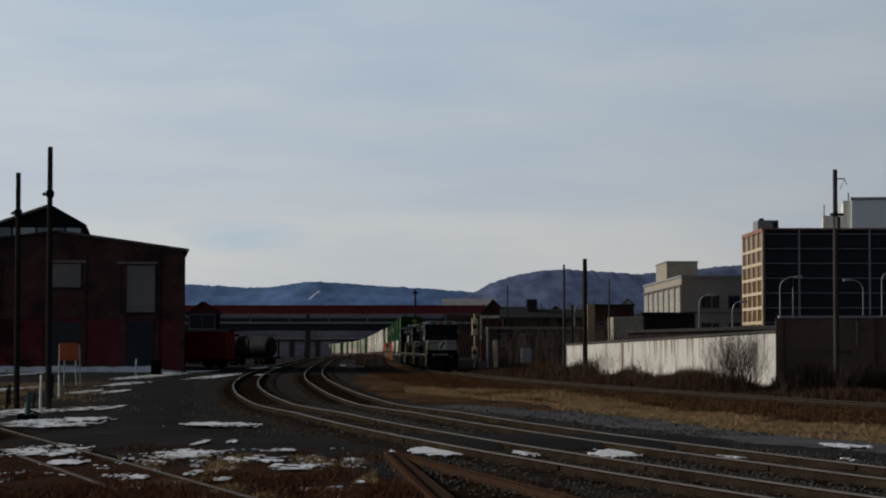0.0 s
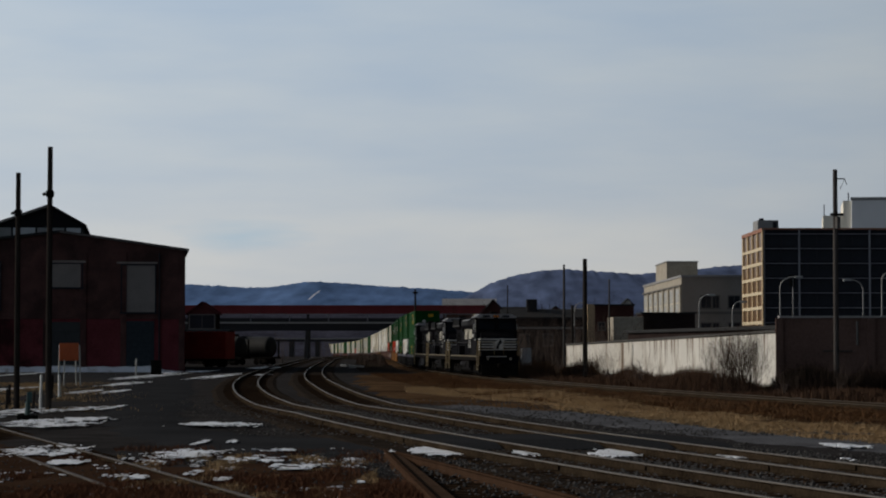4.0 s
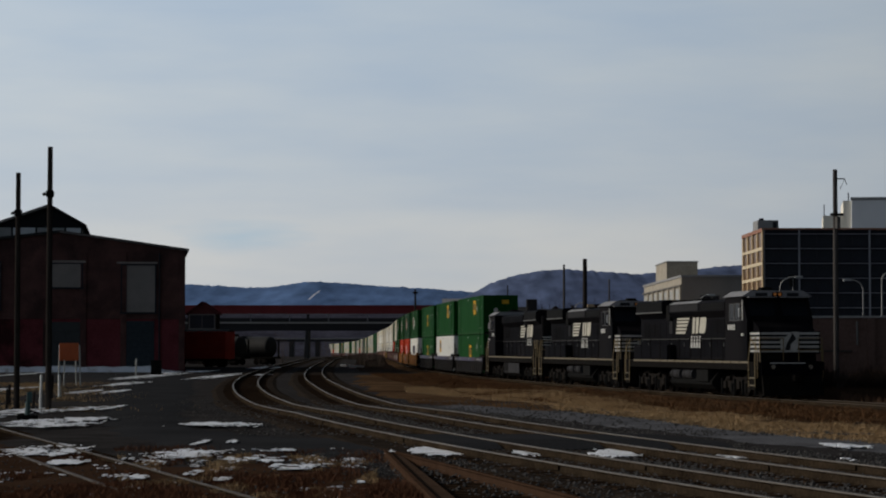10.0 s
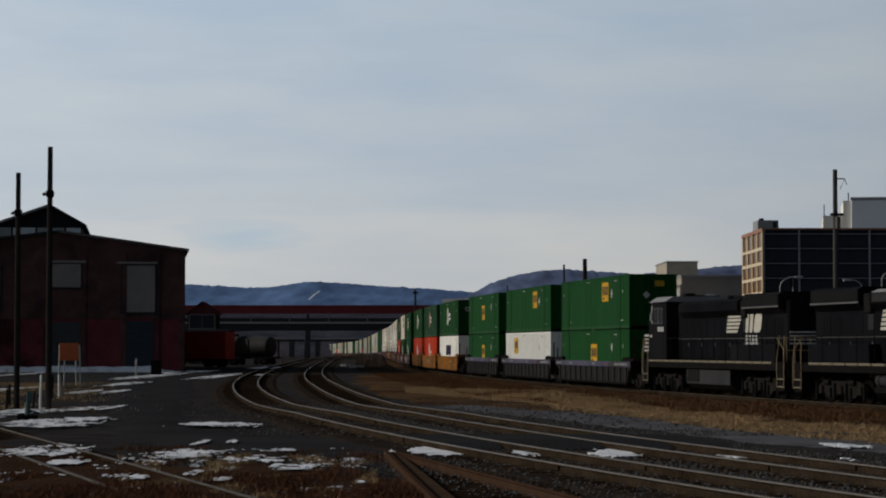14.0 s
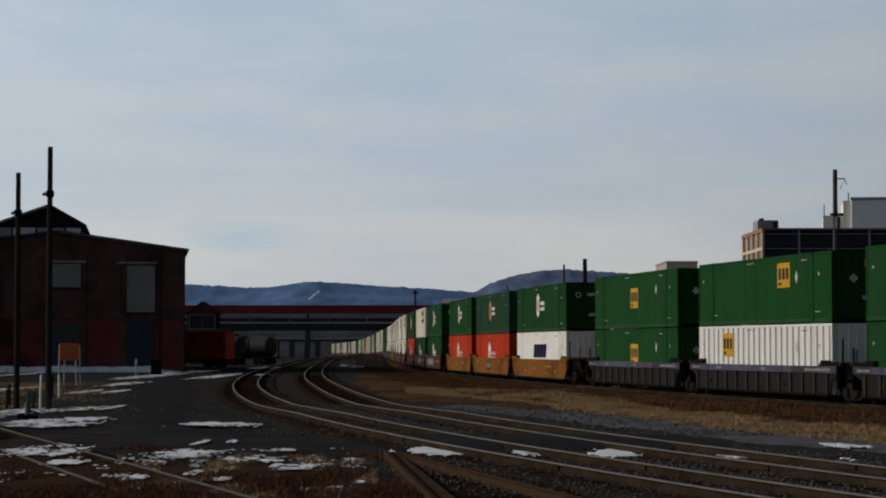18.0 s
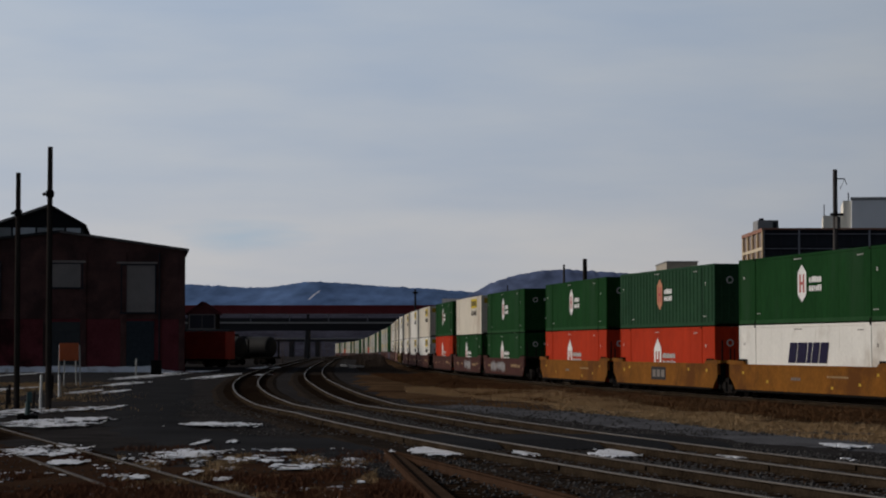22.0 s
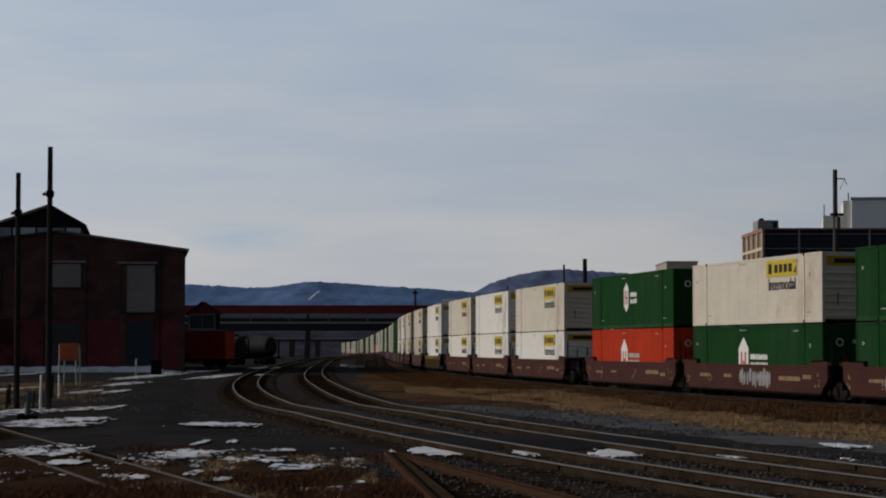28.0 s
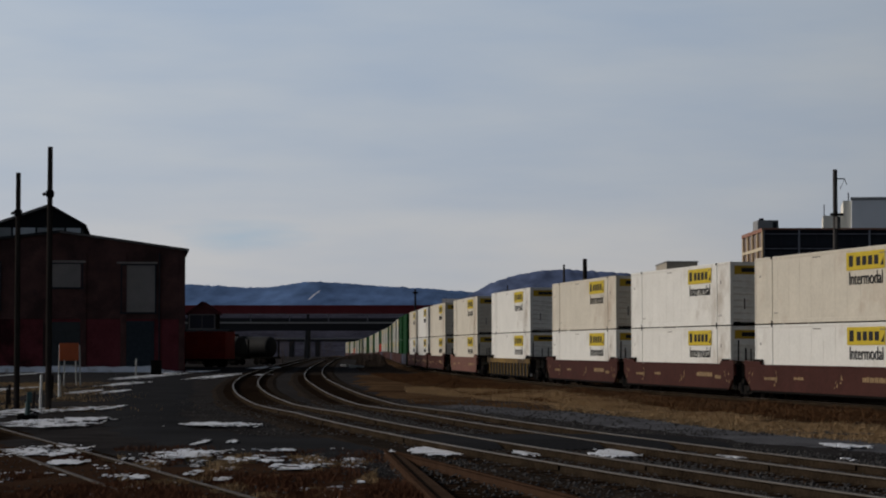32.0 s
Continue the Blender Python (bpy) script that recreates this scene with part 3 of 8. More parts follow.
def bed_mesh(line, half, lift, shoulder=0.7):
    """A low ballast bank along a line of points."""
    vs, fs = [], []
    prof = [(-half - shoulder, -0.12), (-half, lift), (half, lift), (half + shoulder, -0.12)]
    for i, p in enumerate(line):
        d = line[min(i + 1, len(line) - 1)] - line[max(i - 1, 0)]
        n = Vector((d.y, -d.x, 0)).normalized()
        for a, z in prof:
            j = 0.12 * noise.noise((p.x * 0.7 + a, p.y * 0.7, a))
            vs.append(tuple(p + n * (a + j) + Vector((0, 0, z + 0.03 * noise.noise((p.x * 2, p.y * 2, a))))))
    for i in range(len(line) - 1):
        for j in range(3):
            fs.append((i * 4 + j, i * 4 + j + 1, i * 4 + 5 + j, i * 4 + 4 + j))
    me = bpy.data.meshes.new("ballast")
    me.from_pydata(vs, [], fs)
    return me


def fishplate(bm, p, d):
    m = Matrix.Translation(p) @ d.to_track_quat("X", "Z").to_matrix().to_4x4()
    bmesh.ops.create_cube(bm, size=1, matrix=m @ Matrix.Translation((0, 0, -0.08)) @ Matrix.Diagonal((0.7, 0.09, 0.09, 1)))


def yard_tracks():
    ys = np.concatenate([np.arange(-12, 200, 2.0), np.arange(200, 1000, 10.0)])
    tie = mesh_of(boxm(-0.115, 0.115, -1.3, 1.3, -0.15, 0.0, 0.015), M["tie"], "sleeper")
    rnd = random.Random(2)
    for label, offs in (("curved main track with worn rail heads beyond the crossing", (0.0, -1.505)), ("curved main track beside the gravel lot", (-3.9, -5.405))):
        tr = empty("railway_track", label, "railway track", "yard tracks", "structure")
        mid = (offs[0] + offs[1]) / 2
        line = [Vector((yard_x(y, mid), y, ground_z(y))) for y in ys]
        me = bed_mesh(line, 1.7, 0.015, 0.5)
        me.materials.append(M["ballast"])
        put("ballast", me, tr)
        for o in offs:
            pts = [Vector((yard_x(y, o), y, ground_z(y) + 0.19)) for y in ys]
            r = put("rail", rail_mesh(pts, "rail", [M["rail"], M["rail_head"]]), tr)
            bm = bmesh.new()
            for y in np.arange(27.5, 130, 11.9):
                p = Vector((yard_x(y, o), y, ground_z(y) + 0.19))
                fishplate(bm, p, Vector((yard_x(y + 1, o), y + 1, ground_z(y + 1) + 0.19)) - p)
            part("joint_bars", bm, M["rail"], r)
        # sleepers by steps along the curve
        y = 25.0
        far = bmesh.new()
        while y < 190:
            p = Vector((yard_x(y, mid), y, ground_z(y) + 0.025))
            d = Vector((yard_x(y + 0.5, mid), y + 0.5, p.z)) - p
            if not 47.4 < y < 54.0:
                m = Matrix.Translation(p + Vector((0, 0, rnd.uniform(-0.01, 0.015)))) @ pose(0, 0, 0, 0, 0, math.degrees(math.atan2(d.y, d.x)) + rnd.uniform(-1.5, 1.5))
                if y < 95:
                    put("sleeper", tie, tr, m)
                else:
                    bmesh.ops.create_cube(far, size=1, matrix=m @ Matrix.Translation((0, 0, -0.075)) @ Matrix.Diagonal((0.23, 2.6, 0.15, 1)))
            y += 0.56 * d.y / d.length
        tagged(part("sleeper_rest", far, M["tie"], tr), kind="stuff")


def through_rails():
    tr = empty("railway_track", "through track on a low weedy bank", "railway track", "yard tracks", "structure")
    us = np.concatenate([np.arange(-320, 200, 4.0), np.arange(200, 1390, 10)])
    line = [through_track(v) - Vector((0, 0, 0.19)) for v in us]
    me = bed_mesh(line, 1.6, 0.0, 1.0)
    me.materials.append(M["straw_soil"])
    put("ballast", me, tr)
    for o in (-0.7525, 0.7525):
        pts = [through_track(v) + Vector((math.sin(train_heading(v)), -math.cos(train_heading(v)), 0)) * o for v in us]
        put("rail", rail_mesh(pts, "rail", [M["rail"], M["rail_dull"]]), tr)
    bm = bmesh.new()
    for u in np.arange(-40, 140, 0.56):
        p = through_track(u)
        bmesh.ops.create_cube(bm, size=1, matrix=Matrix.Translation(p + Vector((0, 0, -0.245))) @ pose(0, 0, 0, 0, 0, math.degrees(train_heading(u))) @ Matrix.Diagonal((0.23, 2.6, 0.15, 1)))
    tagged(part("sleeper_rest", bm, M["tie"], tr), kind="stuff")


def straight_rail(tr, a, b, lift=0.17):
    a, b = Vector((*a, 0)), Vector((*b, 0))
    n = max(2, int((b - a).length / 2))
    pts = [a.lerp(b, i / n) for i in range(n + 1)]
    for p in pts:
        p.z = ground_z(p.y) + lift
    return put("rail", rail_mesh(pts, "rail", [M["rail"], M["rail_dull"]]), tr)


def siding():
    tr = empty("railway_track", "half buried rusty siding in the cinders", "railway track", "yard tracks", "structure")
    straight_rail(tr, (-18.0, 76.9), (-0.95, 27.0), 0.045)
    straight_rail(tr, (-19.6, 76.9), (-2.56, 27.0), 0.02)
    tie = mesh_of(boxm(-0.115, 0.115, -1.3, 1.3, -0.15, 0.0, 0.015), M["tie"], "sleeper")
    a, b = Vector((-18.8, 76.9, 0)), Vector((-1.76, 27.0, 0))
    d = (b - a).normalized()
    for i in range(60):
        p = a + d * (8 + i * 0.62)
        put("sleeper", tie, tr, Matrix.Translation((p.x, p.y, ground_z(p.y) - 0.03)) @ pose(0, 0, 0, 0, 0, math.degrees(math.atan2(d.y, d.x)) + random.uniform(-2, 2)))
    # the frog of a turnout by the crossing: two rails that part
    sw = empty("turnout", "rusty turnout rails that part beside the crossing", "railway track", "yard tracks", "structure")
    pts2 = [Vector((-0.95 + 0.218 * k, 44.2 - k, 0.0)) for k in np.arange(0, 24, 1.5)]
    for p in pts2:
        p.z = ground_z(p.y) + 0.16
    put("rail", rail_mesh(pts2, "rail", [M["rail_brown"], M["rail_brown"]]), sw)
    beam = bmesh.new()
    prism(beam, [(-1.22, 45.1), (-0.95, 45.1), (0.66, 26.0), (0.28, 26.0)], "z", ground_z(40) - 0.05, ground_z(40) + 0.10)
    part("timber", beam, M["plank"], sw, "long worn timber along the rail")
    lip = [Vector((-1.2 + 0.076 * k, 45.0 - k, ground_z(40) + 0.16)) for k in np.arange(0, 19, 1.5)]
    put("guard_rail", rail_mesh(lip, "rail", [M["rail_brown"], M["rail_brown"]]), sw)
    for i in range(24):
        y = 44.0 - i * 0.62
        p = (0.2 + 0.04 * i, y, ground_z(y) + 0.0)
        put("sleeper", tie, sw, Matrix.Translation(p) @ pose(0, 0, 0, 0, 0, 80 + random.uniform(-2, 2)))


def crossing():
    """Timbers and asphalt where the road goes over the main tracks."""
    t = empty("level_crossing", "asphalt level crossing with timber edges over the rails", "crossing", "", "structure")
    for a, b in ((-5.3, -4.0), (-3.8, -1.6), (-1.4, -0.1), (0.1, 1.2)):
        vs, fs = [], []
        ys = np.arange(47.7, 54.21, 0.5)
        for y in ys:
            for o in (a, b):
                ramp = min(1.0, (y - 47.7) / 0.7 + 0.15, (54.2 - y) / 1.2)
                vs.append((yard_x(y, o), y, ground_z(y) - 0.03 + 0.2 * max(ramp, 0.0) ** 0.5 + 0.01 * noise.noise((y, o, 0))))
        for y in ys:
            for o in (a, b):
                vs.append((yard_x(y, o), y, ground_z(y) - 0.05))
        n = len(ys)
        for i in range(n - 1):
            fs.append((2 * i, 2 * i + 1, 2 * i + 3, 2 * i + 2))
            for o in (0, 1):
                fs.append((2 * i + o, 2 * i + 2 + o, 2 * n + 2 * i + 2 + o, 2 * n + 2 * i + o))
        fs.append((0, 1, 2 * n + 1, 2 * n))
        fs.append((2 * n - 2, 2 * n - 1, 4 * n - 1, 4 * n - 2))
        me = bpy.data.meshes.new("slab")
        me.from_pydata(vs, [], fs)
        me.materials.append(M["asphalt"])
        put("slab", me, t)


def bed_height(x, y):
    """How far the ballast of the yard tracks stands over the ground here."""
    if y > 130:
        return 0.0
    slope = -0.04 - 0.45 * math.exp(-y / 60)
    a = min(abs(x - yard_x(y, o)) for o in (-0.7525, -4.6525)) / math.sqrt(1 + slope * slope)
    return min(0.02, max(0.0, 0.02 - (a - 1.7) * 0.2))


def snow_patch(x, y, w, d, seed, ragged, thick=0.015):
    """A thin ragged sheet of old snow: cells of a fine grid where a broken field is high."""
    bm = bmesh.new()
    nx, ny = int(min(90, max(18, w / 0.04))), int(min(48, max(12, d / 0.1)))
    grid = {}

    def vert(i, j):
        if (i, j) not in grid:
            vx = x + (i / nx - 0.5) * w * 1.25 + 0.012 * w * noise.noise((i * 1.7, j * 1.3, seed))
            vy = y + (j / ny - 0.5) * d * 1.25 + 0.02 * d * noise.noise((i * 1.1, j * 1.9, seed + 5))
            grid[i, j] = bm.verts.new((vx, vy, ground_z(vy) + 0.004 + bed_height(vx, vy) + thick * (1 + noise.noise((vx * 2.5, vy, seed)))))
        return grid[i, j]
    for i in range(nx):
        for j in range(ny):
            u, v = (i + 0.5) / nx * 2 - 1, (j + 0.5) / ny * 2 - 1
            px, py = x + u * w * 0.6, y + v * d * 0.6
            f = 1.0 - 1.1 * (abs(u) ** 2.5 + abs(v) ** 2.5) + ragged * (1.4 * noise.noise((px * 1.2, py * 0.6, seed)) + 1.3 * noise.noise((px * 3.6, py * 1.6, seed * 1.7)) + 1.2 * noise.noise((px * 11, py * 4.5, seed)))
            if f > 0.3 + 0.4 * ragged:
                bm.faces.new((vert(i, j), vert(i + 1, j), vert(i + 1, j + 1), vert(i, j + 1)))
    if not bm.faces:
        bm.faces.new((vert(6, 4), vert(10, 4), vert(10, 8), vert(6, 8)))
    r = bmesh.ops.extrude_face_region(bm, geom=list(bm.faces))
    for v in r["geom"]:
        if isinstance(v, bmesh.types.BMVert):
            v.co.z += 0.012
    bmesh.ops.recalc_face_normals(bm, faces=bm.faces)
    ob = part("snow_patch", bm, M["snow"])
    return tagged(ob, "old ragged patch of snow on the dark ground", "snow", "snow patches", "stuff")


def snow():
    rows = [
        (-15.36, 78.9, 2.43, 16.3, 1), (-11.6, 65.6, 2.5, 8.4, 0.8), (-12.84, 65.3, 1.02, 3.4, 1), (-8.82, 47.7, 1.55, 6.0, 0.8), (-7.38, 43.1, 0.73, 2.8, 0.8), (-5.53, 46.2, 1.32, 3.9, 0.7),
        (-5.69, 43.1, 0.51, 1.9, 1), (-6.37, 42.6, 0.33, 3.3, 1), (-5.71, 38.5, 0.5, 1.3, 1), (-5.35, 37.7, 0.59, 1.6, 1), (-6.62, 63.6, 2.6, 3.7, 0.6), (-5.76, 51.3, 0.23, 3.0, 1),
        (-4.51, 39.2, 0.36, 1.7, 0.8), (-3.73, 44.0, 1.23, 2.9, 1.1), (-5.06, 51.9, 0.27, 1.8, 1), (-13.3, 87.0, 0.4, 9.0, 1), (-17.99, 118.7, 0.77, 10.6, 1), (-14.01, 84.8, 0.88, 7.7, 1),
        (-19.49, 118.1, 0.92, 11.9, 1), (-24.74, 185.3, 2.38, 44.0, 1), (-18.89, 180.8, 1.87, 35.1, 1), (-26.87, 218.3, 2.27, 31.0, 1), (-38.18, 191.5, 1.49, 31.6, 1), (-25.07, 126.1, 1.31, 13.6, 1),
        (-21.07, 143.7, 1.49, 17.7, 1), (-2.84, 41.2, 0.86, 1.9, 1.2), (-1.65, 35.3, 0.28, 0.8, 1), (-1.38, 36.6, 0.19, 0.6, 1), (-1.88, 43.8, 0.46, 0.9, 1), (-3.73, 47.8, 0.87, 1.3, 1.1),
        (-3.78, 37.2, 0.29, 0.9, 1), (-0.07, 46.7, 1.31, 4.5, 0.3), (-1.13, 46.6, 0.22, 2.0, 0.5), (1.86, 46.6, 0.79, 3.7, 0.35), (3.64, 45.8, 1.11, 4.3, 0.35), (4.84, 45.9, 0.29, 1.0, 0.8),
        (6.11, 45.0, 0.79, 2.8, 0.5), (9.28, 49.8, 0.9, 2.3, 0.6), (8.2, 43.7, 0.29, 1.1, 1),
        (-21.22, 259.5, 3.2, 26.0, 1.4), (-15.96, 190.9, 1.2, 12.0, 1.3), (-24.61, 220.5, 2.3, 16.0, 1.3),
    ]
    for i, (x, y, w, d, ragged) in enumerate(rows):
        snow_patch(x, y, w * 0.92, d * 0.85, i + 1, ragged * 1.25)
    # crumbs of snow between the patches
    rnd = random.Random(8)
    bm = bmesh.new()
    for k in range(1400):
        y = rnd.uniform(33, 49)
        x = rnd.uniform(-0.225 * y + 0.2, -0.02 * y - 0.6)
        if noise.noise((x * 0.45, y * 0.15, 9)) + 0.5 * noise.noise((x * 1.6, y * 0.5, 2)) < 0.16 or noise.noise((x * 0.2, y * 0.06, 5)) > 0.3:
            continue
        r = rnd.uniform(0.008, 0.034)
        bmesh.ops.create_icosphere(bm, subdivisions=1, radius=r, matrix=Matrix.Translation((x, y, ground_z(y))) @ pose(0, 0, 0, 0, 0, rnd.uniform(-40, 40)) @ Matrix.Diagonal((rnd.uniform(1.2, 2.6), rnd.uniform(1.6, 4.0), 0.4, 1)))
    tagged(part("snow_crumbs", bm, M["snow"]), "small crumbs of old snow", "snow", kind="stuff")


def snow_bank():
    """Ploughed snow lying along the front of the brick works."""
    xs = np.arange(-54.0, -26.4, 0.4)
    prof = [(-2.0, 0.0), (-1.7, 0.14), (-1.3, 0.34), (-1.0, 0.5), (-0.8, 0.56), (-0.4, 0.0)]
    vs, fs = [], []
    n = len(prof)
    for x in xs:
        wall = 220 + (x + 26.2) * 0.1405
        end = min(1.0, (-26.4 - x) / 3.0)
        for dy, h in prof:
            y = wall + dy
            k = 0.0 if h == 0 else 0.16 * noise.noise((x * 0.5, dy * 0.6, 3)) + 0.08 * noise.noise((x * 1.7, dy * 1.5, 8))
            vs.append((x, y, ground_z(y) - 0.06 + max(h * end + k, 0.0)))
    for i in range(len(xs) - 1):
        for j in range(n - 1):
            fs.append((i * n + j, (i + 1) * n + j, (i + 1) * n + j + 1, i * n + j + 1))
    me = bpy.data.meshes.new("snow_bank")
    me.from_pydata(vs, [], fs)
    me.materials.append(M["snow"])
    tagged(new("snow_bank", me), "low bank of ploughed snow along the brick works", "snow", kind="structure")


def stones(name, label, material, count, where, size, seed, lift=0.01):
    """Loose stones as one joined sheet of small lumps."""
    rnd = random.Random(seed)
    base = [(1, 0, 0), (-1, 0, 0), (0, 1, 0), (0, -1, 0), (0, 0, 1), (0, 0, -0.6)]
    tri = [(0, 2, 4), (2, 1, 4), (1, 3, 4), (3, 0, 4), (2, 0, 5), (1, 2, 5), (3, 1, 5), (0, 3, 5)]
    vs, fs = [], []
    for k in range(count):
        x, y = where(rnd)
        r = size * rnd.uniform(0.5, 1.5)
        a = rnd.uniform(0, 6.28)
        ca, sa = math.cos(a), math.sin(a)
        z = ground_z(y) + lift
        n0 = len(vs)
        for bx, by, bz in base:
            j = rnd.uniform(0.7, 1.3)
            vs.append((x + r * j * (bx * ca - by * sa), y + r * j * (bx * sa + by * ca), z + r * 0.75 * bz * j))
        fs += [(n0 + p, n0 + q, n0 + s) for p, q, s in tri]
    me = bpy.data.meshes.new(name)
    me.from_pydata(vs, [], fs)
    me.materials.append(material)
    return tagged(new(name, me), label, "gravel", kind="stuff")


def loose_stones():
    def near(r):
        y = r.uniform(29, 60) if r.random() < 0.7 else r.uniform(60, 100)
        if 46.5 < y < 56:
            y -= 13
        return yard_x(y, r.uniform(-8.5, 8.0)), y

    def bed(r):
        y = 28 + 62 * r.random() ** 1.5
        return yard_x(y, r.choice((-0.75, -4.65, -2.7, 1.3)) + r.gauss(0, 0.55)), y

    def left(r):
        y = r.uniform(30, 75)
        if 47 < y < 64:
            y -= 17
        return r.uniform(-0.21 * y, -0.01 * y), y
    stones("gravel_stones", "loose grey gravel stones beside the tracks", M["stone"], 9000, near, 0.035, 4)
    stones("ballast_stones", "grey ballast stones in the track bed", M["stone"], 16000, bed, 0.035, 5, 0.02)
    stones("lot_stones", "scattered stones in the cinder lot", M["stone"], 900, left, 0.025, 6)


ground()
region("road", "dark asphalt lot and road over the tracks", [(-40, 206), (-24, 200), (-17, 150), (-12.5, 110), (-9.5, 80), (-6.8, 62), (-4.6, 56), (3.5, 53.2), (5, 50), (2.5, 45.8), (-2.2, 46.0), (-6.5, 50), (-9, 57), (-9.8, 63), (-13.5, 85), (-17.5, 112), (-24, 160)], M["asphalt"], -0.01, 0.8, 0.6, "road")
region("soil", "bare brown soil", [(-14, 58), (-9.5, 51), (-6.5, 44.5), (-3.2, 43.5), (-1.4, 41), (-0.8, 34), (0, 24), (-12, 24)], M["dirt"], -0.015, 0.7, 0.9, "soil")
region("soil_verge", "brown soil under the dry grass", [(-8.3, 190), (-6.3, 150), (-3.6, 112), (-0.9, 92), (4.2, 84), (8.6, 66), (12.5, 48), (30, 30), (40, 44), (26, 58), (19, 78), (14, 100), (8, 140), (4, 180), (0, 205)], M["straw_soil"], -0.02, 1.0, 0.8, "soil")
region("soil_brush", "brown earth along the wall", [(16, 104), (38, 60), (60, 60), (60, 116), (18, 117), (10.5, 205), (4, 205), (8, 150)], M["dirt"], -0.02, 1.4, 0.8, "soil")
region("straw_verge", "flattened straw beside the grey stone shoulder", [(-2.4, 122), (0.5, 108), (4.2, 94), (4.6, 87), (6.6, 70), (8.1, 60.5), (9.1, 56.5), (10.6, 52), (14, 44), (16, 51), (12.2, 59.7), (10.3, 64), (9.6, 71), (8.2, 88), (6.2, 112), (5.6, 116), (0, 126), (-2.4, 129)], M["straw_mat"], 0.0, 0.6, 0.6, "soil")
region("gravel_shoulder", "grey crushed stone beside the main track", [(2.2, 76), (5.2, 62), (9.0, 48), (13, 38), (17.5, 40), (12.6, 48.5), (9.3, 62), (5.6, 78), (2.2, 92), (0.2, 94), (-0.8, 90)], M["gravel_grey"], -0.012, 0.6, 0.7, "gravel")
yard_tracks()
through_rails()
siding()
crossing()
snow()
snow_bank()
loose_stones()
# ---- buildings ----
def framed_window(t, name, x0, x1, z0, z1, y, pane_m, frame_m, cols=2, rows=2, label="", fr=0.14, deep=0.12):
    """A window in a wall that faces -y: pane set back, frame, sill and bars proud."""
    w = part(name, boxm(x0, x1, y - 0.02, y + 0.01, z0, z1), pane_m, t, label)
    bm = bmesh.new()
    box(bm, x0 - fr, x0, y - deep, y, z0 - fr, z1 + fr)
    box(bm, x1, x1 + fr, y - deep, y, z0 - fr, z1 + fr)
    box(bm, x0, x1, y - deep, y, z1, z1 + fr)
    part("frame", bm, frame_m, w)
    part("sill", boxm(x0 - fr * 1.6, x1 + fr * 1.6, y - deep * 1.7, y, z0 - fr * 1.2, z0), frame_m, w)
    for i in range(1, cols):
        x = x0 + (x1 - x0) * i / cols
        part("glazing_bar", boxm(x - 0.035, x + 0.035, y - 0.06, y - 0.02, z0, z1), frame_m, w)
    for i in range(1, rows):
        z = z0 + (z1 - z0) * i / rows
        part("glazing_bar", boxm(x0, x1, y - 0.055, y - 0.02, z - 0.03, z + 0.03), frame_m, w)
    return w


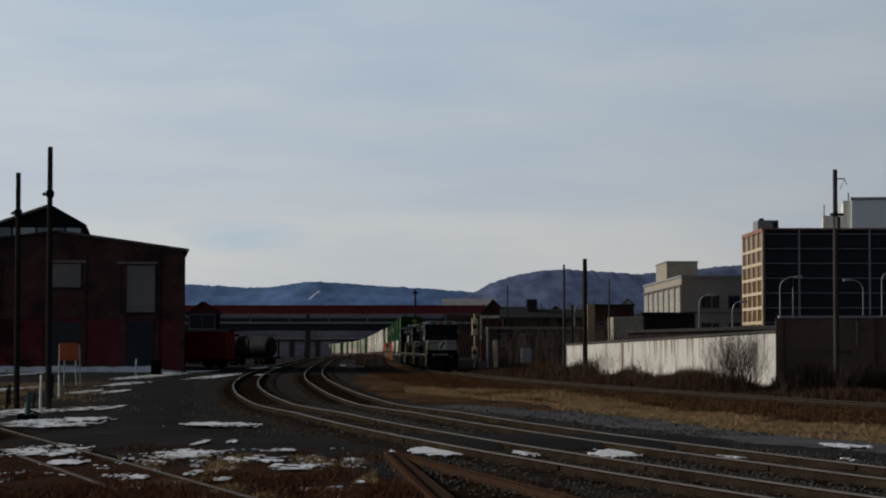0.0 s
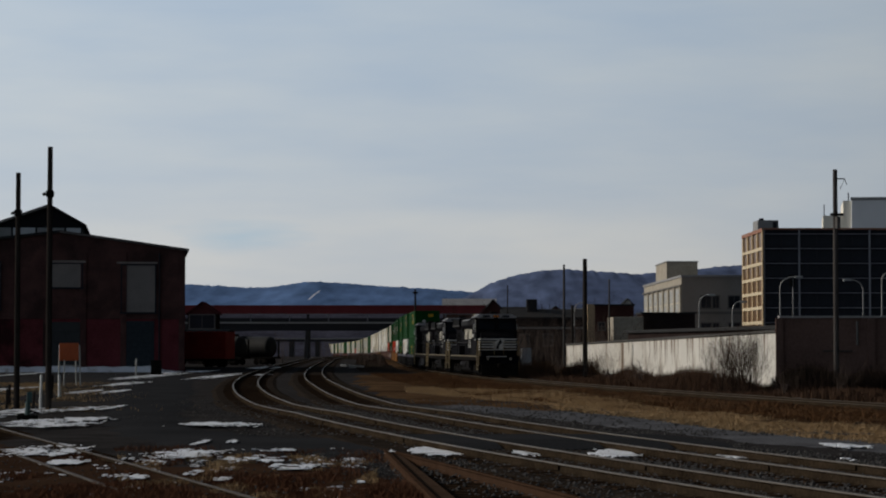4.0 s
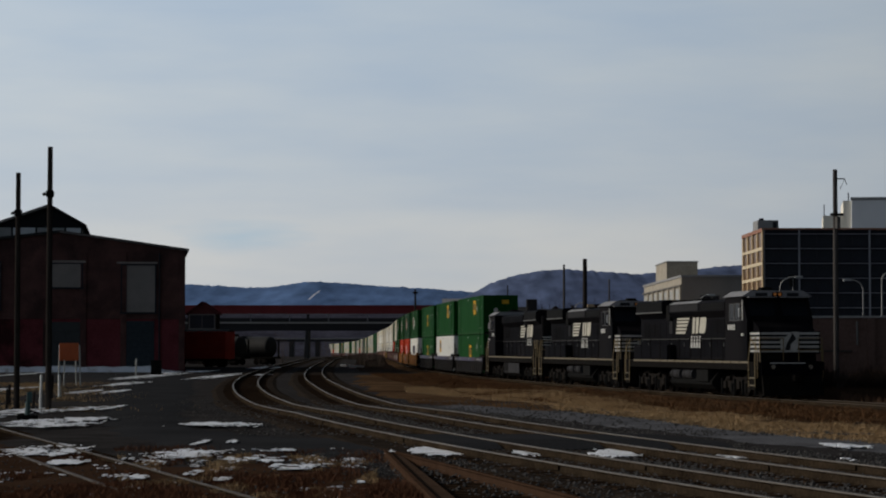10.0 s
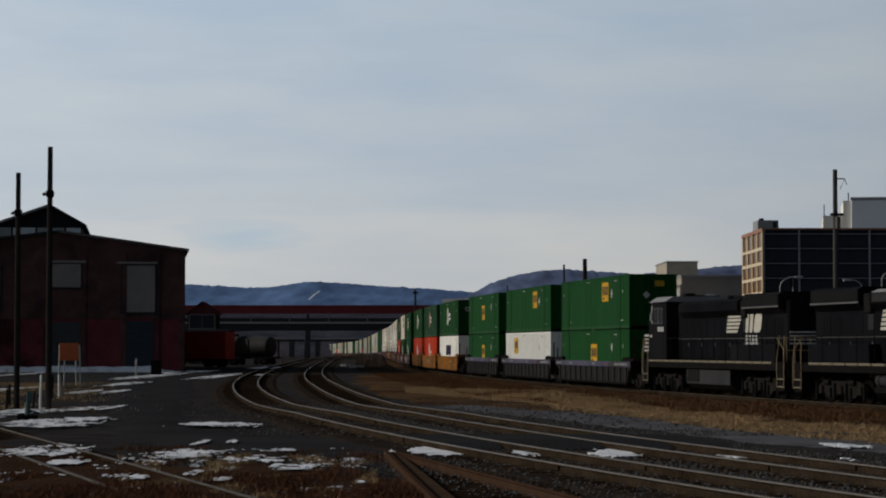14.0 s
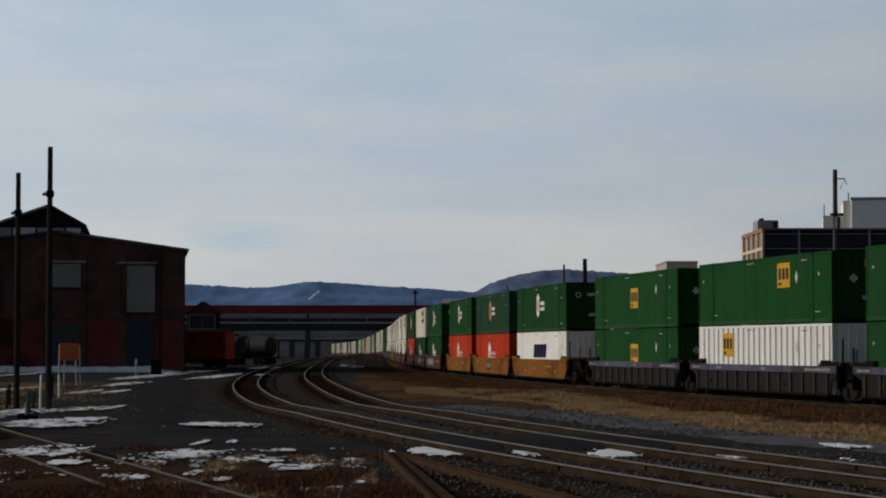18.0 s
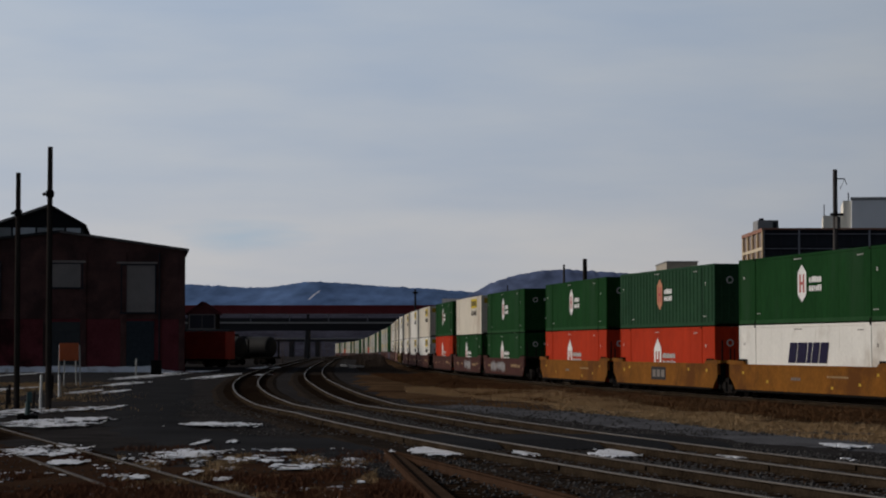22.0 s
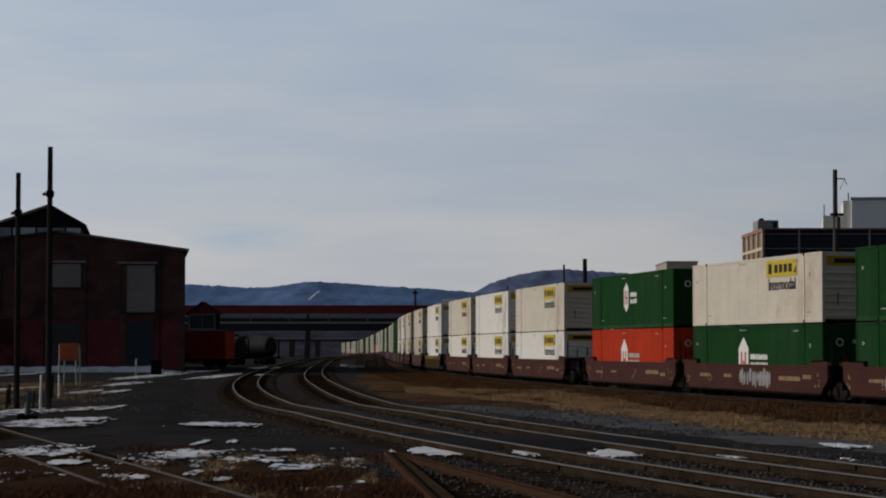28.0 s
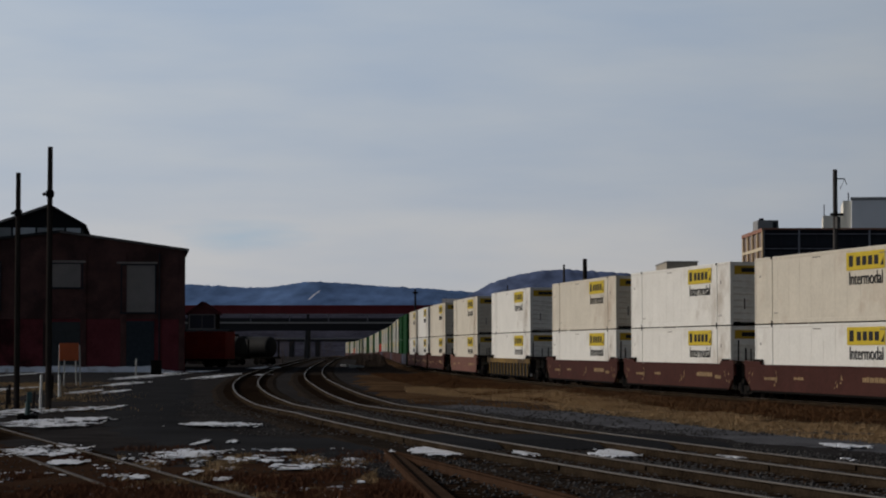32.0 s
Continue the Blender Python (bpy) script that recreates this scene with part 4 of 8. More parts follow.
def brick_works():
    t = empty("brick_works", "dark red brick works with a gabled front and roof monitor", "building", at=pose(-26.2, 220, ground_z(220), 0, 0, 8))
    wall = part("wall", prism(bmesh.new(), [(0, 5.4), (0, 12.25), (-12.6, 14.0), (-27, 12.3), (-27, 5.4)], "y", 0, 62), M["brick"], t)
    part("lower_wall", boxm(-27, 0, -0.03, 62, -0.6, 5.4), M["brick_red_wall"], t, "redder painted lower wall")
    part("band", boxm(-27.05, 0.05, -0.12, -0.03, 5.3, 5.55, 0.02), M["brick"], t)
    # roof slabs with eaves
    bm = bmesh.new()
    prism(bm, [(0.35, 12.2), (0.35, 12.45), (-12.6, 14.25), (-12.6, 14.0)], "y", -0.3, 62.3)
    part("roof", bm, M["roof"], t)
    bm = bmesh.new()
    prism(bm, [(-27.4, 12.2), (-27.4, 12.5), (-12.6, 14.25), (-12.6, 14.0)], "y", -0.3, 62.3)
    part("roof", bm, M["roof"], t)
    part("fascia", prism(bmesh.new(), [(0.3, 12.22), (0.3, 12.4), (-12.6, 14.2), (-12.6, 14.02)], "y", -0.36, -0.3), M["frame_grey"], t)
    # piers
    for x in (-0.35, -6.2, -10.2, -13.9, -19.2):
        part("pier", boxm(x - 0.3, x + 0.3, -0.14, 0.0, -0.5, 12.0, 0.02), M["brick"], t)
    # monitor on the ridge, set back a little
    m = part("roof_monitor", prism(bmesh.new(), [(-10.4, 13.4), (-10.4, 14.8), (-13.7, 16.6), (-19.8, 14.3), (-19.8, 13.2)], "y", 1.2, 58), M["dark_sheet"], t, "dark sheeted monitor with pale panes")
    bm = bmesh.new()
    prism(bm, [(-10.0, 14.7), (-10.0, 14.9), (-13.7, 16.98), (-13.7, 16.72)], "y", 0.7, 58.5)
    part("roof", bm, M["roof"], m)
    bm = bmesh.new()
    prism(bm, [(-21.0, 14.1), (-21.0, 14.35), (-13.7, 16.98), (-13.7, 16.72)], "y", 0.7, 58.5)
    part("roof", bm, M["roof_pale"], m)
    for x0, x1, mm in ((-12.0, -10.55, "pane_pale"), (-14.9, -12.2, "pane_mid"), (-17.3, -15.1, "pane_pale"), (-19.6, -17.5, "pane_mid")):
        part("pane", boxm(x0, x1, 1.1, 1.2, 13.5, 14.55), M[mm], m)
    framed_window(t, "window", -13.4, -10.4, 8.5, 10.85, -0.05, M["pane_grey"], M["dark_frame"], 1, 1, "boarded pale grey window")
    part("lintel", boxm(-13.8, -10.0, -0.2, -0.03, 10.98, 11.2), M["stone_lintel"], t)
    framed_window(t, "window", -6.35, -3.05, 6.0, 10.75, -0.05, M["pane_grey"], M["dark_frame"], 1, 1, "tall sheeted grey window")
    part("lintel", boxm(-6.9, -2.8, -0.2, -0.03, 10.9, 11.1), M["stone_lintel"], t)
    framed_window(t, "window", -21.0, -18.5, 6.3, 10.95, -0.05, M["pane_grey"], M["dark_frame"], 1, 1, "tall sheeted grey window")
    d = part("door", boxm(-14.0, -10.4, -0.08, 0.0, 0.0, 5.0), M["door_dark"], t, "dark recessed loading door")
    for i in range(5):
        part("panel", boxm(-13.9, -10.5, -0.12, -0.08, 0.1 + i * 0.98, 0.98 + i * 0.98, 0.02), M["door_dark"], d)
    d = part("door", boxm(-6.4, -3.1, -0.08, 0.0, 0.0, 5.1), M["door_blue"], t, "grey-blue roller door")
    for i in range(10):
        part("slat", boxm(-6.3, -3.2, -0.11, -0.08, 0.05 + i * 0.5, 0.5 + i * 0.5, 0.02), M["door_blue"], d)
    part("downpipe", tube(bmesh.new(), (-2.6, -0.2, 0), (-2.6, -0.2, 12.0), 0.08), M["dark_frame"], t)


def office_tower():
    t = empty("office_tower", "dark glass office block with a tan gridded end", "building", at=pose(75.4, 510, ground_z(510), 0, 0, 0))
    Z = -ground_z(510)
    top = 29.5 + Z
    part("core", boxm(0.4, 62, 0.4, 34, -0.5, top - 0.4), M["dark_frame"], t)
    part("roof", boxm(0.1, 62.2, 0.1, 34.2, top - 0.4, top, 0.05), M["roof"], t)
    part("parapet", boxm(-0.1, 62.4, -0.05, 0.1, top - 1.0, top - 0.3), M["tower_band"], t)
    part("cornice", boxm(-0.1, 62.4, -0.12, 0.1, top - 0.3, top + 0.1), M["tan_red"], t, "thin red-brown cornice")
    floors = [24.75 + Z - 3.49 * k for k in range(8)]
    # tan end wall: faces -x
    e = part("end_wall", boxm(0.15, 0.4, 0.4, 34, -0.5, top - 0.4), M["bronze"], t)
    pier = mesh_of(boxm(-0.15, 0.15, -0.95, 0.95, -0.5, top), M["tan"], "pier")
    for i in range(5):
        put("pier", pier, e, pose(0.0, 0.55 + i * 8.25, 0))
    band = mesh_of(boxm(-0.2, 0.12, -0.2, 34.2, -0.38, 0.38), M["tan_pale"], "spandrel")
    for z in floors:
        put("spandrel", band, e, pose(0.0, 0, z))
    part("cornice", boxm(-0.25, 0.15, -0.2, 34.2, top - 0.8, top + 0.05), M["tan_red"], e)
    # dark front
    glass = mesh_of(boxm(-1.9, 1.9, -0.05, 0.05, -1.28, 1.28), M["glass_dark"], "window")
    bar = mesh_of(boxm(-0.05, 0.05, -0.12, 0.0, -1.3, 1.3), M["dark_frame"], "mullion")
    for z in floors + [29.5 + Z - 1.3]:
        b = part("floor_band", boxm(0.1, 62, 0.12, 0.4, z - 0.45, z + 0.45), M["tower_band"], t)
        part("floor_line", boxm(0.1, 62, 0.06, 0.12, z - 0.12, z + 0.12), M["band_line"], b)
    for fl in range(8):
        zc = floors[fl] + 1.75 if fl else 24.75 + Z + 2.0
        for i in range(14):
            w = put("window", glass, t, pose(2.3 + i * 4.2, 0.3, zc))
            if i % 2 == 0:
                put("mullion", bar, w, pose(0.0, 0, 0))
    for i in range(8):
        part("column", boxm(8.3 * i + 0.1, 8.3 * i + 0.5, -0.15, 0.3, -0.5, top - 0.4), M["tower_column"], t)
    pent = part("plant_room", boxm(0.0, 5.0, 8, 16, top, top + 2.4, 0.05), M["roof_block"], t, "grey plant room")
    part("vent", boxm(0.6, 1.6, 9, 10, top + 2.4, top + 2.9), M["dark_frame"], pent)
    part("vent", boxm(3.6, 4.6, 7.9, 8.05, top + 0.3, top + 2.0), M["glass_dark"], pent)


def tall_block():
    t = empty("tall_building", "pale tall building behind the dark office block", "building", at=pose(104.9, 575, ground_z(575), 0, 0, -9))
    Z = -ground_z(575)
    part("wall", boxm(3.7, 60, 0, 30, -1, 41 + Z, 0.1), M["pale_grey_wall"], t)
    # cream beside the grey front: light on this side is put into colour
    part("side_wall", boxm(1.6, 3.7, 1, 28, -1, 40.4 + Z), M["cream_wall"], t, "cream side wall, sunlit look in its colour")
    low = part("lower_wing", boxm(-3.7, 1.6, 1.5, 24, -1, 36.5 + Z), M["cream_wall"], t, "cream lower wing")
    part("parapet", boxm(3.5, 60.2, -0.2, 0, 40.4 + Z, 41.2 + Z), M["roof_block"], t)
    part("mast", tube(bmesh.new(), (-3.4, 3, 36 + Z), (-3.4, 3, 39.5 + Z), 0.12), M["dark_frame"], low)
    part("mast", tube(bmesh.new(), (3.0, 2, 40 + Z), (3.0, 2, 42.6 + Z), 0.15), M["dark_frame"], t)
    for k in range(5):
        for i in range(10):
            part("window", boxm(4 + i * 5.4, 7.2 + i * 5.4, -0.06, 0.02, 8 + k * 5 + Z, 10.4 + k * 5 + Z), M["glass_dark"], t)


def cream_building():
    t = empty("warehouse", "five-storey cream concrete warehouse with a roof block", "building", at=pose(61.9, 560, ground_z(560), 0, 0, 0))
    Z = -ground_z(560)
    top = 19.5 + Z
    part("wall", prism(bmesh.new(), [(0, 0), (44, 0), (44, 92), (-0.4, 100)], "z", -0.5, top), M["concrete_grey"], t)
    part("coping", prism(bmesh.new(), [(-0.4, -0.4), (44.4, -0.4), (44.4, 92.4), (-0.9, 100.4)], "z", top, top + 0.6), M["roof_block"], t)
    # end face towards the tracks: tall windows between piers
    ang = math.degrees(math.atan2(100, -0.4)) - 90
    # paler than the other walls: its sunlit look is put into the colour
    f = part("end_face", boxm(-0.2, 0.0, 0.3, 100, 4.0 + Z, 19.4 + Z), M["stucco"], t, "cream end wall, painted paler for the sun on it")
    f.matrix_basis = pose(0, 0, 0, 0, 0, ang)
    pane = mesh_of(boxm(-0.26, -0.19, -4.6, 4.6, 9.4 + Z, 16.6 + Z), M["pane_pale"], "window")
    pierm = mesh_of(boxm(-0.6, -0.2, -1.3, 1.3, 8.4 + Z, 17.2 + Z), M["stucco"], "pier")
    bar = mesh_of(boxm(-0.34, -0.26, -0.3, 0.3, 9.4 + Z, 16.6 + Z), M["trim_cream"], "glazing_bar")
    rail = mesh_of(boxm(-0.34, -0.26, -4.6, 4.6, 12.8 + Z, 13.1 + Z), M["trim_cream"], "glazing_bar")
    for i in range(7):
        w = put("window", pane, f, pose(0, 8.4 + i * 14.1, 0))
        put("glazing_bar", rail, w)
        for k in (-1.55, 1.55):
            put("glazing_bar", bar, w, pose(0, k, 0))
        put("pier", pierm, f, pose(0, 1.5 + i * 14.1, 0))
    part("string_course", boxm(-0.75, -0.2, 0.3, 100, 17.2 + Z, 17.6 + Z), M["concrete_dark"], f)
    part("sill_course", boxm(-0.7, -0.2, 0.3, 100, 7.9 + Z, 8.4 + Z), M["concrete_dark"], f)
    for x0, x1 in ((4.9, 7.4), (7.9, 9.4), (12.0, 14.8), (18, 22)):
        framed_window(t, "window", x0, x1, 11.6 + Z, 14.6 + Z, -0.03, M["glass_dark"], M["concrete_dark"], 2, 1, "dark window", 0.3)
        framed_window(t, "window", x0, x1, 4.6 + Z, 7.6 + Z, -0.03, M["glass_dark"], M["concrete_dark"], 2, 1, "dark window", 0.3)
    part("ledge", boxm(0, 44, -0.4, 0, 10.0 + Z, 10.6 + Z), M["concrete_dark"], t)
    b = part("roof_block", boxm(0.1, 8.7, 40, 70, top, top + 5.4, 0.05), M["stucco"], t, "cream lift house")
    part("coping", boxm(-0.1, 8.9, 39.8, 70.2, top + 5.4, top + 5.7), M["roof_block"], b)
    a = empty("shed", "low cream shed beside the warehouse", "building", at=pose(22.0, 280, ground_z(280)))
    part("wall", boxm(0, 3.9, 0, 9, -0.3, 6.4, 0.04), M["stucco"], a)
    part("wing", boxm(3.9, 10.7, 1.0, 9, -0.3, 6.8), M["soot_sheet"], a)
    part("roof", boxm(3.7, 10.9, 0.8, 9.2, 6.8, 7.0), M["roof"], a)


def walls():
    """Whitewashed block wall beside the line, and the tall brown brick wall that it meets."""
    t = empty("wall_white", "long whitewashed block wall with grime along its foot", "wall", "", "structure")
    a, b = Vector((18.2, 118, 0)), Vector((11.4, 200, 0))
    d = (b - a).normalized()
    n = 14
    ang = math.degrees(math.atan2(d.y, d.x))
    L = (b - a).length / n
    for i in range(n):
        p = a + d * (L * i)
        za, zb = 3.0 - 0.78 * i / n, 3.0 - 0.78 * (i + 1) / n
        g = ground_z(p.y) - 0.4
        bm = bmesh.new()
        prism(bm, [(0, g), (L, g), (L, zb), (0, za)], "y", -0.25, 0.0)
        part("wall_panel", bm, M["white_wall"], t, "", pose(p.x, p.y, 0, 0, 0, ang))
        bm = bmesh.new()
        prism(bm, [(0, za), (L, zb), (L, zb + 0.14), (0, za + 0.14)], "y", -0.32, 0.12)
        part("coping", bm, M["coping_dark"], t, "", pose(p.x, p.y, 0, 0, 0, ang))
    # rust runs down from the coping, and one broad stained stretch
    rnd = random.Random(12)
    for k in range(34):
        f = rnd.uniform(0.02, 0.98) if k % 2 else rnd.gauss(0.42, 0.09)
        p = a + d * ((b - a).length * f)
        w, top = rnd.uniform(0.04, 0.22), 2.97 - 0.78 * f
        bm = bmesh.new()
        prism(bm, [(-w, top), (-w * 0.4, top - rnd.uniform(0.5, 1.0)), (w * 0.1, top - rnd.uniform(1.0, 1.9)), (w * 0.5, top - rnd.uniform(0.4, 1.0)), (w, top)], "y", 0.0, 0.01)
        part("rust_run", bm, M["wall_stain"], t, "", pose(p.x, p.y, 0, 0, 0, ang))
    p = a + d * ((b - a).length * 0.62)
    part("stain_patch", boxm(-0.55, 0.55, 0.0, 0.008, ground_z(p.y) - 0.2, 2.45), M["wall_stain"], t, "broad brown stained stretch", pose(p.x, p.y, 0, 0, 0, ang))
    r = empty("shed_roof", "long low dark shed roof behind the white wall", "building")
    bm = bmesh.new()
    prism(bm, [(19.2, 118.4), (24, 118.4), (22.5, 170), (14.5, 170)], "z", ground_z(140) - 0.3, 3.2)
    part("wall", bm, M["soot_sheet"], r)
    bm = bmesh.new()
    prism(bm, [(18.9, 118.4), (24.3, 118.4), (22.8, 170.5), (14.2, 170.5)], "z", 3.2, 3.42)
    part("roof", bm, M["roof"], r)

    w = empty("wall_brown", "tall brown brick wall with a pale coping", "wall", "", "structure")
    g = ground_z(118) - 0.4
    for i in range(5):
        x0 = 18.25 + i * 5.0
        part("wall_panel", boxm(x0, x0 + 5.0, 117.6, 118.0, g, 3.78), M["wall_brown"], w)
        part("coping", boxm(x0, x0 + 5.0, 117.5, 118.1, 3.78, 3.9), M["coping_pale"], w)
        part("pier", boxm(x0 - 0.2, x0 + 0.2, 117.48, 117.6, g, 3.78), M["wall_brown"], w)
    part("pipe", tube(bmesh.new(), (22.45, 117.4, 2.3), (22.45, 117.4, 3.6), 0.06), M["concrete_dark"], w)
    part("conduit", boxm(20.6, 22.2, 117.45, 117.55, 1.95, 2.02), M["coping_dark"], w)


def bridges():
    t = empty("road_bridge", "dark girder road bridge over the tracks", "bridge", at=pose(0, 690, 0))
    g = ground_z(690)
    arch = [(-72 + 10.2 * i, 5.7 + 1.1 * math.sin(math.pi * min(1.0, (10.2 * i) / 60 * 0.55 + 0.1))) for i in range(11)]
    part("girder", prism(bmesh.new(), arch + [(30, 8.75), (-72, 8.75)], "y", -0.3, 0.3), M["girder_dark"], t, "dark girder with a shallow arched foot")
    part("girder", boxm(-72, 30, 8.7, 9.3, 6.5, 8.75, 0.05), M["girder_dark"], t)
    part("deck", boxm(-112, 60, -0.9, 9.9, 8.75, 9.3, 0.05), M["concrete_dark"], t)
    part("parapet", boxm(-112, 60, -0.95, -0.8, 9.3, 10.4), M["girder_dark"], t)
    part("deck_edge", boxm(-112, 60, -1.0, -0.95, 8.72, 9.12), M["coping_pale"], t, "pale edge of the deck")
    part("rail", tube(bmesh.new(), (-112, -0.9, 11.75), (60, -0.9, 11.75), 0.12), M["rail_steel"], t)
    for i in range(14):
        part("post", boxm(-111 + i * 12.4, -110.6 + i * 12.4, -1.0, -0.7, 9.3, 11.9), M["rail_steel"], t)
    for x in (-72.5, -43.2, 29.5):
        part("pier", boxm(x - 0.5, x + 0.5, 0, 9, g - 1, 6.5, 0.1), M["abutment"], t)
    part("abutment", boxm(-112, -72, -0.5, 9.5, g - 1, 8.75), M["abutment"], t)
    part("abutment", boxm(30, 60, -0.5, 9.5, g - 1, 8.75), M["abutment"], t)
    r = empty("girder_bridge", "long red girder bridge on steel bents", "bridge", at=pose(0, 800, 0))
    g = ground_z(800)
    part("girder", boxm(-130, 16, -0.4, 0.4, 13.3, 16.1, 0.06), M["red_girder"], r)
    part("girder", boxm(-130, 16, 6, 6.8, 13.3, 16.1, 0.06), M["red_girder"], r)
    part("deck", boxm(-130, 16, -0.6, 7.0, 16.1, 16.5), M["red_girder"], r)
    stiff = mesh_of(boxm(-0.1, 0.1, -0.5, -0.4, 13.4, 16.0), M["red_girder"], "stiffener")
    for i in range(36):
        put("stiffener", stiff, r, pose(-128 + i * 4.0, 0, 0))
    for x in (-115, -84, -50, -14, 14):
        for y in (0, 6.4):
            part("bent_leg", tube(bmesh.new(), (x - 1.2, y, g - 1), (x, y, 13.3), 0.4, 0.3), M["girder_dark"], r)
    f = empty("far_bridge", "low dark bridge further up the line", "bridge", at=pose(0, 1000, 0))
    g = ground_z(1000)
    part("girder", boxm(-85, 10, 0, 8, 3.2, 4.3, 0.05), M["girder_dark"], f)
    part("deck_edge", boxm(-85, 10, -0.3, 8.3, 4.3, 4.75), M["coping_pale"], f, "pale deck edge")
    for x in (-70, -58, -36):
        part("pier", boxm(x - 1.0, x + 1.0, 0, 8, g - 1, 3.2), M["abutment"], f)


def utility_pole(x, y, top, r, label, fittings=(), wood="timber"):
    t = empty("utility_pole", label, "pole", "utility poles", at=pose(x, y, ground_z(y)))
    h = top - ground_z(y)
    s = part("shaft", tube(bmesh.new(), (0, 0, -0.4), (0, 0, h), r * 1.08, r * 0.85, 12), M[wood], t)
    for kind, z in fittings:
        if kind == "collar":
            part("collar", boxm(-r * 1.25, r * 1.25, -r * 1.2, r * 1.2, z - 0.12, z + 0.12, 0.02), M["under"], t)
            part("insulator", tube(bmesh.new(), (-r * 2.4, 0, z - 0.05), (-r * 1.5, 0, z + 0.02), 0.06), M["under"], t)
        elif kind == "can":
            part("transformer", tube(bmesh.new(), (r * 0.6, -r * 1.7, z - 0.3), (r * 0.6, -r * 1.7, z + 0.3), 0.13, n=12), M["concrete_dark"], t, "grey transformer can")
            part("crossarm", boxm(-0.28, 0.4, -r * 1.3, -r * 0.9, z + 0.36, z + 0.5), M["timber"], t)
        elif kind == "bracket":
            bm = bmesh.new()
            tube(bm, (0, 0, z), (0.5, 0, z), 0.03, n=6)
            tube(bm, (0.5, 0, z), (0.62, 0, z - 0.3), 0.02, n=6)
            tube(bm, (0.5, 0, z), (0.25, 0, z - 0.55), 0.012, n=5)
            part("bracket", bm, M["under"], t)
        elif kind == "lamp":
            part("lamp_head", boxm(-0.38, 0.38, -0.2, 0.2, z - 0.2, z + 0.08, 0.05), M["under"], t)
        elif kind == "arm":
            part("crossarm", boxm(-1.1, 1.1, -0.06, 0.06, z - 0.07, z + 0.07), M["timber"], t)
            for k in (-1.0, -0.5, 0.5, 1.0):
                part("insulator", tube(bmesh.new(), (k, 0, z + 0.07), (k, 0, z + 0.22), 0.05, 0.03), M["steel_grey"], t)
    return t


def street_lamp(x, y, h, reach):
    t = empty("street_lamp", "grey steel gooseneck street lamp", "street lamp", "street lamps", at=pose(x, y, ground_z(y)))
    part("pole", tube(bmesh.new(), (0, 0, -0.3), (0, 0, h - 1.1), 0.10, 0.06, 10), M["lamp_steel"], t)
    bm = bmesh.new()
    prev = Vector((0, 0, h - 1.1))
    for i in range(1, 9):
        a = math.pi / 2 * i / 8
        q = Vector((reach * (1 - math.cos(a)), 0, h - 1.1 + 1.1 * math.sin(a)))
        tube(bm, prev, q, 0.055, n=6)
        prev = q
    part("arm", bm, M["lamp_steel"], t)
    s = 1 if reach > 0 else -1
    part("lamp_head", boxm(min(reach, reach + s * 0.8), max(reach, reach + s * 0.8), -0.15, 0.15, h - 0.12, h + 0.1, 0.04), M["steel_grey"], t)


def poles():
    utility_pole(-15.1, 83, 9.95, 0.115, "tall weathered wooden pole beside the gravel lot", (("collar", 8.3),))
    utility_pole(-17.3, 88, 9.35, 0.115, "weathered wooden pole with iron collar", (("collar", 7.9),))
    utility_pole(10.82, 165, 8.85, 0.19, "thick dark wooden pole beside the white wall", ())
    utility_pole(12.3, 220, 10.4, 0.13, "thin grey pole behind the line", (), "timber_pale")
    utility_pole(20.42, 112.5, 11.45, 0.14, "wooden pole with a transformer before the brown wall", (("can", 8.9), ("bracket", 11.2)), "timber_pale")
    utility_pole(-4.1, 320, 10.4, 0.16, "dark lamp standard behind the line", (("lamp", 10.6),))
    utility_pole(9.1, 305, 10.6, 0.1, "thin pole by the far houses", ())
    utility_pole(21.5, 280, 10.7, 0.11, "thin pole by the warehouse", (), "timber_pale")
    utility_pole(12.9, 216, 6.2, 0.14, "pale short pole beyond the end of the wall", ())
    for x, y, h, reach in ((34.25, 220, 9.6, 1.5), (42.7, 220, 9.3, -1.2), (44.6, 220, 10.3, 1.4), (27.2, 230, 8.0, 0.9), (31.4, 235, 7.4, 0.8), (18.2, 300, 8.6, 0.9)):
        street_lamp(x, y, h, reach)
    b = empty("sign_board", "small grey board on a mast", "sign", at=pose(35.9, 222, ground_z(222)))
    part("mast", tube(bmesh.new(), (0, 0, -0.2), (0, 0, 9.6), 0.06), M["lamp_steel"], b)
    part("board", boxm(-0.35, 0.2, -0.05, 0.0, 8.6, 9.9, 0.02), M["steel_dull"], b)


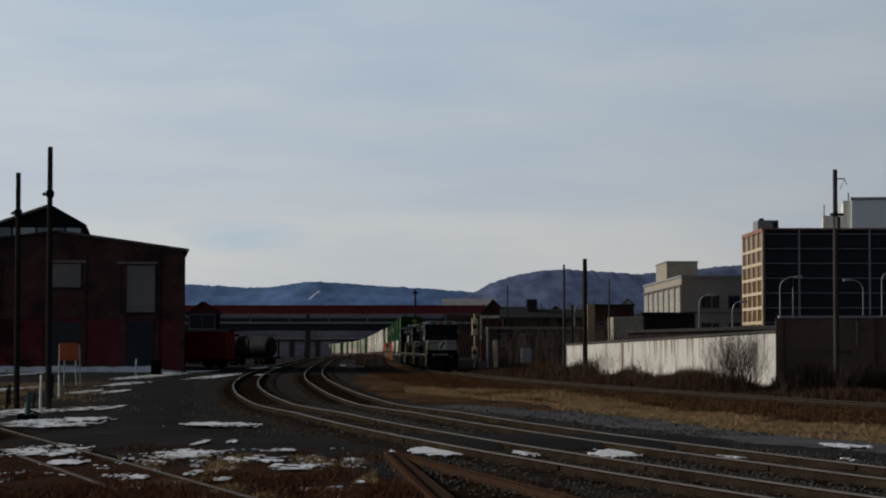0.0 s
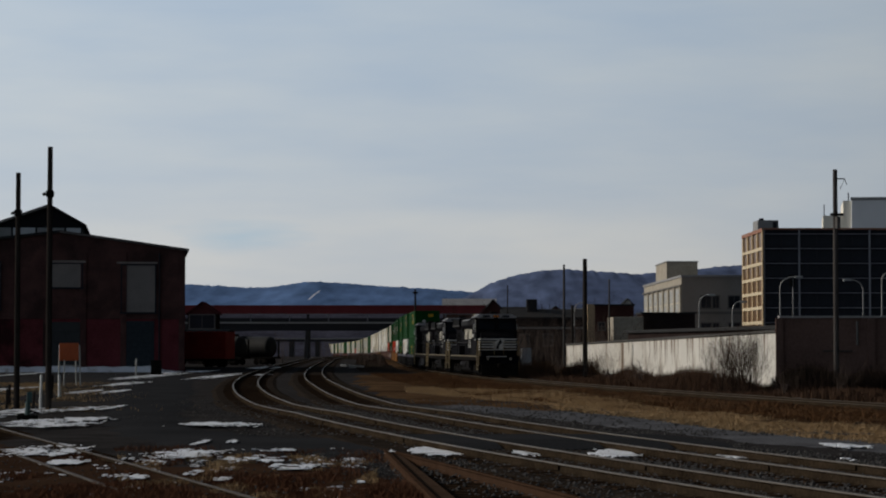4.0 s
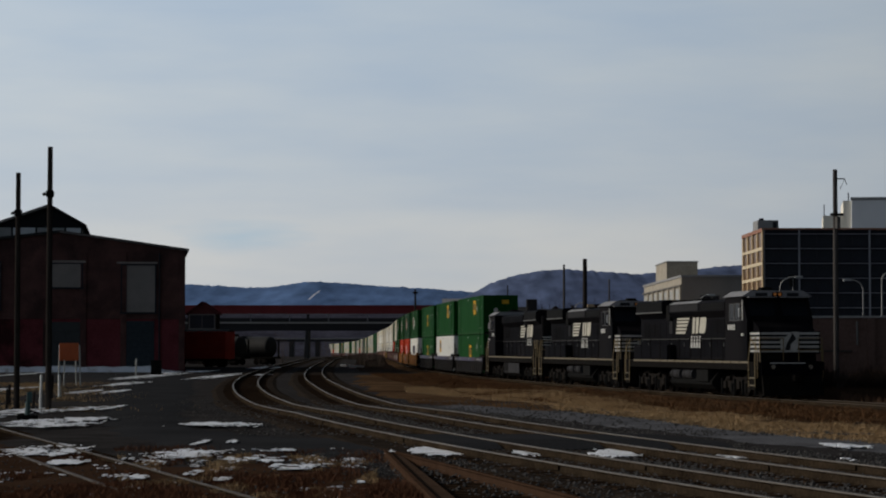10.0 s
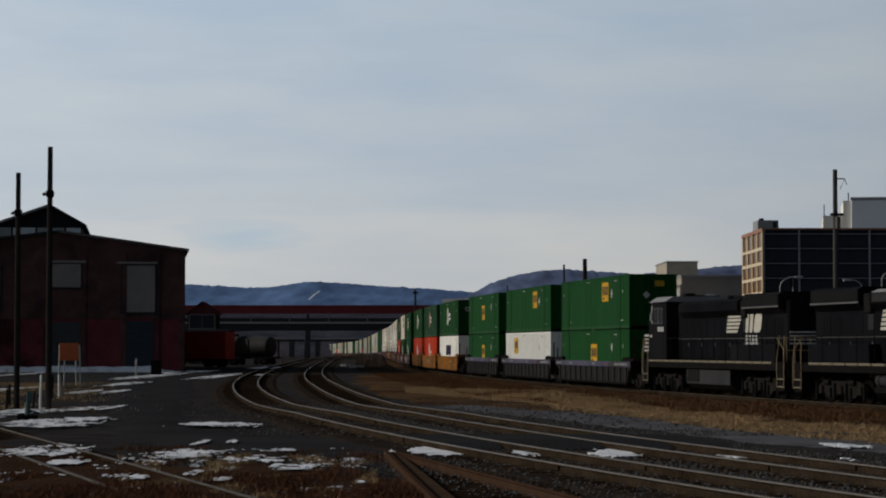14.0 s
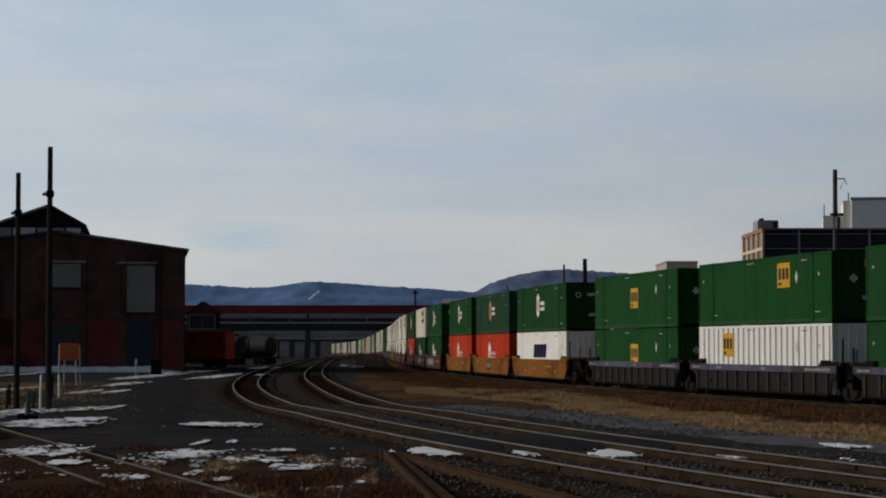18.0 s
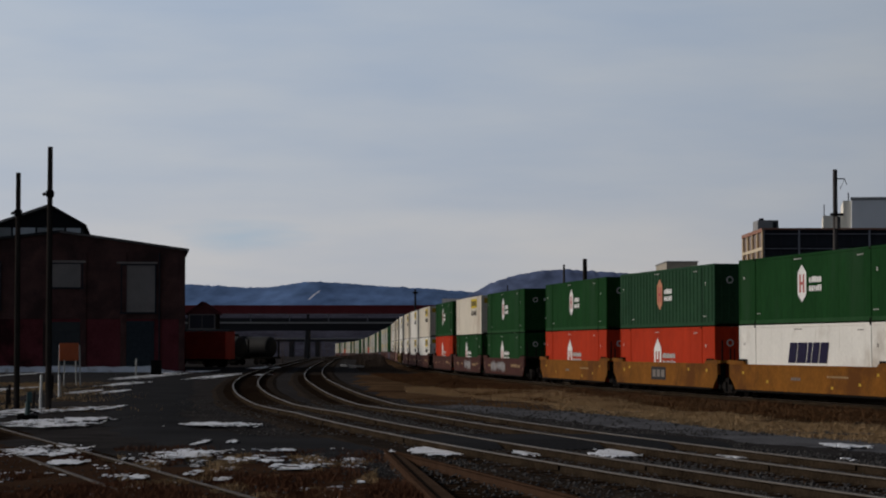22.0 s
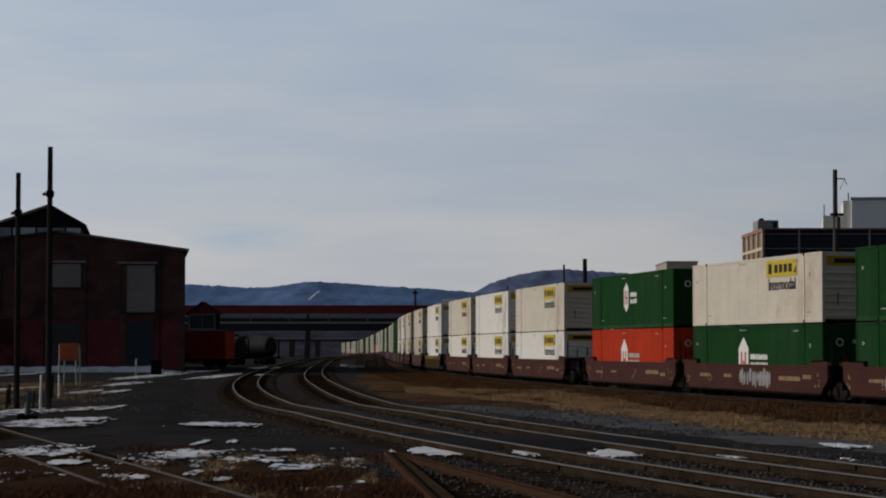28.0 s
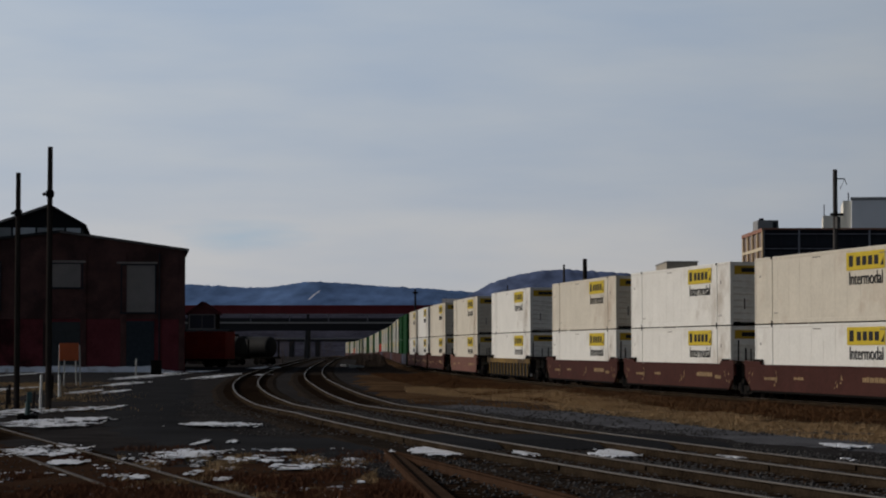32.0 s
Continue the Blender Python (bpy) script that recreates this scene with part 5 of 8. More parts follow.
def left_yard():
    t = empty("orange_sign", "faded orange board on white trestle legs", "sign", at=pose(-24.15, 140, ground_z(140)))
    part("board", boxm(-0.62, 0.62, -0.04, 0.04, 1.58, 2.70, 0.02), M["orange_board"], t)
    for x in (-0.62, -0.3, 0.42, 0.66):
        part("leg", tube(bmesh.new(), (x * 1.12, 0.05, -0.3), (x, 0.06, 2.6 if abs(x) > 0.5 else 1.7), 0.045), M["white_dull"], t)
    part("brace", boxm(-0.7, 0.7, 0.06, 0.1, 1.2, 1.28), M["white_dull"], t)
    for x, y, h, r, mm, lab in ((-16.2, 87.3, 1.28, 0.06, "white", "white-painted marker post beside the lot"), (-19.2, 108.6, 1.0, 0.075, "white", "white-topped marker post by the grass"), (-27.2, 192, 1.4, 0.08, "white_dull", "white marker post before the works"),
                             (-17.2, 85.5, 0.75, 0.06, "timber", "short dark wooden stake in the grass"), (-15.9, 84.2, 0.62, 0.06, "timber", "short dark wooden stake in the grass"), (-18.5, 92.5, 0.8, 0.07, "timber", "short dark wooden stake in the grass"), (-18.6, 103.0, 1.1, 0.08, "timber", "dark stump of a post")):
        p = empty("marker_post", lab, "post", "marker posts", at=pose(x, y, ground_z(y), 0, random.uniform(-3, 3), 0))
        part("shaft", tube(bmesh.new(), (0, 0, -0.3), (0, 0, h), r, r * 0.9), M[mm], p)
        part("cap", tube(bmesh.new(), (0, 0, h), (0, 0, h + 0.05), r * 1.1, r * 0.6), M[mm], p)
    s = empty("switch_stand", "dark green switch stand beside the siding", "switch stand", at=pose(-13.3, 69.5, ground_z(69.5)))
    part("base", boxm(-0.3, 0.3, -0.25, 0.25, -0.1, 0.12, 0.03), M["under"], s)
    part("body", tube(bmesh.new(), (0, 0, 0.1), (0, 0, 0.55), 0.1, 0.07), M["teal"], s)
    part("target", boxm(-0.03, 0.14, -0.02, 0.02, 0.5, 0.85, 0.01), M["teal"], s)
    part("lever", tube(bmesh.new(), (0.05, 0, 0.25), (0.42, -0.05, 0.16), 0.025), M["under"], s)
    k = empty("relay_box", "dark equipment cabinet before the works", "cabinet", at=pose(-25.4, 192, ground_z(192)))
    part("body", boxm(-0.45, 0.45, -0.3, 0.3, -0.1, 1.2, 0.03), M["under"], k)
    part("lid", boxm(-0.5, 0.5, -0.35, 0.35, 1.2, 1.28, 0.02), M["under"], k)


def slabs():
    """Pale slabs left lying between the lines."""
    for x, y, w, d, h, rz in ((-10.4, 261, 1.7, 0.9, 0.28, 12), (-12.9, 283, 0.9, 0.6, 0.22, -20)):
        t = empty("concrete_slab", "pale concrete slab left lying beside the track", "slab", "concrete slabs", at=pose(x, y, ground_z(y), 0, 3, rz))
        part("slab", boxm(-w / 2, w / 2, -d / 2, d / 2, -0.05, h, 0.03), M["pale_metal"], t)
        part("lifting_eye", tube(bmesh.new(), (0, 0, h), (0, 0, h + 0.08), 0.04), M["under"], t)


def parked_wagons():
    g = ground_z(285)
    t = empty("box_wagon", "faded red box wagon parked by the works", "rail wagon", "parked wagons", at=pose(-33.6, 276, g, 0, 0, 163))
    part("body", boxm(-7, 7, -1.55, 1.55, 1.0, 4.5, 0.05), M["red_car"], t)
    part("roof", prism(bmesh.new(), [(-1.6, 4.45), (0, 4.75), (1.6, 4.45)], "x", -7.05, 7.05), M["roof"], t)
    part("door", boxm(-1.3, 1.3, -1.6, -1.55, 1.1, 4.2), M["red_car"], t)
    for i in range(12):
        part("rib", boxm(-6.8 + i * 1.2, -6.7 + i * 1.2, -1.6, -1.55, 1.05, 4.3), M["red_car"], t)
    for i in range(5):
        part("end_rib", boxm(-7.06, -7.0, -1.4, 1.4, 1.4 + i * 0.6, 1.5 + i * 0.6), M["red_car"], t)
    part("frame", boxm(-7.4, 7.4, -1.2, 1.2, 0.75, 1.0), M["under"], t)
    for x in (-5, 5):
        bogie(t, x, (-0.87, 0.87), 0.46)
    for x, m, lab in ((-33.0, "wagon_dark", "dark tank wagon behind the red one"), (-29.3, "wagon_grey", "grimy grey tank wagon")):
        t = empty("tank_wagon", lab, "rail wagon", "parked wagons", at=pose(x, 300 if m == "wagon_dark" else 306, g, 0, 0, 150))
        bm = bmesh.new()
        bmesh.ops.create_cone(bm, cap_ends=True, segments=24, radius1=1.42, radius2=1.42, depth=12, matrix=pose(0, 0, 2.5, 0, 90, 0))
        for sx in (-1, 1):
            bmesh.ops.create_uvsphere(bm, u_segments=20, v_segments=10, radius=1, matrix=pose(sx * 6, 0, 2.5) @ Matrix.Diagonal((0.55, 1.418, 1.418, 1)))
        part("tank", bm, M[m], t)
        part("dome", tube(bmesh.new(), (0, 0, 3.8), (0, 0, 4.3), 0.5, n=16), M[m], t)
        part("frame", boxm(-7, 7, -1.1, 1.1, 0.85, 1.1), M["under"], t)
        part("walkway", boxm(-2, 2, -1.2, 1.2, 3.92, 3.98), M["under"], t)
        for sx in (-5, 5):
            bogie(t, sx, (-0.87, 0.87), 0.46)
        part("ladder", boxm(-6.62, -6.58, -1.3, -0.9, 0.9, 3.5), M["steel_dull"], t)


def house(name, label, x, y, w, d, h, ridge, wall_m, roof_m, rz=0, windows=2, gable="x"):
    t = empty(name, label, "building", "", at=pose(x, y, ground_z(y), 0, 0, rz))
    part("wall", boxm(0, w, 0, d, -0.5, h), wall_m, t)
    if gable == "y":
        part("gable", prism(bmesh.new(), [(0, h), (w / 2, h + ridge), (w, h)], "y", 0, d), wall_m, t)
        for a, b in ((-0.4, w / 2), (w + 0.4, w / 2)):
            z0 = h - 0.15
            part("roof", prism(bmesh.new(), [(a, z0), (a, z0 + 0.25), (b, h + ridge + 0.25), (b, h + ridge)], "y", -0.4, d + 0.4), roof_m, t)
    elif ridge:
        part("gable", prism(bmesh.new(), [(0, h), (d / 2, h + ridge), (d, h)], "x", 0, w), wall_m, t)
        for a, b in ((-0.4, d / 2), (d + 0.4, d / 2)):
            z0 = h - 0.15
            part("roof", prism(bmesh.new(), [(a, z0), (a, z0 + 0.25), (b, h + ridge + 0.25), (b, h + ridge)], "x", -0.4, w + 0.4), roof_m, t)
    else:
        part("roof", boxm(-0.2, w + 0.2, -0.2, d + 0.2, h, h + 0.3), roof_m, t)
    for i in range(windows):
        xc = w * (i + 0.5) / windows
        framed_window(t, "window", xc - 0.6, xc + 0.6, h * 0.55, h * 0.55 + 1.5, -0.02, M["glass_dark"], M["frame_grey"], 2, 2, "", 0.12)
    return t


def background():
    house("long_building", "long building with a pale frosted roof", 0.0, 860, 21, 14, 19.8, 3.4, M["brick_brown"], M["roof_snow"], 0, 4)
    h = house("brick_house", "dark red gabled brick house with cream trim", 7.0, 400, 4.6, 9, 8.6, 2.6, M["soot_brick"], M["roof"], 0, 1, "y")
    part("eave_band", boxm(-0.2, 4.8, -0.2, 0.0, 7.9, 8.4), M["trim_cream"], h, "cream band under the gable")
    for x in (-0.2, 4.4):
        part("corner_board", boxm(x, x + 0.35, -0.16, 0.0, 4.0, 7.9), M["trim_cream"], h)
    house("depot", "low dark red depot building", 6.8, 330, 5.0, 8, 4.2, 1.0, M["soot_brick"], M["roof"], 0, 2)
    house("store", "long low brown store with a pale eave", 6.4, 300, 13, 10, 5.0, 0.0, M["soot_sheet"], M["roof_pale"], 0, 4)
    h = house("shed", "dark timber shed behind the store", 9.6, 345, 13, 8, 7.2, 1.2, M["soot_sheet"], M["roof"], 0, 3)
    part("roof_vent", boxm(3.8, 5.5, 2.5, 4.0, 7.6, 10.2, 0.05), M["ink"], h, "black roof vent")
    house("terrace", "grey and brown houses on the rise", 10.5, 470, 9, 8, 9.2, 2.0, M["soot_sheet"], M["roof"], 0, 3)
    house("terrace", "brown brick houses on the rise", 21.5, 480, 7, 8, 9.0, 2.6, M["soot_brick"], M["roof"], 0, 3, "y")
    house("terrace", "dark brown houses on the rise", 30, 500, 6, 8, 9.6, 2.0, M["soot_brick"], M["roof_pale"], 0, 2)
    h = house("flat_block", "dark red flat-roofed block behind the waste ground", 29.5, 420, 7.5, 10, 10.6, 0, M["soot_brick"], M["roof"], 0, 3)
    part("end_bay", boxm(-1.4, 0.0, 0.5, 8, -0.5, 10.9), M["tan"], h, "tan end bay")
    part("wing", boxm(7.5, 15.0, 2.0, 9, -0.5, 7.6), M["soot_sheet"], h, "low dark wing")
    house("pale_house", "pale gabled house far off on the rise", 17.0, 520, 4, 7, 10.2, 2.2, M["stucco"], M["roof"], 0, 1, "y")
    house("pale_house", "small white house far off on the rise", 43.4, 520, 2.0, 5, 13.2, 1.2, M["white_wall"], M["roof"], 0, 1, "y")
    # signal mast with two pale cases
    s = empty("signal_mast", "pale signal mast with two dark lamp units", "signal", at=pose(3.95, 270, ground_z(270)))
    part("mast", tube(bmesh.new(), (0, 0, -0.3), (0, 0, 6.6), 0.1), M["signal_cream"], s)
    for z0, z1 in ((0.9, 2.7), (3.8, 6.2)):
        c = part("signal_head", boxm(-0.36, 0.36, -0.25, 0.25, z0 + 0.15, z1 - 0.15, 0.08), M["signal_cream"], s, "cream signal case")
        part("lens", tube(bmesh.new(), (0, -0.25, (z0 + z1) / 2), (0, -0.33, (z0 + z1) / 2), 0.28, n=12), M["ink"], c)
        part("hood", boxm(-0.32, 0.32, -0.5, -0.25, (z0 + z1) / 2 + 0.28, (z0 + z1) / 2 + 0.34), M["ink"], c)
    for x, y, h, mm, lab in ((6.65, 275, 3.4, "signal_cream", "cream upright cabinet beside the line"), (9.8, 255, 2.4, "pale_metal", "pale grey equipment case on the ground"), (5.4, 262, 5.0, "lamp_steel", "thin steel mast beside the line")):
        c = empty("line_cabinet", lab, "cabinet", "line cabinets", at=pose(x, y, ground_z(y)))
        w = 0.12 if mm == "lamp_steel" else 0.6 if mm == "pale_metal" else 0.28
        part("body", boxm(-w, w, -0.3, 0.3, -0.2, h, 0.03), M[mm], c)
        part("roof", boxm(-w - 0.06, w + 0.06, -0.36, 0.36, h, h + 0.07), M["roof"], c)


def signal_cabin():
    t = empty("signal_cabin", "small sooty cabin with a low dull red gabled roof", "building", at=pose(-38.9, 330, ground_z(330)))
    Z = -ground_z(330)
    part("wall", boxm(0, 4.4, 0, 5, -0.5, 6.9 + Z), M["soot_sheet"], t)
    part("gable", prism(bmesh.new(), [(-0.1, 6.9 + Z), (4.5, 6.9 + Z), (2.2, 8.5 + Z)], "y", 0.0, 5.0), M["cabin_roof"], t)
    for a in (-0.3, 4.7):
        part("roof", prism(bmesh.new(), [(a, 6.75 + Z), (a, 7.0 + Z), (2.2, 8.8 + Z), (2.2, 8.55 + Z)], "y", -0.4, 5.4), M["cabin_roof"], t)
    framed_window(t, "window", 0.35, 4.05, 4.7 + Z, 6.7 + Z, -0.03, M["glass_dark"], M["frame_grey"], 2, 1, "dark window in a grey frame", 0.16)


def hill(name, label, y, prof, material, seed, scale=1.0):
    """A wooded ridge: rows of uneven slope from its foot to its crest and down behind."""
    xs = np.linspace(prof[0][0], prof[-1][0], 800)
    hs = np.interp(xs, [p[0] for p in prof], [p[1] for p in prof])
    k = np.exp(-np.linspace(-2, 2, 27) ** 2)
    hs = np.convolve(np.pad(hs, 13, "edge"), k / k.sum(), "valid")
    vs, fs = [], []
    rows = 14
    for x, h in zip(xs, hs):
        for j in range(rows):
            s = j / (rows - 4)
            if j <= rows - 4:
                z = -10 + (h + 10) * (s ** 0.8) + (0 if j == rows - 4 else h * 0.03 * noise.noise((x * 0.004 + seed, s * 3, 1)) + h * 0.006 * noise.noise((x * 0.018, s * 9, seed)))
                yy = y - min(700, y * 0.19) * (1 - s)
            else:
                z = h - (j - rows + 4) * h * 0.25
                yy = y + 250 * (j - rows + 4)
            k = 1.0 if j == rows - 4 else 0.0
            tree = k * 1.3 * scale * noise.noise((x * 0.05, j * 1.3, seed)) + k * 1.8 * scale * noise.noise((x * 0.17, j * 3.3, seed))
            vs.append((x, yy, z + tree))
    for i in range(len(xs) - 1):
        for j in range(rows - 1):
            fs.append((i * rows + j, (i + 1) * rows + j, (i + 1) * rows + j + 1, i * rows + j + 1))
    me = bpy.data.meshes.new(name)
    me.from_pydata(vs, [], fs)
    me.materials.append(material)
    me.polygons.foreach_set("use_smooth", [True] * len(fs))
    return tagged(new(name, me), label, "hill", kind="structure")


def hills():
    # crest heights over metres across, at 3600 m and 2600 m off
    hill("backdrop_hill_far", "distant wooded ridge, painted haze blue", 3600,
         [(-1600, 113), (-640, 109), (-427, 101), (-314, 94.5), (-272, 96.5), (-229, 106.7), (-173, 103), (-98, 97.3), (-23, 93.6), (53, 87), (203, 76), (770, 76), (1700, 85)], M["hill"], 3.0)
    hill("backdrop_hill_near", "nearer wooded hill with bare trees, painted haze blue", 2600,
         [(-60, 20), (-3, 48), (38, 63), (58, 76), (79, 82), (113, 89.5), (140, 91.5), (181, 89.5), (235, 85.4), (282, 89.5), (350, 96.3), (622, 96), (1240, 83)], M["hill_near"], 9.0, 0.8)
    # dark woods close off the view under the bridges
    hill("far_woods", "dark bare woods closing the valley floor", 1350, [(-420, 27), (-260, 26), (-150, 25), (-80, 24.5), (-30, 25), (60, 23), (140, 19), (420, 17)], M["far_trees"], 5.0, 0.8)
    # a cleared strip of snow down the far slope
    s = new("ski_slope", bpy.data.meshes.new("ski_slope"))
    s.data.from_pydata([(-206, 3300, 69.5), (-203, 3300, 69.5), (-193, 3410, 85.5), (-194.2, 3410, 85.5), (-201, 3355, 77.5), (-198.6, 3355, 77.5)], [], [(0, 1, 5, 4), (4, 5, 2, 3)])
    s.data.materials.append(M["snow"])
    tagged(s, "thin snowy clearing on the far hill", "clearing", kind="structure")


brick_works()
office_tower()
tall_block()
cream_building()
walls()
bridges()
poles()
left_yard()
slabs()
parked_wagons()
background()
signal_cabin()
hills()
# ---- plants ----
def blades(name, label, material, count, where, height, seed, lean=0.35, width=0.02):
    """Dry stalks as thin bent blades, joined."""
    rnd = np.random.RandomState(seed)
    vs, fs = [], []
    made = 0
    while made < count:
        x, y, hs = where(rnd)
        if hs <= 0:
            continue
        made += 1
        h = height * hs * rnd.uniform(0.55, 1.25)
        a, l = rnd.uniform(0, 6.28), rnd.uniform(0, lean) * h
        dx, dy = math.cos(a) * l, math.sin(a) * l
        b = rnd.uniform(0, 3.14)
        wx, wy = math.cos(b) * width, math.sin(b) * width
        z = ground_z(y) - 0.05
        n = len(vs)
        vs += [(x - wx, y - wy, z), (x + wx, y + wy, z), (x + dx * 0.4 - wx * 0.7, y + dy * 0.4 - wy * 0.7, z + h * 0.6), (x + dx * 0.4 + wx * 0.7, y + dy * 0.4 + wy * 0.7, z + h * 0.6), (x + dx, y + dy, z + h)]
        fs += [(n, n + 1, n + 3, n + 2), (n + 2, n + 3, n + 4)]
    me = bpy.data.meshes.new(name)
    me.from_pydata(vs, [], fs)
    me.materials.append(material)
    return tagged(new(name, me), label, "grass", kind="stuff")


def verge(rnd, lo, hi, y0, y1):
    """A place between the main tracks and the through line, as a share of the way across."""
    y = rnd.uniform(y0, y1)
    t = rnd.uniform(lo, hi)
    near = yard_x(y, 3.0 + 4.2 * (1 / (1 + math.exp((y - 96) / 5.0))) + 0.9 * noise.noise((y * 0.2, 0, 3)))
    far = float(np.interp(y, _cy, _cx)) - 2.1
    return near + (far - near) * t, y


def grasses():
    def gold(r):
        # the straw band: its near and far edge from the tip to beside the camera
        k, t = r.uniform(0, 1), r.uniform(-0.12, 1.1) + max(0.0, r.normal(0, 0.16))
        steps = (0.0, 0.3, 0.37, 0.6, 0.75, 0.82, 0.88, 1.0)
        x = (1 - t) * np.interp(k, steps, (-2.0, 4.4, 4.7, 6.7, 8.15, 9.1, 10.6, 14.0)) + t * np.interp(k, steps, (-2.2, 5.6, 6.2, 8.2, 9.6, 10.3, 12.2, 16.0))
        y = (1 - t) * np.interp(k, steps, (119, 94, 88, 70, 60.5, 56.8, 52, 44)) + t * np.interp(k, steps, (128, 116, 112, 88, 71, 64, 59.7, 51))
        k = noise.noise((x * 0.35, y * 0.12, 2)) + 0.6 * noise.noise((x * 1.4, y * 0.5, 6))
        return x, y, 0.4 + 0.6 * (k + 0.4) if k > -0.4 else 0

    def rusty(r):
        x, y = verge(r, 0.25, 1.16, 44, 200)
        return x, y, 0.4 + 0.8 * max(0.0, noise.noise((x * 0.4, y * 0.12, 8)) + 0.2)

    def beyond(r):
        # between the through line and the walls
        y = r.uniform(60, 215)
        c = float(np.interp(y, _cy, _cx))
        wall = 17.6 - (y - 118) * 0.083 if y > 117 else 30
        x = r.uniform(c + 2.2, max(c + 2.6, min(wall, c + 9)))
        near_wall = 1.25 + 0.7 * noise.noise((y * 0.25, 2, 2)) if y > 117 and wall - x < 3.0 else 0.6
        return x, y, near_wall * (0.4 + 0.9 * max(0.0, noise.noise((x * 0.3, y * 0.1, 4)) + 0.3))

    def front(r):
        # tufts in the cinders of the lot
        y = r.uniform(31, 50)
        x = r.uniform(-0.21 * y, -0.02 * y)
        s = noise.noise((x * 0.8, y * 0.3, 6))
        return x, y, 0.25 + 0.8 * s if s > 0.05 else 0

    def posts(r):
        y = r.uniform(82, 150)
        x = -0.165 * y - 3.6 + r.normal(0, 2.2)
        s = noise.noise((x * 0.4, y * 0.08, 12))
        return x, y, 0.5 + 0.5 * s if s > -0.1 + 0.5 * r.rand() * r.rand() else 0
    def far_scrub(r):
        # rough growth on the bank of the line further up
        y = r.uniform(185, 620)
        x = float(np.interp(y, _cy, _cx)) - r.uniform(2.4, 7.0)
        return x, y, (0.5 + 0.9 * max(0.0, noise.noise((x * 0.3, y * 0.05, 31)) + 0.3)) * min(1.0, (y - 185) / 160) * (1.0 + (y > 340) * 1.2)
    blades("far_scrub", "dark brown scrub on the bank up the line", M["scrub"], 16000, far_scrub, 0.5, 7, width=0.06)
    blades("dry_grass", "pale straw-coloured dry grass beside the line", M["straw"], 75000, gold, 0.2, 1, lean=1.6, width=0.013)
    blades("rusty_grass", "rust-brown dead grass on the bank", M["rust_grass"], 60000, rusty, 0.24, 2, lean=1.3, width=0.015)
    def wall_foot(r):
        y = r.uniform(108.5, 116.8)
        x = r.uniform(17.2, 27.0)
        return x, y, 0.35 + 0.9 * max(0.0, noise.noise((x * 0.5, y * 0.3, 51)) + 0.35)
    blades("wall_brush", "dark brown brush before the brown wall", M["far_brush"], 14000, wall_foot, 1.5, 9, lean=0.5, width=0.02)
    blades("brown_weeds", "dark brown dead weeds along the wall", M["brush"], 52000, beyond, 0.95, 3, width=0.028)
    def reddish(r):
        # low dead growth beside the camera
        y = r.uniform(30, 39)
        x = r.uniform(-0.215 * y, -0.2)
        s = noise.noise((x * 0.5, y * 0.3, 21)) + (37 - y) * 0.12
        return x, y, 0.4 + 0.5 * s if s > 0 else 0
    def pale(r):
        y = r.uniform(33, 46)
        x = r.uniform(-0.15 * y, -0.03 * y)
        s = noise.noise((x * 1.3, y * 0.45, 41))
        return x, y, 0.4 + 0.8 * s if s > 0.12 else 0
    blades("pale_tufts", "pale dead tufts among the snow crumbs", M["straw"], 5000, pale, 0.17, 8, lean=0.9, width=0.006)
    blades("red_weeds", "low red-brown dead growth in the cinders", M["weed"], 22000, reddish, 0.2, 6, lean=0.9, width=0.008)
    blades("lot_weeds", "sparse brown weeds in the cinders", M["weed"], 9000, front, 0.22, 4, width=0.008)
    blades("post_grass", "dull yellow grass round the marker posts", M["straw"], 9000, posts, 0.22, 5, lean=0.8, width=0.012)


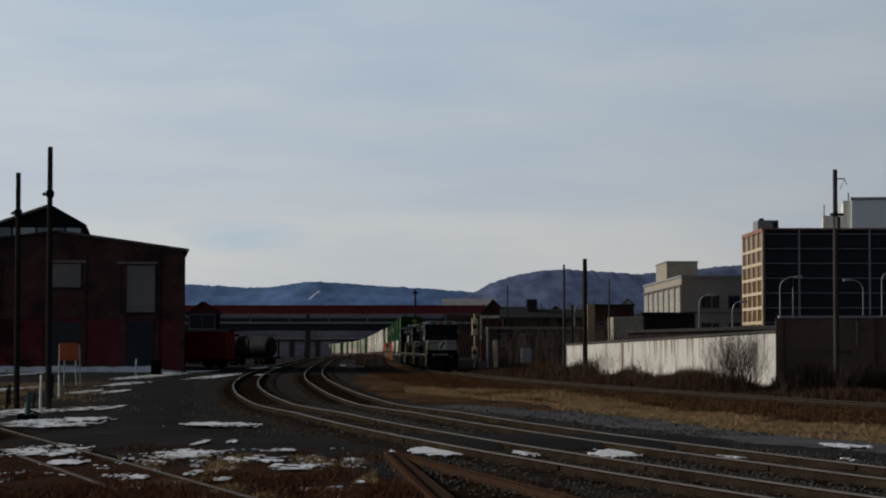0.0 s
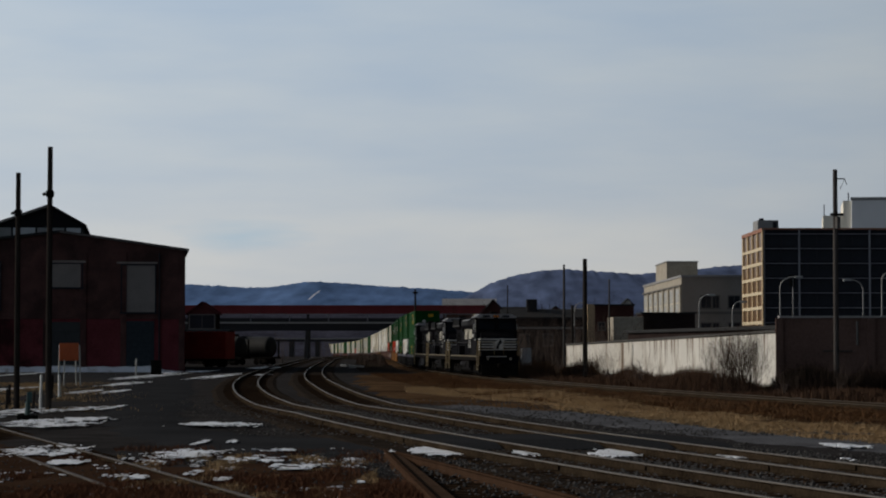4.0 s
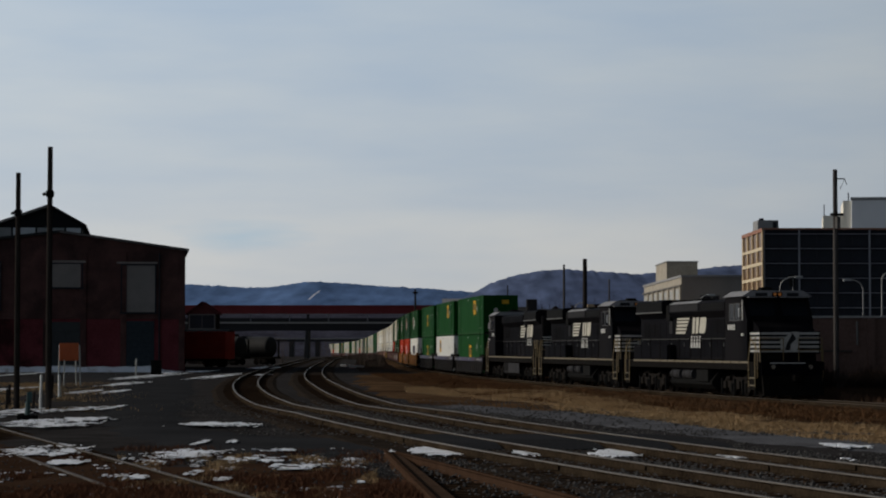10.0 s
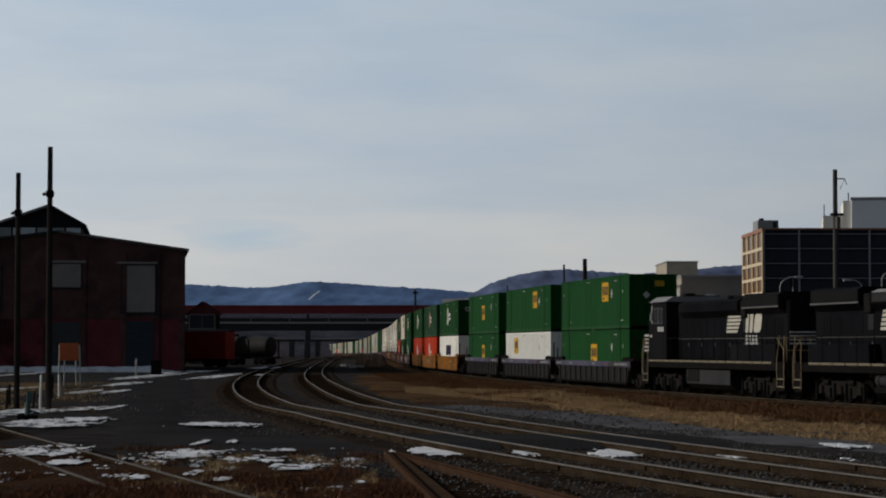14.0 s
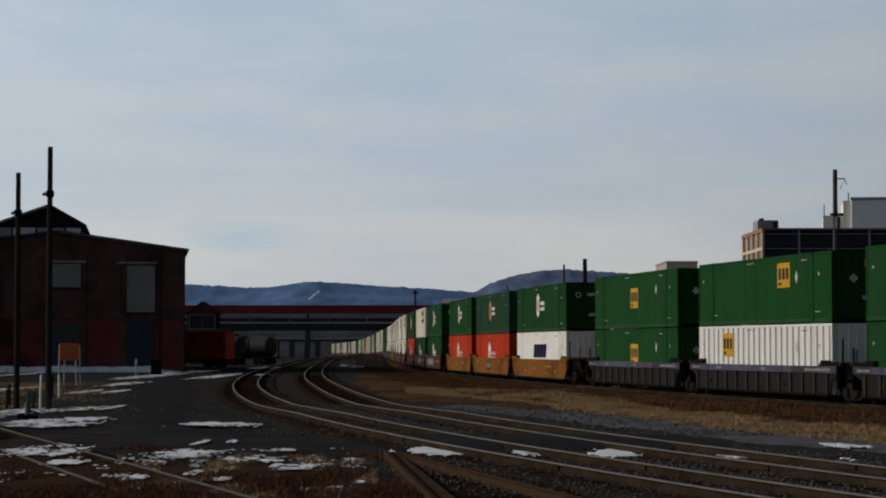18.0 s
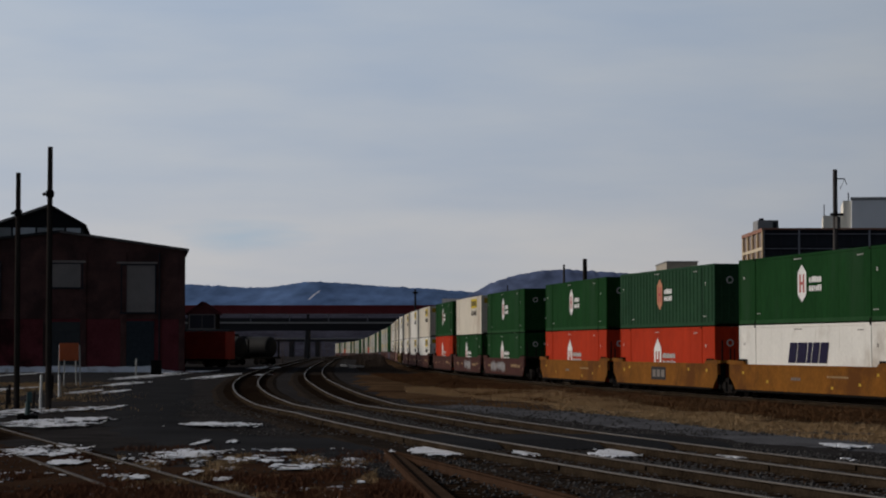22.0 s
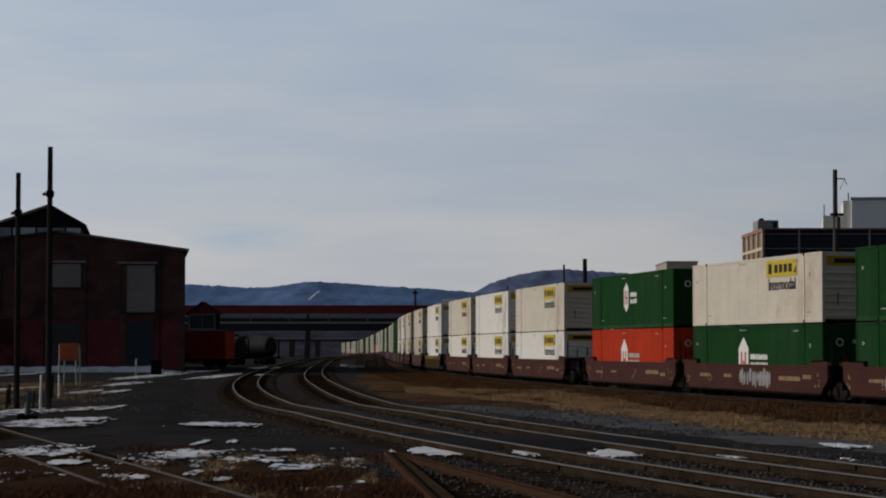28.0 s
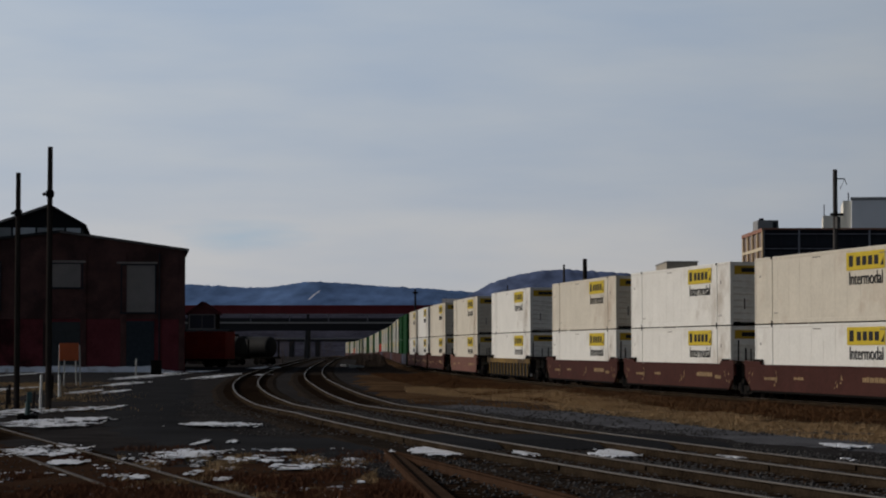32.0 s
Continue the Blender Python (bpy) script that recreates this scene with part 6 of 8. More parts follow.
def shrub(x, y, h, w, n, seed, material, label):
    """A bare shrub: stems that fork into ever thinner twigs."""
    rnd = random.Random(seed)
    t = empty("bare_shrub", label, "shrub", "bare shrubs", at=pose(x, y, ground_z(y)))
    vs, fs = [], []

    def stick(a, b, r0, r1):
        d = (b - a).normalized()
        s = d.orthogonal().normalized()
        q = d.cross(s)
        k = len(vs)
        for c, r in ((a, r0), (b, r1)):
            for i in range(3):
                an = 2.094 * i
                vs.append(tuple(c + (s * math.cos(an) + q * math.sin(an)) * r))
        for i in range(3):
            j = (i + 1) % 3
            fs.append((k + i, k + j, k + 3 + j, k + 3 + i))

    def grow(a, d, length, r, depth):
        segs = 3
        p = a
        for i in range(segs):
            d = (d + Vector((rnd.gauss(0, 0.16), rnd.gauss(0, 0.16), 0.10))).normalized()
            q = p + d * (length / segs)
            stick(p, q, r * (1 - 0.25 * i), r * (1 - 0.25 * (i + 1)))
            p = q
            if depth > 0:
                for _ in range(1 if i < 1 else 2):
                    side = Vector((rnd.gauss(0, 1), rnd.gauss(0, 1), rnd.uniform(-0.1, 0.8))).normalized()
                    grow(p, (d + side * 0.75).normalized(), length * rnd.uniform(0.35, 0.6), r * 0.5, depth - 1)
    for i in range(n):
        a = Vector((rnd.gauss(0, w * 0.14), rnd.gauss(0, w * 0.14), -0.1))
        d = Vector((rnd.gauss(0, 0.30) * w / h, rnd.gauss(0, 0.30) * w / h, 1)).normalized()
        grow(a, d, h * rnd.uniform(0.6, 0.95), 0.015 * h / 2.5, 2)
    me = bpy.data.meshes.new("twigs")
    me.from_pydata(vs, [], fs)
    me.materials.append(material)
    tagged(put("brushwood", me, t), kind="stuff")
    bm = bmesh.new()
    for i in range(5):
        a = rnd.uniform(0, 6.28)
        tube(bm, (0, 0, -0.2), (math.cos(a) * w * 0.12, math.sin(a) * w * 0.12, h * 0.4), 0.035, 0.02, 6)
    part("stem", bm, material, t)
    return t


def shrubs():
    shrub(15.2, 113.5, 2.75, 2.3, 60, 1, M["twig"], "tall bare grey shrub before the white wall")
    shrub(15.8, 112.6, 2.5, 2.0, 40, 2, M["twig"], "bare grey shrub before the white wall")
    shrub(14.8, 115.5, 2.1, 1.6, 18, 3, M["twig"], "bare brown shrub before the white wall")
    for i, (x, y, h) in enumerate(((13.4, 133, 1.5), (12.6, 140, 1.9), (12.9, 147, 1.3), (11.6, 150, 2.3), (11.8, 158, 2.0), (10.7, 163, 1.6), (10.4, 170, 1.7), (9.6, 180, 1.5), (14.2, 127, 1.4), (17.0, 108, 1.5), (19.2, 105, 1.8), (22.0, 103, 1.6), (24.5, 98, 1.5))):
        shrub(x, y, h, h * 0.9, 8, 10 + i, M["twig_brown"], "small bare brown shrub along the wall")
    for i, (x, y, h) in enumerate(((6.5, 240, 3.2), (8.8, 250, 3.6), (12.5, 245, 3.8), (14.5, 260, 4.2), (17.5, 250, 4.0), (10.0, 225, 2.6), (3.8, 250, 2.2), (20.5, 262, 4.4), (24, 258, 4.2), (-18, 330, 3.0), (-12, 340, 2.6), (-26, 350, 4), (7.2, 285, 5.0), (9.5, 280, 5.5), (11.2, 290, 5.0), (13.2, 275, 4.8), (15.8, 285, 5.6), (16.5, 268, 4.6), (18.8, 280, 5.2), (21.5, 290, 5.8), (8.0, 262, 3.6), (11.5, 258, 3.4), (14.0, 236, 3.0), (17.0, 235, 3.2), (5.2, 268, 2.6), (22.5, 275, 5.0), (25.5, 285, 5.4))):
        shrub(x, y, h, h * 1.2, 9, 40 + i, M["twig_brown"], "bare brown thicket in the waste ground")
    # bare trees among the houses
    for i, (x, y, h) in enumerate(((13, 380, 7), (18.5, 400, 8), (24, 440, 9), (30, 460, 9.5), (6, 440, 8.5), (36, 480, 10), (20, 540, 12), (12, 560, 12), (28, 560, 12.5), (2, 560, 12), (33, 400, 7.5))):
        shrub(x, y, h, h * 0.8, 6, 70 + i, M["twig"], "bare leafless tree among the houses")


grasses()
shrubs()
# ---- the train ----
MOVERS = []


def word(text, size, material, parent, x, y, z):
    """Lettering on a near side, facing -y."""
    cu = bpy.data.curves.new("lettering", "FONT")
    cu.body, cu.size, cu.extrude, cu.align_x = text, size, 0.004, "CENTER"
    tmp = bpy.data.objects.new("tmp", cu)
    me = bpy.data.meshes.new_from_object(tmp)
    bpy.data.objects.remove(tmp)
    me.materials.clear()
    me.materials.append(material)
    ob = new("lettering", me)
    ob.parent = parent
    ob.matrix_basis = pose(x, y, z, 90, 0, 0)
    return ob


CL, CW, CH = 16.15, 2.59, 2.85      # a 53 ft container


def container(label, paint, sides="flat", end="plain", marks=None, far=False):
    """A 53 ft container on its own base, near side at -y, front wall at +x. far: one that stays up the line."""
    t = empty("shipping_container", label, "container", "stacked containers")
    h, w = CL / 2, CW / 2
    if far:
        part("box", boxm(-h + 0.03, h - 0.03, -w + 0.03, w - 0.03, 0.03, CH - 0.03), paint, t)
        edge = mesh_of(boxm(-h, h, -0.03, 0.03, 0, 0.13), paint, "side_rail")
        for z in (0.0, CH - 0.13):
            for sy in (-1, 1):
                put("side_rail", edge, t, pose(0, sy * (w - 0.03), z))
        for x in (-h + 0.07, -6.1, 6.1, h - 0.07):
            part("post", boxm(x - 0.07, x + 0.07, -w, w, 0.13, CH - 0.13), paint, t)
        if end == "ribbed":
            part("name_panel", boxm(1.8, 5.35, -w - 0.003, -w + 0.001, 1.98, 2.68), M["lemon"], t)
        return t
    corner = mesh_of(boxm(-0.07, 0.07, -0.07, 0.07, 0, CH, 0.012), paint, "corner_post")
    for sx in (-1, 1):
        for sy in (-1, 1):
            put("corner_post", corner, t, pose(sx * (h - 0.07), sy * (w - 0.07), 0))
    lift = mesh_of(boxm(-0.06, 0.06, -0.02, 0.02, 0.06, CH - 0.02, 0.008), paint, "lift_post")
    cast = mesh_of(boxm(-0.09, 0.09, -0.03, 0.03, -0.06, 0.06, 0.01), M["under"] if sides == "flat" else paint, "casting")
    for sx in (-1, 1):
        for sy in (-1, 1):
            put("lift_post", lift, t, pose(sx * 6.1, sy * (w - 0.012), 0))
            put("corner_casting", cast, t, pose(sx * 6.1, sy * (w - 0.02), CH - 0.05))
            put("corner_casting", cast, t, pose(sx * 6.1, sy * (w - 0.02), 0.065))
    rail_t = mesh_of(boxm(-h + 0.14, h - 0.14, -0.03, 0.03, CH - 0.11, CH, 0.01), paint, "top_rail")
    rail_b = mesh_of(boxm(-h + 0.14, h - 0.14, -0.03, 0.03, 0.0, 0.17, 0.01), M["green_dust"] if paint in (M["green"], M["green_deep"]) else paint, "bottom_rail")
    for sy in (-1, 1):
        put("top_rail", rail_t, t, pose(0, sy * (w - 0.032), 0))
        put("bottom_rail", rail_b, t, pose(0, sy * (w - 0.032), 0))
    bm = bmesh.new()
    x0, x1, z0, z1 = -h + 0.14, h - 0.14, 0.17, CH - 0.11
    if sides == "flat":
        # flat sheets lapped every 1.2 m with a shallow rib
        n = 13
        pts = [(x0, 0.022)]
        for i in range(1, n):
            x = x0 + (x1 - x0) * i / n
            pts += [(x - 0.025, 0.022), (x - 0.02, 0.016), (x + 0.02, 0.016), (x + 0.025, 0.022)]
        pts.append((x1, 0.022))
        lo = [bm.verts.new((p[0], p[1] - 0.034, z0)) for p in pts]
        hi = [bm.verts.new((p[0], p[1] - 0.034, z1)) for p in pts]
        for i in range(len(pts) - 1):
            bm.faces.new((lo[i], lo[i + 1], hi[i + 1], hi[i]))
    else:
        # pressed corrugation
        pitch = 0.56 if sides == "wide" else 0.64
        deep = 0.045 if sides == "wide" else 0.09
        n = int((x1 - x0) / pitch)
        pitch = (x1 - x0) / n
        pts = []
        for i in range(n):
            a = x0 + i * pitch
            f = (0.42, 0.52, 0.9) if sides == "wide" else (0.66, 0.72, 0.94)
            pts += [(a, 0.0), (a + pitch * f[0], 0.0), (a + pitch * f[1], deep), (a + pitch * f[2], deep)]
        pts.append((x1, 0.0))
        lo = [bm.verts.new((p[0], p[1] - 0.02, z0)) for p in pts]
        hi = [bm.verts.new((p[0], p[1] - 0.02, z1)) for p in pts]
        for i in range(len(pts) - 1):
            bm.faces.new((lo[i], lo[i + 1], hi[i + 1], hi[i]))
    side = mesh_of(bm, paint, "side_panel")
    put("side_panel", side, t, pose(0, -w + 0.034, 0))
    put("side_panel", side, t, pose(0, w - 0.034, 0, 0, 0, 180))
    part("roof", boxm(-h + 0.05, h - 0.05, -w + 0.065, w - 0.065, CH - 0.05, CH - 0.005, 0.01), paint, t)
    part("floor", boxm(-h + 0.05, h - 0.05, -w + 0.065, w - 0.065, 0.05, 0.14), M["under"], t)
    fw = part("front_wall", boxm(h - 0.09, h - 0.05, -w + 0.14, w - 0.14, 0.05, CH - 0.05), paint, t)
    if end == "ribbed":
        rib = mesh_of(boxm(0, 0.05, -w + 0.16, w - 0.16, -0.05, 0.05, 0.015), paint, "rib")
        for i in range(7):
            put("rib", rib, fw, pose(h - 0.05, 0, 0.25 + i * 0.29))
        part("name_panel", boxm(h - 0.05, h - 0.03, -w + 0.22, w - 0.22, 2.28, 2.68), M["yellow_dull"], fw, "dull yellow panel with a dark mark")
        part("mark", boxm(h - 0.03, h - 0.024, -0.75, 0.75, 2.38, 2.58), M["ink"], fw)
        for y in (-0.62, 0.55):
            part("step_bracket", boxm(h - 0.02, h + 0.02, y - 0.03, y + 0.03, 0.7, 1.2, 0.01), M["grime"], fw)
    else:
        rib = mesh_of(boxm(0, 0.03, -0.05, 0.05, 0.1, CH - 0.12, 0.01), paint, "rib")
        for i in range(6):
            put("rib", rib, fw, pose(h - 0.05, -0.9 + i * 0.36, 0))
        if end == "diamond":
            bm = bmesh.new()
            box(bm, -0.005, 0.005, -0.14, 0.14, -0.14, 0.14)
            part("placard", bm, M["white_dull"], fw, "pale diamond placard", pose(h + 0.0, -0.35, 1.75, 45, 0, 0))
            part("name_panel", boxm(h - 0.005, h + 0.005, 0.1, 0.62, 2.2, 2.5), M["yellow_dull"], fw, "small yellow plate")
            part("mark", boxm(h - 0.005, h + 0.005, 0.0, 0.5, 0.9, 1.05), M["white_dull"], fw)
        elif end == "ring":
            bm = bmesh.new()
            bmesh.ops.create_cone(bm, cap_ends=True, segments=16, radius1=0.17, radius2=0.17, depth=0.01)
            ring = part("emblem", bm, M["white_dull"], fw, "pale ring-shaped emblem", pose(h, -0.55, 2.1, 0, 90, 0))
            bm = bmesh.new()
            bmesh.ops.create_cone(bm, cap_ends=True, segments=16, radius1=0.11, radius2=0.11, depth=0.02)
            part("emblem_core", bm, paint, ring)
            part("mark", boxm(h - 0.005, h + 0.005, 0.0, 0.62, 2.05, 2.2), M["white_dull"], fw)
            part("mark", boxm(h - 0.005, h + 0.005, 0.1, 0.5, 0.85, 1.0), M["white_dull"], fw)
    door = mesh_of(boxm(-h + 0.05, -h + 0.09, 0.02, w - 0.15, 0.06, CH - 0.06, 0.01), paint, "door")
    rod = mesh_of(tube(bmesh.new(), (-h + 0.03, 0, 0.12), (-h + 0.03, 0, CH - 0.12), 0.02, n=6), M["steel_grey"], "lock_rod")
    for r in (0, 1):
        d = put("door", door, t, pose(0, 0 if r == 0 else -w + 0.13, 0))
        for y in (0.3, 0.85):
            put("lock_rod", rod, d, pose(0, y, 0))
    # marks common to all: number bars at the ends of the side, top and foot
    ink = M["grime"] if paint in (M["cwhite"], M["cream"], M["rib_white"]) else M["white_dull"]
    for x, z, ww, hh in ((-1.2, 2.62, 0.9, 0.07), (5.2, 2.54, 0.7, 0.08), (-7.4, 1.98, 0.2, 0.15), (6.75, 1.88, 0.15, 0.2), (-5.6, 0.42, 0.55, 0.07), (6.6, 0.40, 0.55, 0.07)):
        bars(t, -w - 0.001, x - ww * 0.45, x + ww * 0.45, z, z + hh * 0.8, 1 if ww > 0.3 else 2, ink, int(x * 10) + 90)
    if marks:
        marks(t, -w)
    return t


def lozenge(parent, y, x, z, w, h, rim, core):
    """A six-sided emblem, taller than wide, with a barred core."""
    pts = [(x - w / 2, z - h * 0.29), (x, z - h / 2), (x + w / 2, z - h * 0.29), (x + w / 2, z + h * 0.29), (x, z + h / 2), (x - w / 2, z + h * 0.29)]
    e = part("emblem", prism(bmesh.new(), pts, "y", y - 0.003, y - 0.001), rim, parent, "pale six-sided emblem")
    bm = bmesh.new()
    for s in (-1, 1):
        box(bm, x + s * w * 0.2 - w * 0.09, x + s * w * 0.2 + w * 0.09, y - 0.007, y - 0.004, z - h * 0.24, z + h * 0.24)
    box(bm, x - w * 0.1, x + w * 0.1, y - 0.007, y - 0.004, z - h * 0.04, z + h * 0.04)
    part("emblem_core", bm, core, e)


def bars(parent, y, x0, x1, z0, z1, rows, m, seed=0):
    """Small writing as broken bars."""
    rnd = random.Random(seed)
    bm = bmesh.new()
    rh = (z1 - z0) / rows
    for r in range(rows):
        x = x0
        while x < x1 - 0.06:
            ww = rnd.uniform(0.10, 0.22)
            box(bm, x, min(x + ww, x1), y - 0.004, y - 0.001, z0 + r * rh + rh * 0.18, z0 + (r + 1) * rh - rh * rnd.uniform(0.1, 0.25))
            x += ww + rnd.uniform(0.03, 0.07)
    tagged(part("small_print", bm, m, parent), kind="stuff")


def marks_parcel(x, zc):
    def f(t, y):
        p = part("name_panel", boxm(x - 0.72, x + 0.72, y - 0.004, y - 0.001, zc - 0.52, zc + 0.52, 0.0), M["yellow"], t, "upright yellow name panel")
        bm = bmesh.new()
        for k in (-1, 0, 1):
            box(bm, x + k * 0.42 - 0.15, x + k * 0.42 + 0.15, y - 0.008, y - 0.005, zc - 0.18, zc + 0.3)
        box(bm, x - 0.55, x - 0.2, y - 0.008, y - 0.005, zc - 0.42, zc - 0.3)
        tagged(part("panel_mark", bm, M["ink"], p), kind="stuff")
        bm = bmesh.new()
        prism(bm, [(4.14, 1.9), (4.3, 1.62), (4.46, 1.9), (4.3, 2.18)], "y", y - 0.004, y - 0.001)
        part("placard", bm, M["white_dull"], t, "small pale diamond placard")
    return f


def marks_lozenge(rim, core, word_m, low=False):
    def f(t, y):
        if low:
            pts = [(-1.75, 0.55), (-0.5, 0.55), (-0.5, 1.85), (-1.12, 2.35), (-1.75, 1.85)]
            e = part("emblem", prism(bmesh.new(), pts, "y", y - 0.003, y - 0.001), rim, t, "white house-shaped emblem")
            bm = bmesh.new()
            for s in (-1, 1):
                box(bm, -1.12 + s * 0.24 - 0.09, -1.12 + s * 0.24 + 0.09, y - 0.007, y - 0.004, 0.75, 1.7)
            box(bm, -1.23, -1.01, y - 0.007, y - 0.004, 1.16, 1.3)
            part("emblem_core", bm, core, e)
            bars(t, y, -0.25, 1.9, 0.95, 1.65, 2, word_m, 3)
        else:
            lozenge(t, y, -0.72, 1.62, 0.92, 1.56, rim, core)
            bars(t, y, 0.05, 1.35, 1.22, 1.92, 2, word_m, 5)
    return f


def marks_haulier(t, y):
    p = part("name_panel", boxm(1.8, 5.35, y - 0.004, y - 0.001, 1.98, 2.68), M["lemon"], t, "wide yellow name panel with dark mark")
    bm = bmesh.new()
    box(bm, 2.05, 2.45, y - 0.008, y - 0.005, 2.12, 2.55)
    for k in range(4):
        box(bm, 2.75 + k * 0.55, 3.15 + k * 0.55, y - 0.008, y - 0.005, 2.15, 2.5)
    prism(bm, [(4.95, 2.1), (5.25, 2.1), (5.25, 2.4)], "y", y - 0.008, y - 0.005)
    tagged(part("panel_mark", bm, M["ink"], p), kind="stuff")
    word("Intermodal", 0.72, M["ink"], t, 3.6, y - 0.004, 1.42)


def marks_truckline(t, y):
    # slanted dark name as plain slabs and chevrons
    bm = bmesh.new()
    lean = 0.3

    def slab(x, pts):
        prism(bm, [(x + px + lean * pz, 1.25 + pz) for px, pz in pts], "y", y - 0.004, y - 0.001)
    for x, w in ((-2.3, 0.8), (-1.38, 0.95), (-0.3, 0.4), (0.22, 0.66), (1.0, 0.8)):
        slab(x, [(0, 0.0), (w, 0.0), (w, 0.84), (0, 0.84)])
    part("name_mark", bm, M["navy"], t, "dark slanted name mark")
    bars(t, y, 0.9, 2.4, 0.92, 1.12, 1, M["navy"], 21)


def well_car(label, paint, style, marks=None, far=False):
    """One well unit: side sills with tapered ends, end platforms, floor, a bogie at each end."""
    t = empty("well_car", label, "rail wagon", "well wagons")
    if far:
        part("body", prism(bmesh.new(), [(-9.0, 1.46), (-9.05, 1.0), (-8.5, 0.62), (-8.15, 0.3), (8.15, 0.3), (8.5, 0.62), (9.05, 1.0), (9.0, 1.46)], "y", -1.44, -1.34), paint, t)
        part("body", prism(bmesh.new(), [(-9.0, 1.46), (-9.05, 1.0), (-8.5, 0.62), (-8.15, 0.3), (8.15, 0.3), (8.5, 0.62), (9.05, 1.0), (9.0, 1.46)], "y", 1.34, 1.44), paint, t)
        part("floor", boxm(-8.0, 8.0, -1.34, 1.34, 0.28, 0.325), M["under"], t)
        for sx in (-1, 1):
            part("end_platform", boxm(min(sx * 8.3, sx * 9.7), max(sx * 8.3, sx * 9.7), -1.4, 1.4, 1.1, 1.55), M["deck"], t)
            bm = bmesh.new()
            for a in (-0.87, 0.87):
                tube(bm, (sx * 9.35 + a, -0.82, 0.46), (sx * 9.35 + a, 0.82, 0.46), 0.46, n=16)
            box(bm, sx * 9.35 - 1.2, sx * 9.35 + 1.2, -1.1, 1.1, 0.35, 0.75)
            part("bogie", bm, M["bogie"], t)
        return t
    bm = bmesh.new()
    if style == "ribbed":
        prism(bm, [(-8.9, 1.46), (-8.9, 1.15), (-8.3, 0.95), (-8.1, 0.34), (8.1, 0.34), (8.3, 0.95), (8.9, 1.15), (8.9, 1.46)], "y", -0.02, 0.02)
    else:
        prism(bm, [(-9.0, 1.46), (-9.05, 1.0), (-8.5, 0.62), (-8.15, 0.32), (8.15, 0.32), (8.5, 0.62), (9.05, 1.0), (9.0, 1.46)], "y", -0.05, 0.05)
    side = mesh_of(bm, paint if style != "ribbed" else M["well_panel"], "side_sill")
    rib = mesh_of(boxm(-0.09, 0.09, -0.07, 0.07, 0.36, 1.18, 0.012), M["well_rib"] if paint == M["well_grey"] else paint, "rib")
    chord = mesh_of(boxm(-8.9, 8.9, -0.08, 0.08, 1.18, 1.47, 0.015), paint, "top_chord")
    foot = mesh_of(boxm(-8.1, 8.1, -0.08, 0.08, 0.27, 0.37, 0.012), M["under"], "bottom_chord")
    for sy in (-1, 1):
        s = put("side_sill", side, t, pose(0, sy * 1.39, 0))
        put("bottom_chord", foot, t, pose(0, sy * 1.39, 0))
        if style == "ribbed":
            put("top_chord", chord, t, pose(0, sy * 1.40, 0))
            for i in range(13):
                put("rib", rib, s, pose(-7.9 + i * 1.3167, sy * 0.02, 0))
        else:
            ch = mesh_of(boxm(-8.9, 8.9, -0.03, 0.03, 1.38, 1.48, 0.012), paint, "top_chord") if sy < 0 else ch
            put("top_chord", ch, t, pose(0, sy * 1.42, 0))
    part("floor", boxm(-8.0, 8.0, -1.33, 1.33, 0.28, 0.325), M["under"], t)
    deck = mesh_of(boxm(-1.2, 0.75, -1.44, 1.44, 1.49, 1.62, 0.02), M["deck"] if style != "orange" else M["well_orange"], "end_platform")
    bolster = mesh_of(boxm(-0.6, 0.9, -0.45, 0.45, 0.6, 1.45, 0.03), M["under"], "draft_box")
    stand = mesh_of(tube(bmesh.new(), (0, 0, 1.6), (0, 0, 2.15), 0.03, n=6), M["under"], "grab_rail")
    for sx in (-1, 1):
        turn = 0 if sx > 0 else 180
        p = put("end_platform", deck, t, pose(sx * 8.55, 0, 0, 0, 0, turn))
        put("draft_box", bolster, t, pose(sx * 8.9, 0, 0, 0, 0, turn))
        for y in (-1.3, -0.7, 0.7, 1.3):
            put("grab_rail", stand, p, pose(0.6, y, 0))
        bogie(t, sx * 9.35, axles=(-0.87, 0.87), r=0.46)
        for sy in (-1, 1):
            part("end_gusset", prism(bmesh.new(), [(sx * 9.0, 1.46), (sx * 7.0, 1.46), (sx * 7.15, 1.60), (sx * 8.95, 1.66)], "y", min(sy * 1.36, sy * 1.46), max(sy * 1.36, sy * 1.46)), M["under"] if style == "ribbed" else paint, t)
            part("seat_bracket", boxm(sx * 7.55 - 0.45, sx * 7.55 + 0.45, min(sy * 1.30, sy * 1.40), max(sy * 1.30, sy * 1.40), 1.60, 1.70, 0.01), M["under"], t)
            part("brake_post", tube(bmesh.new(), (sx * 9.2, sy * 1.3, 1.55), (sx * 9.2, sy * 1.3, 2.55 if sx > 0 else 2.2), 0.035, n=6), M["under"], t)
        part("ladder", boxm(sx * 8.98 - 0.02, sx * 8.98 + 0.02, -1.47, -1.1, 0.55, 1.45, 0.01), M["under"], t, "stirrup steps")
    if marks:
        marks(t, -1.45)
    return t


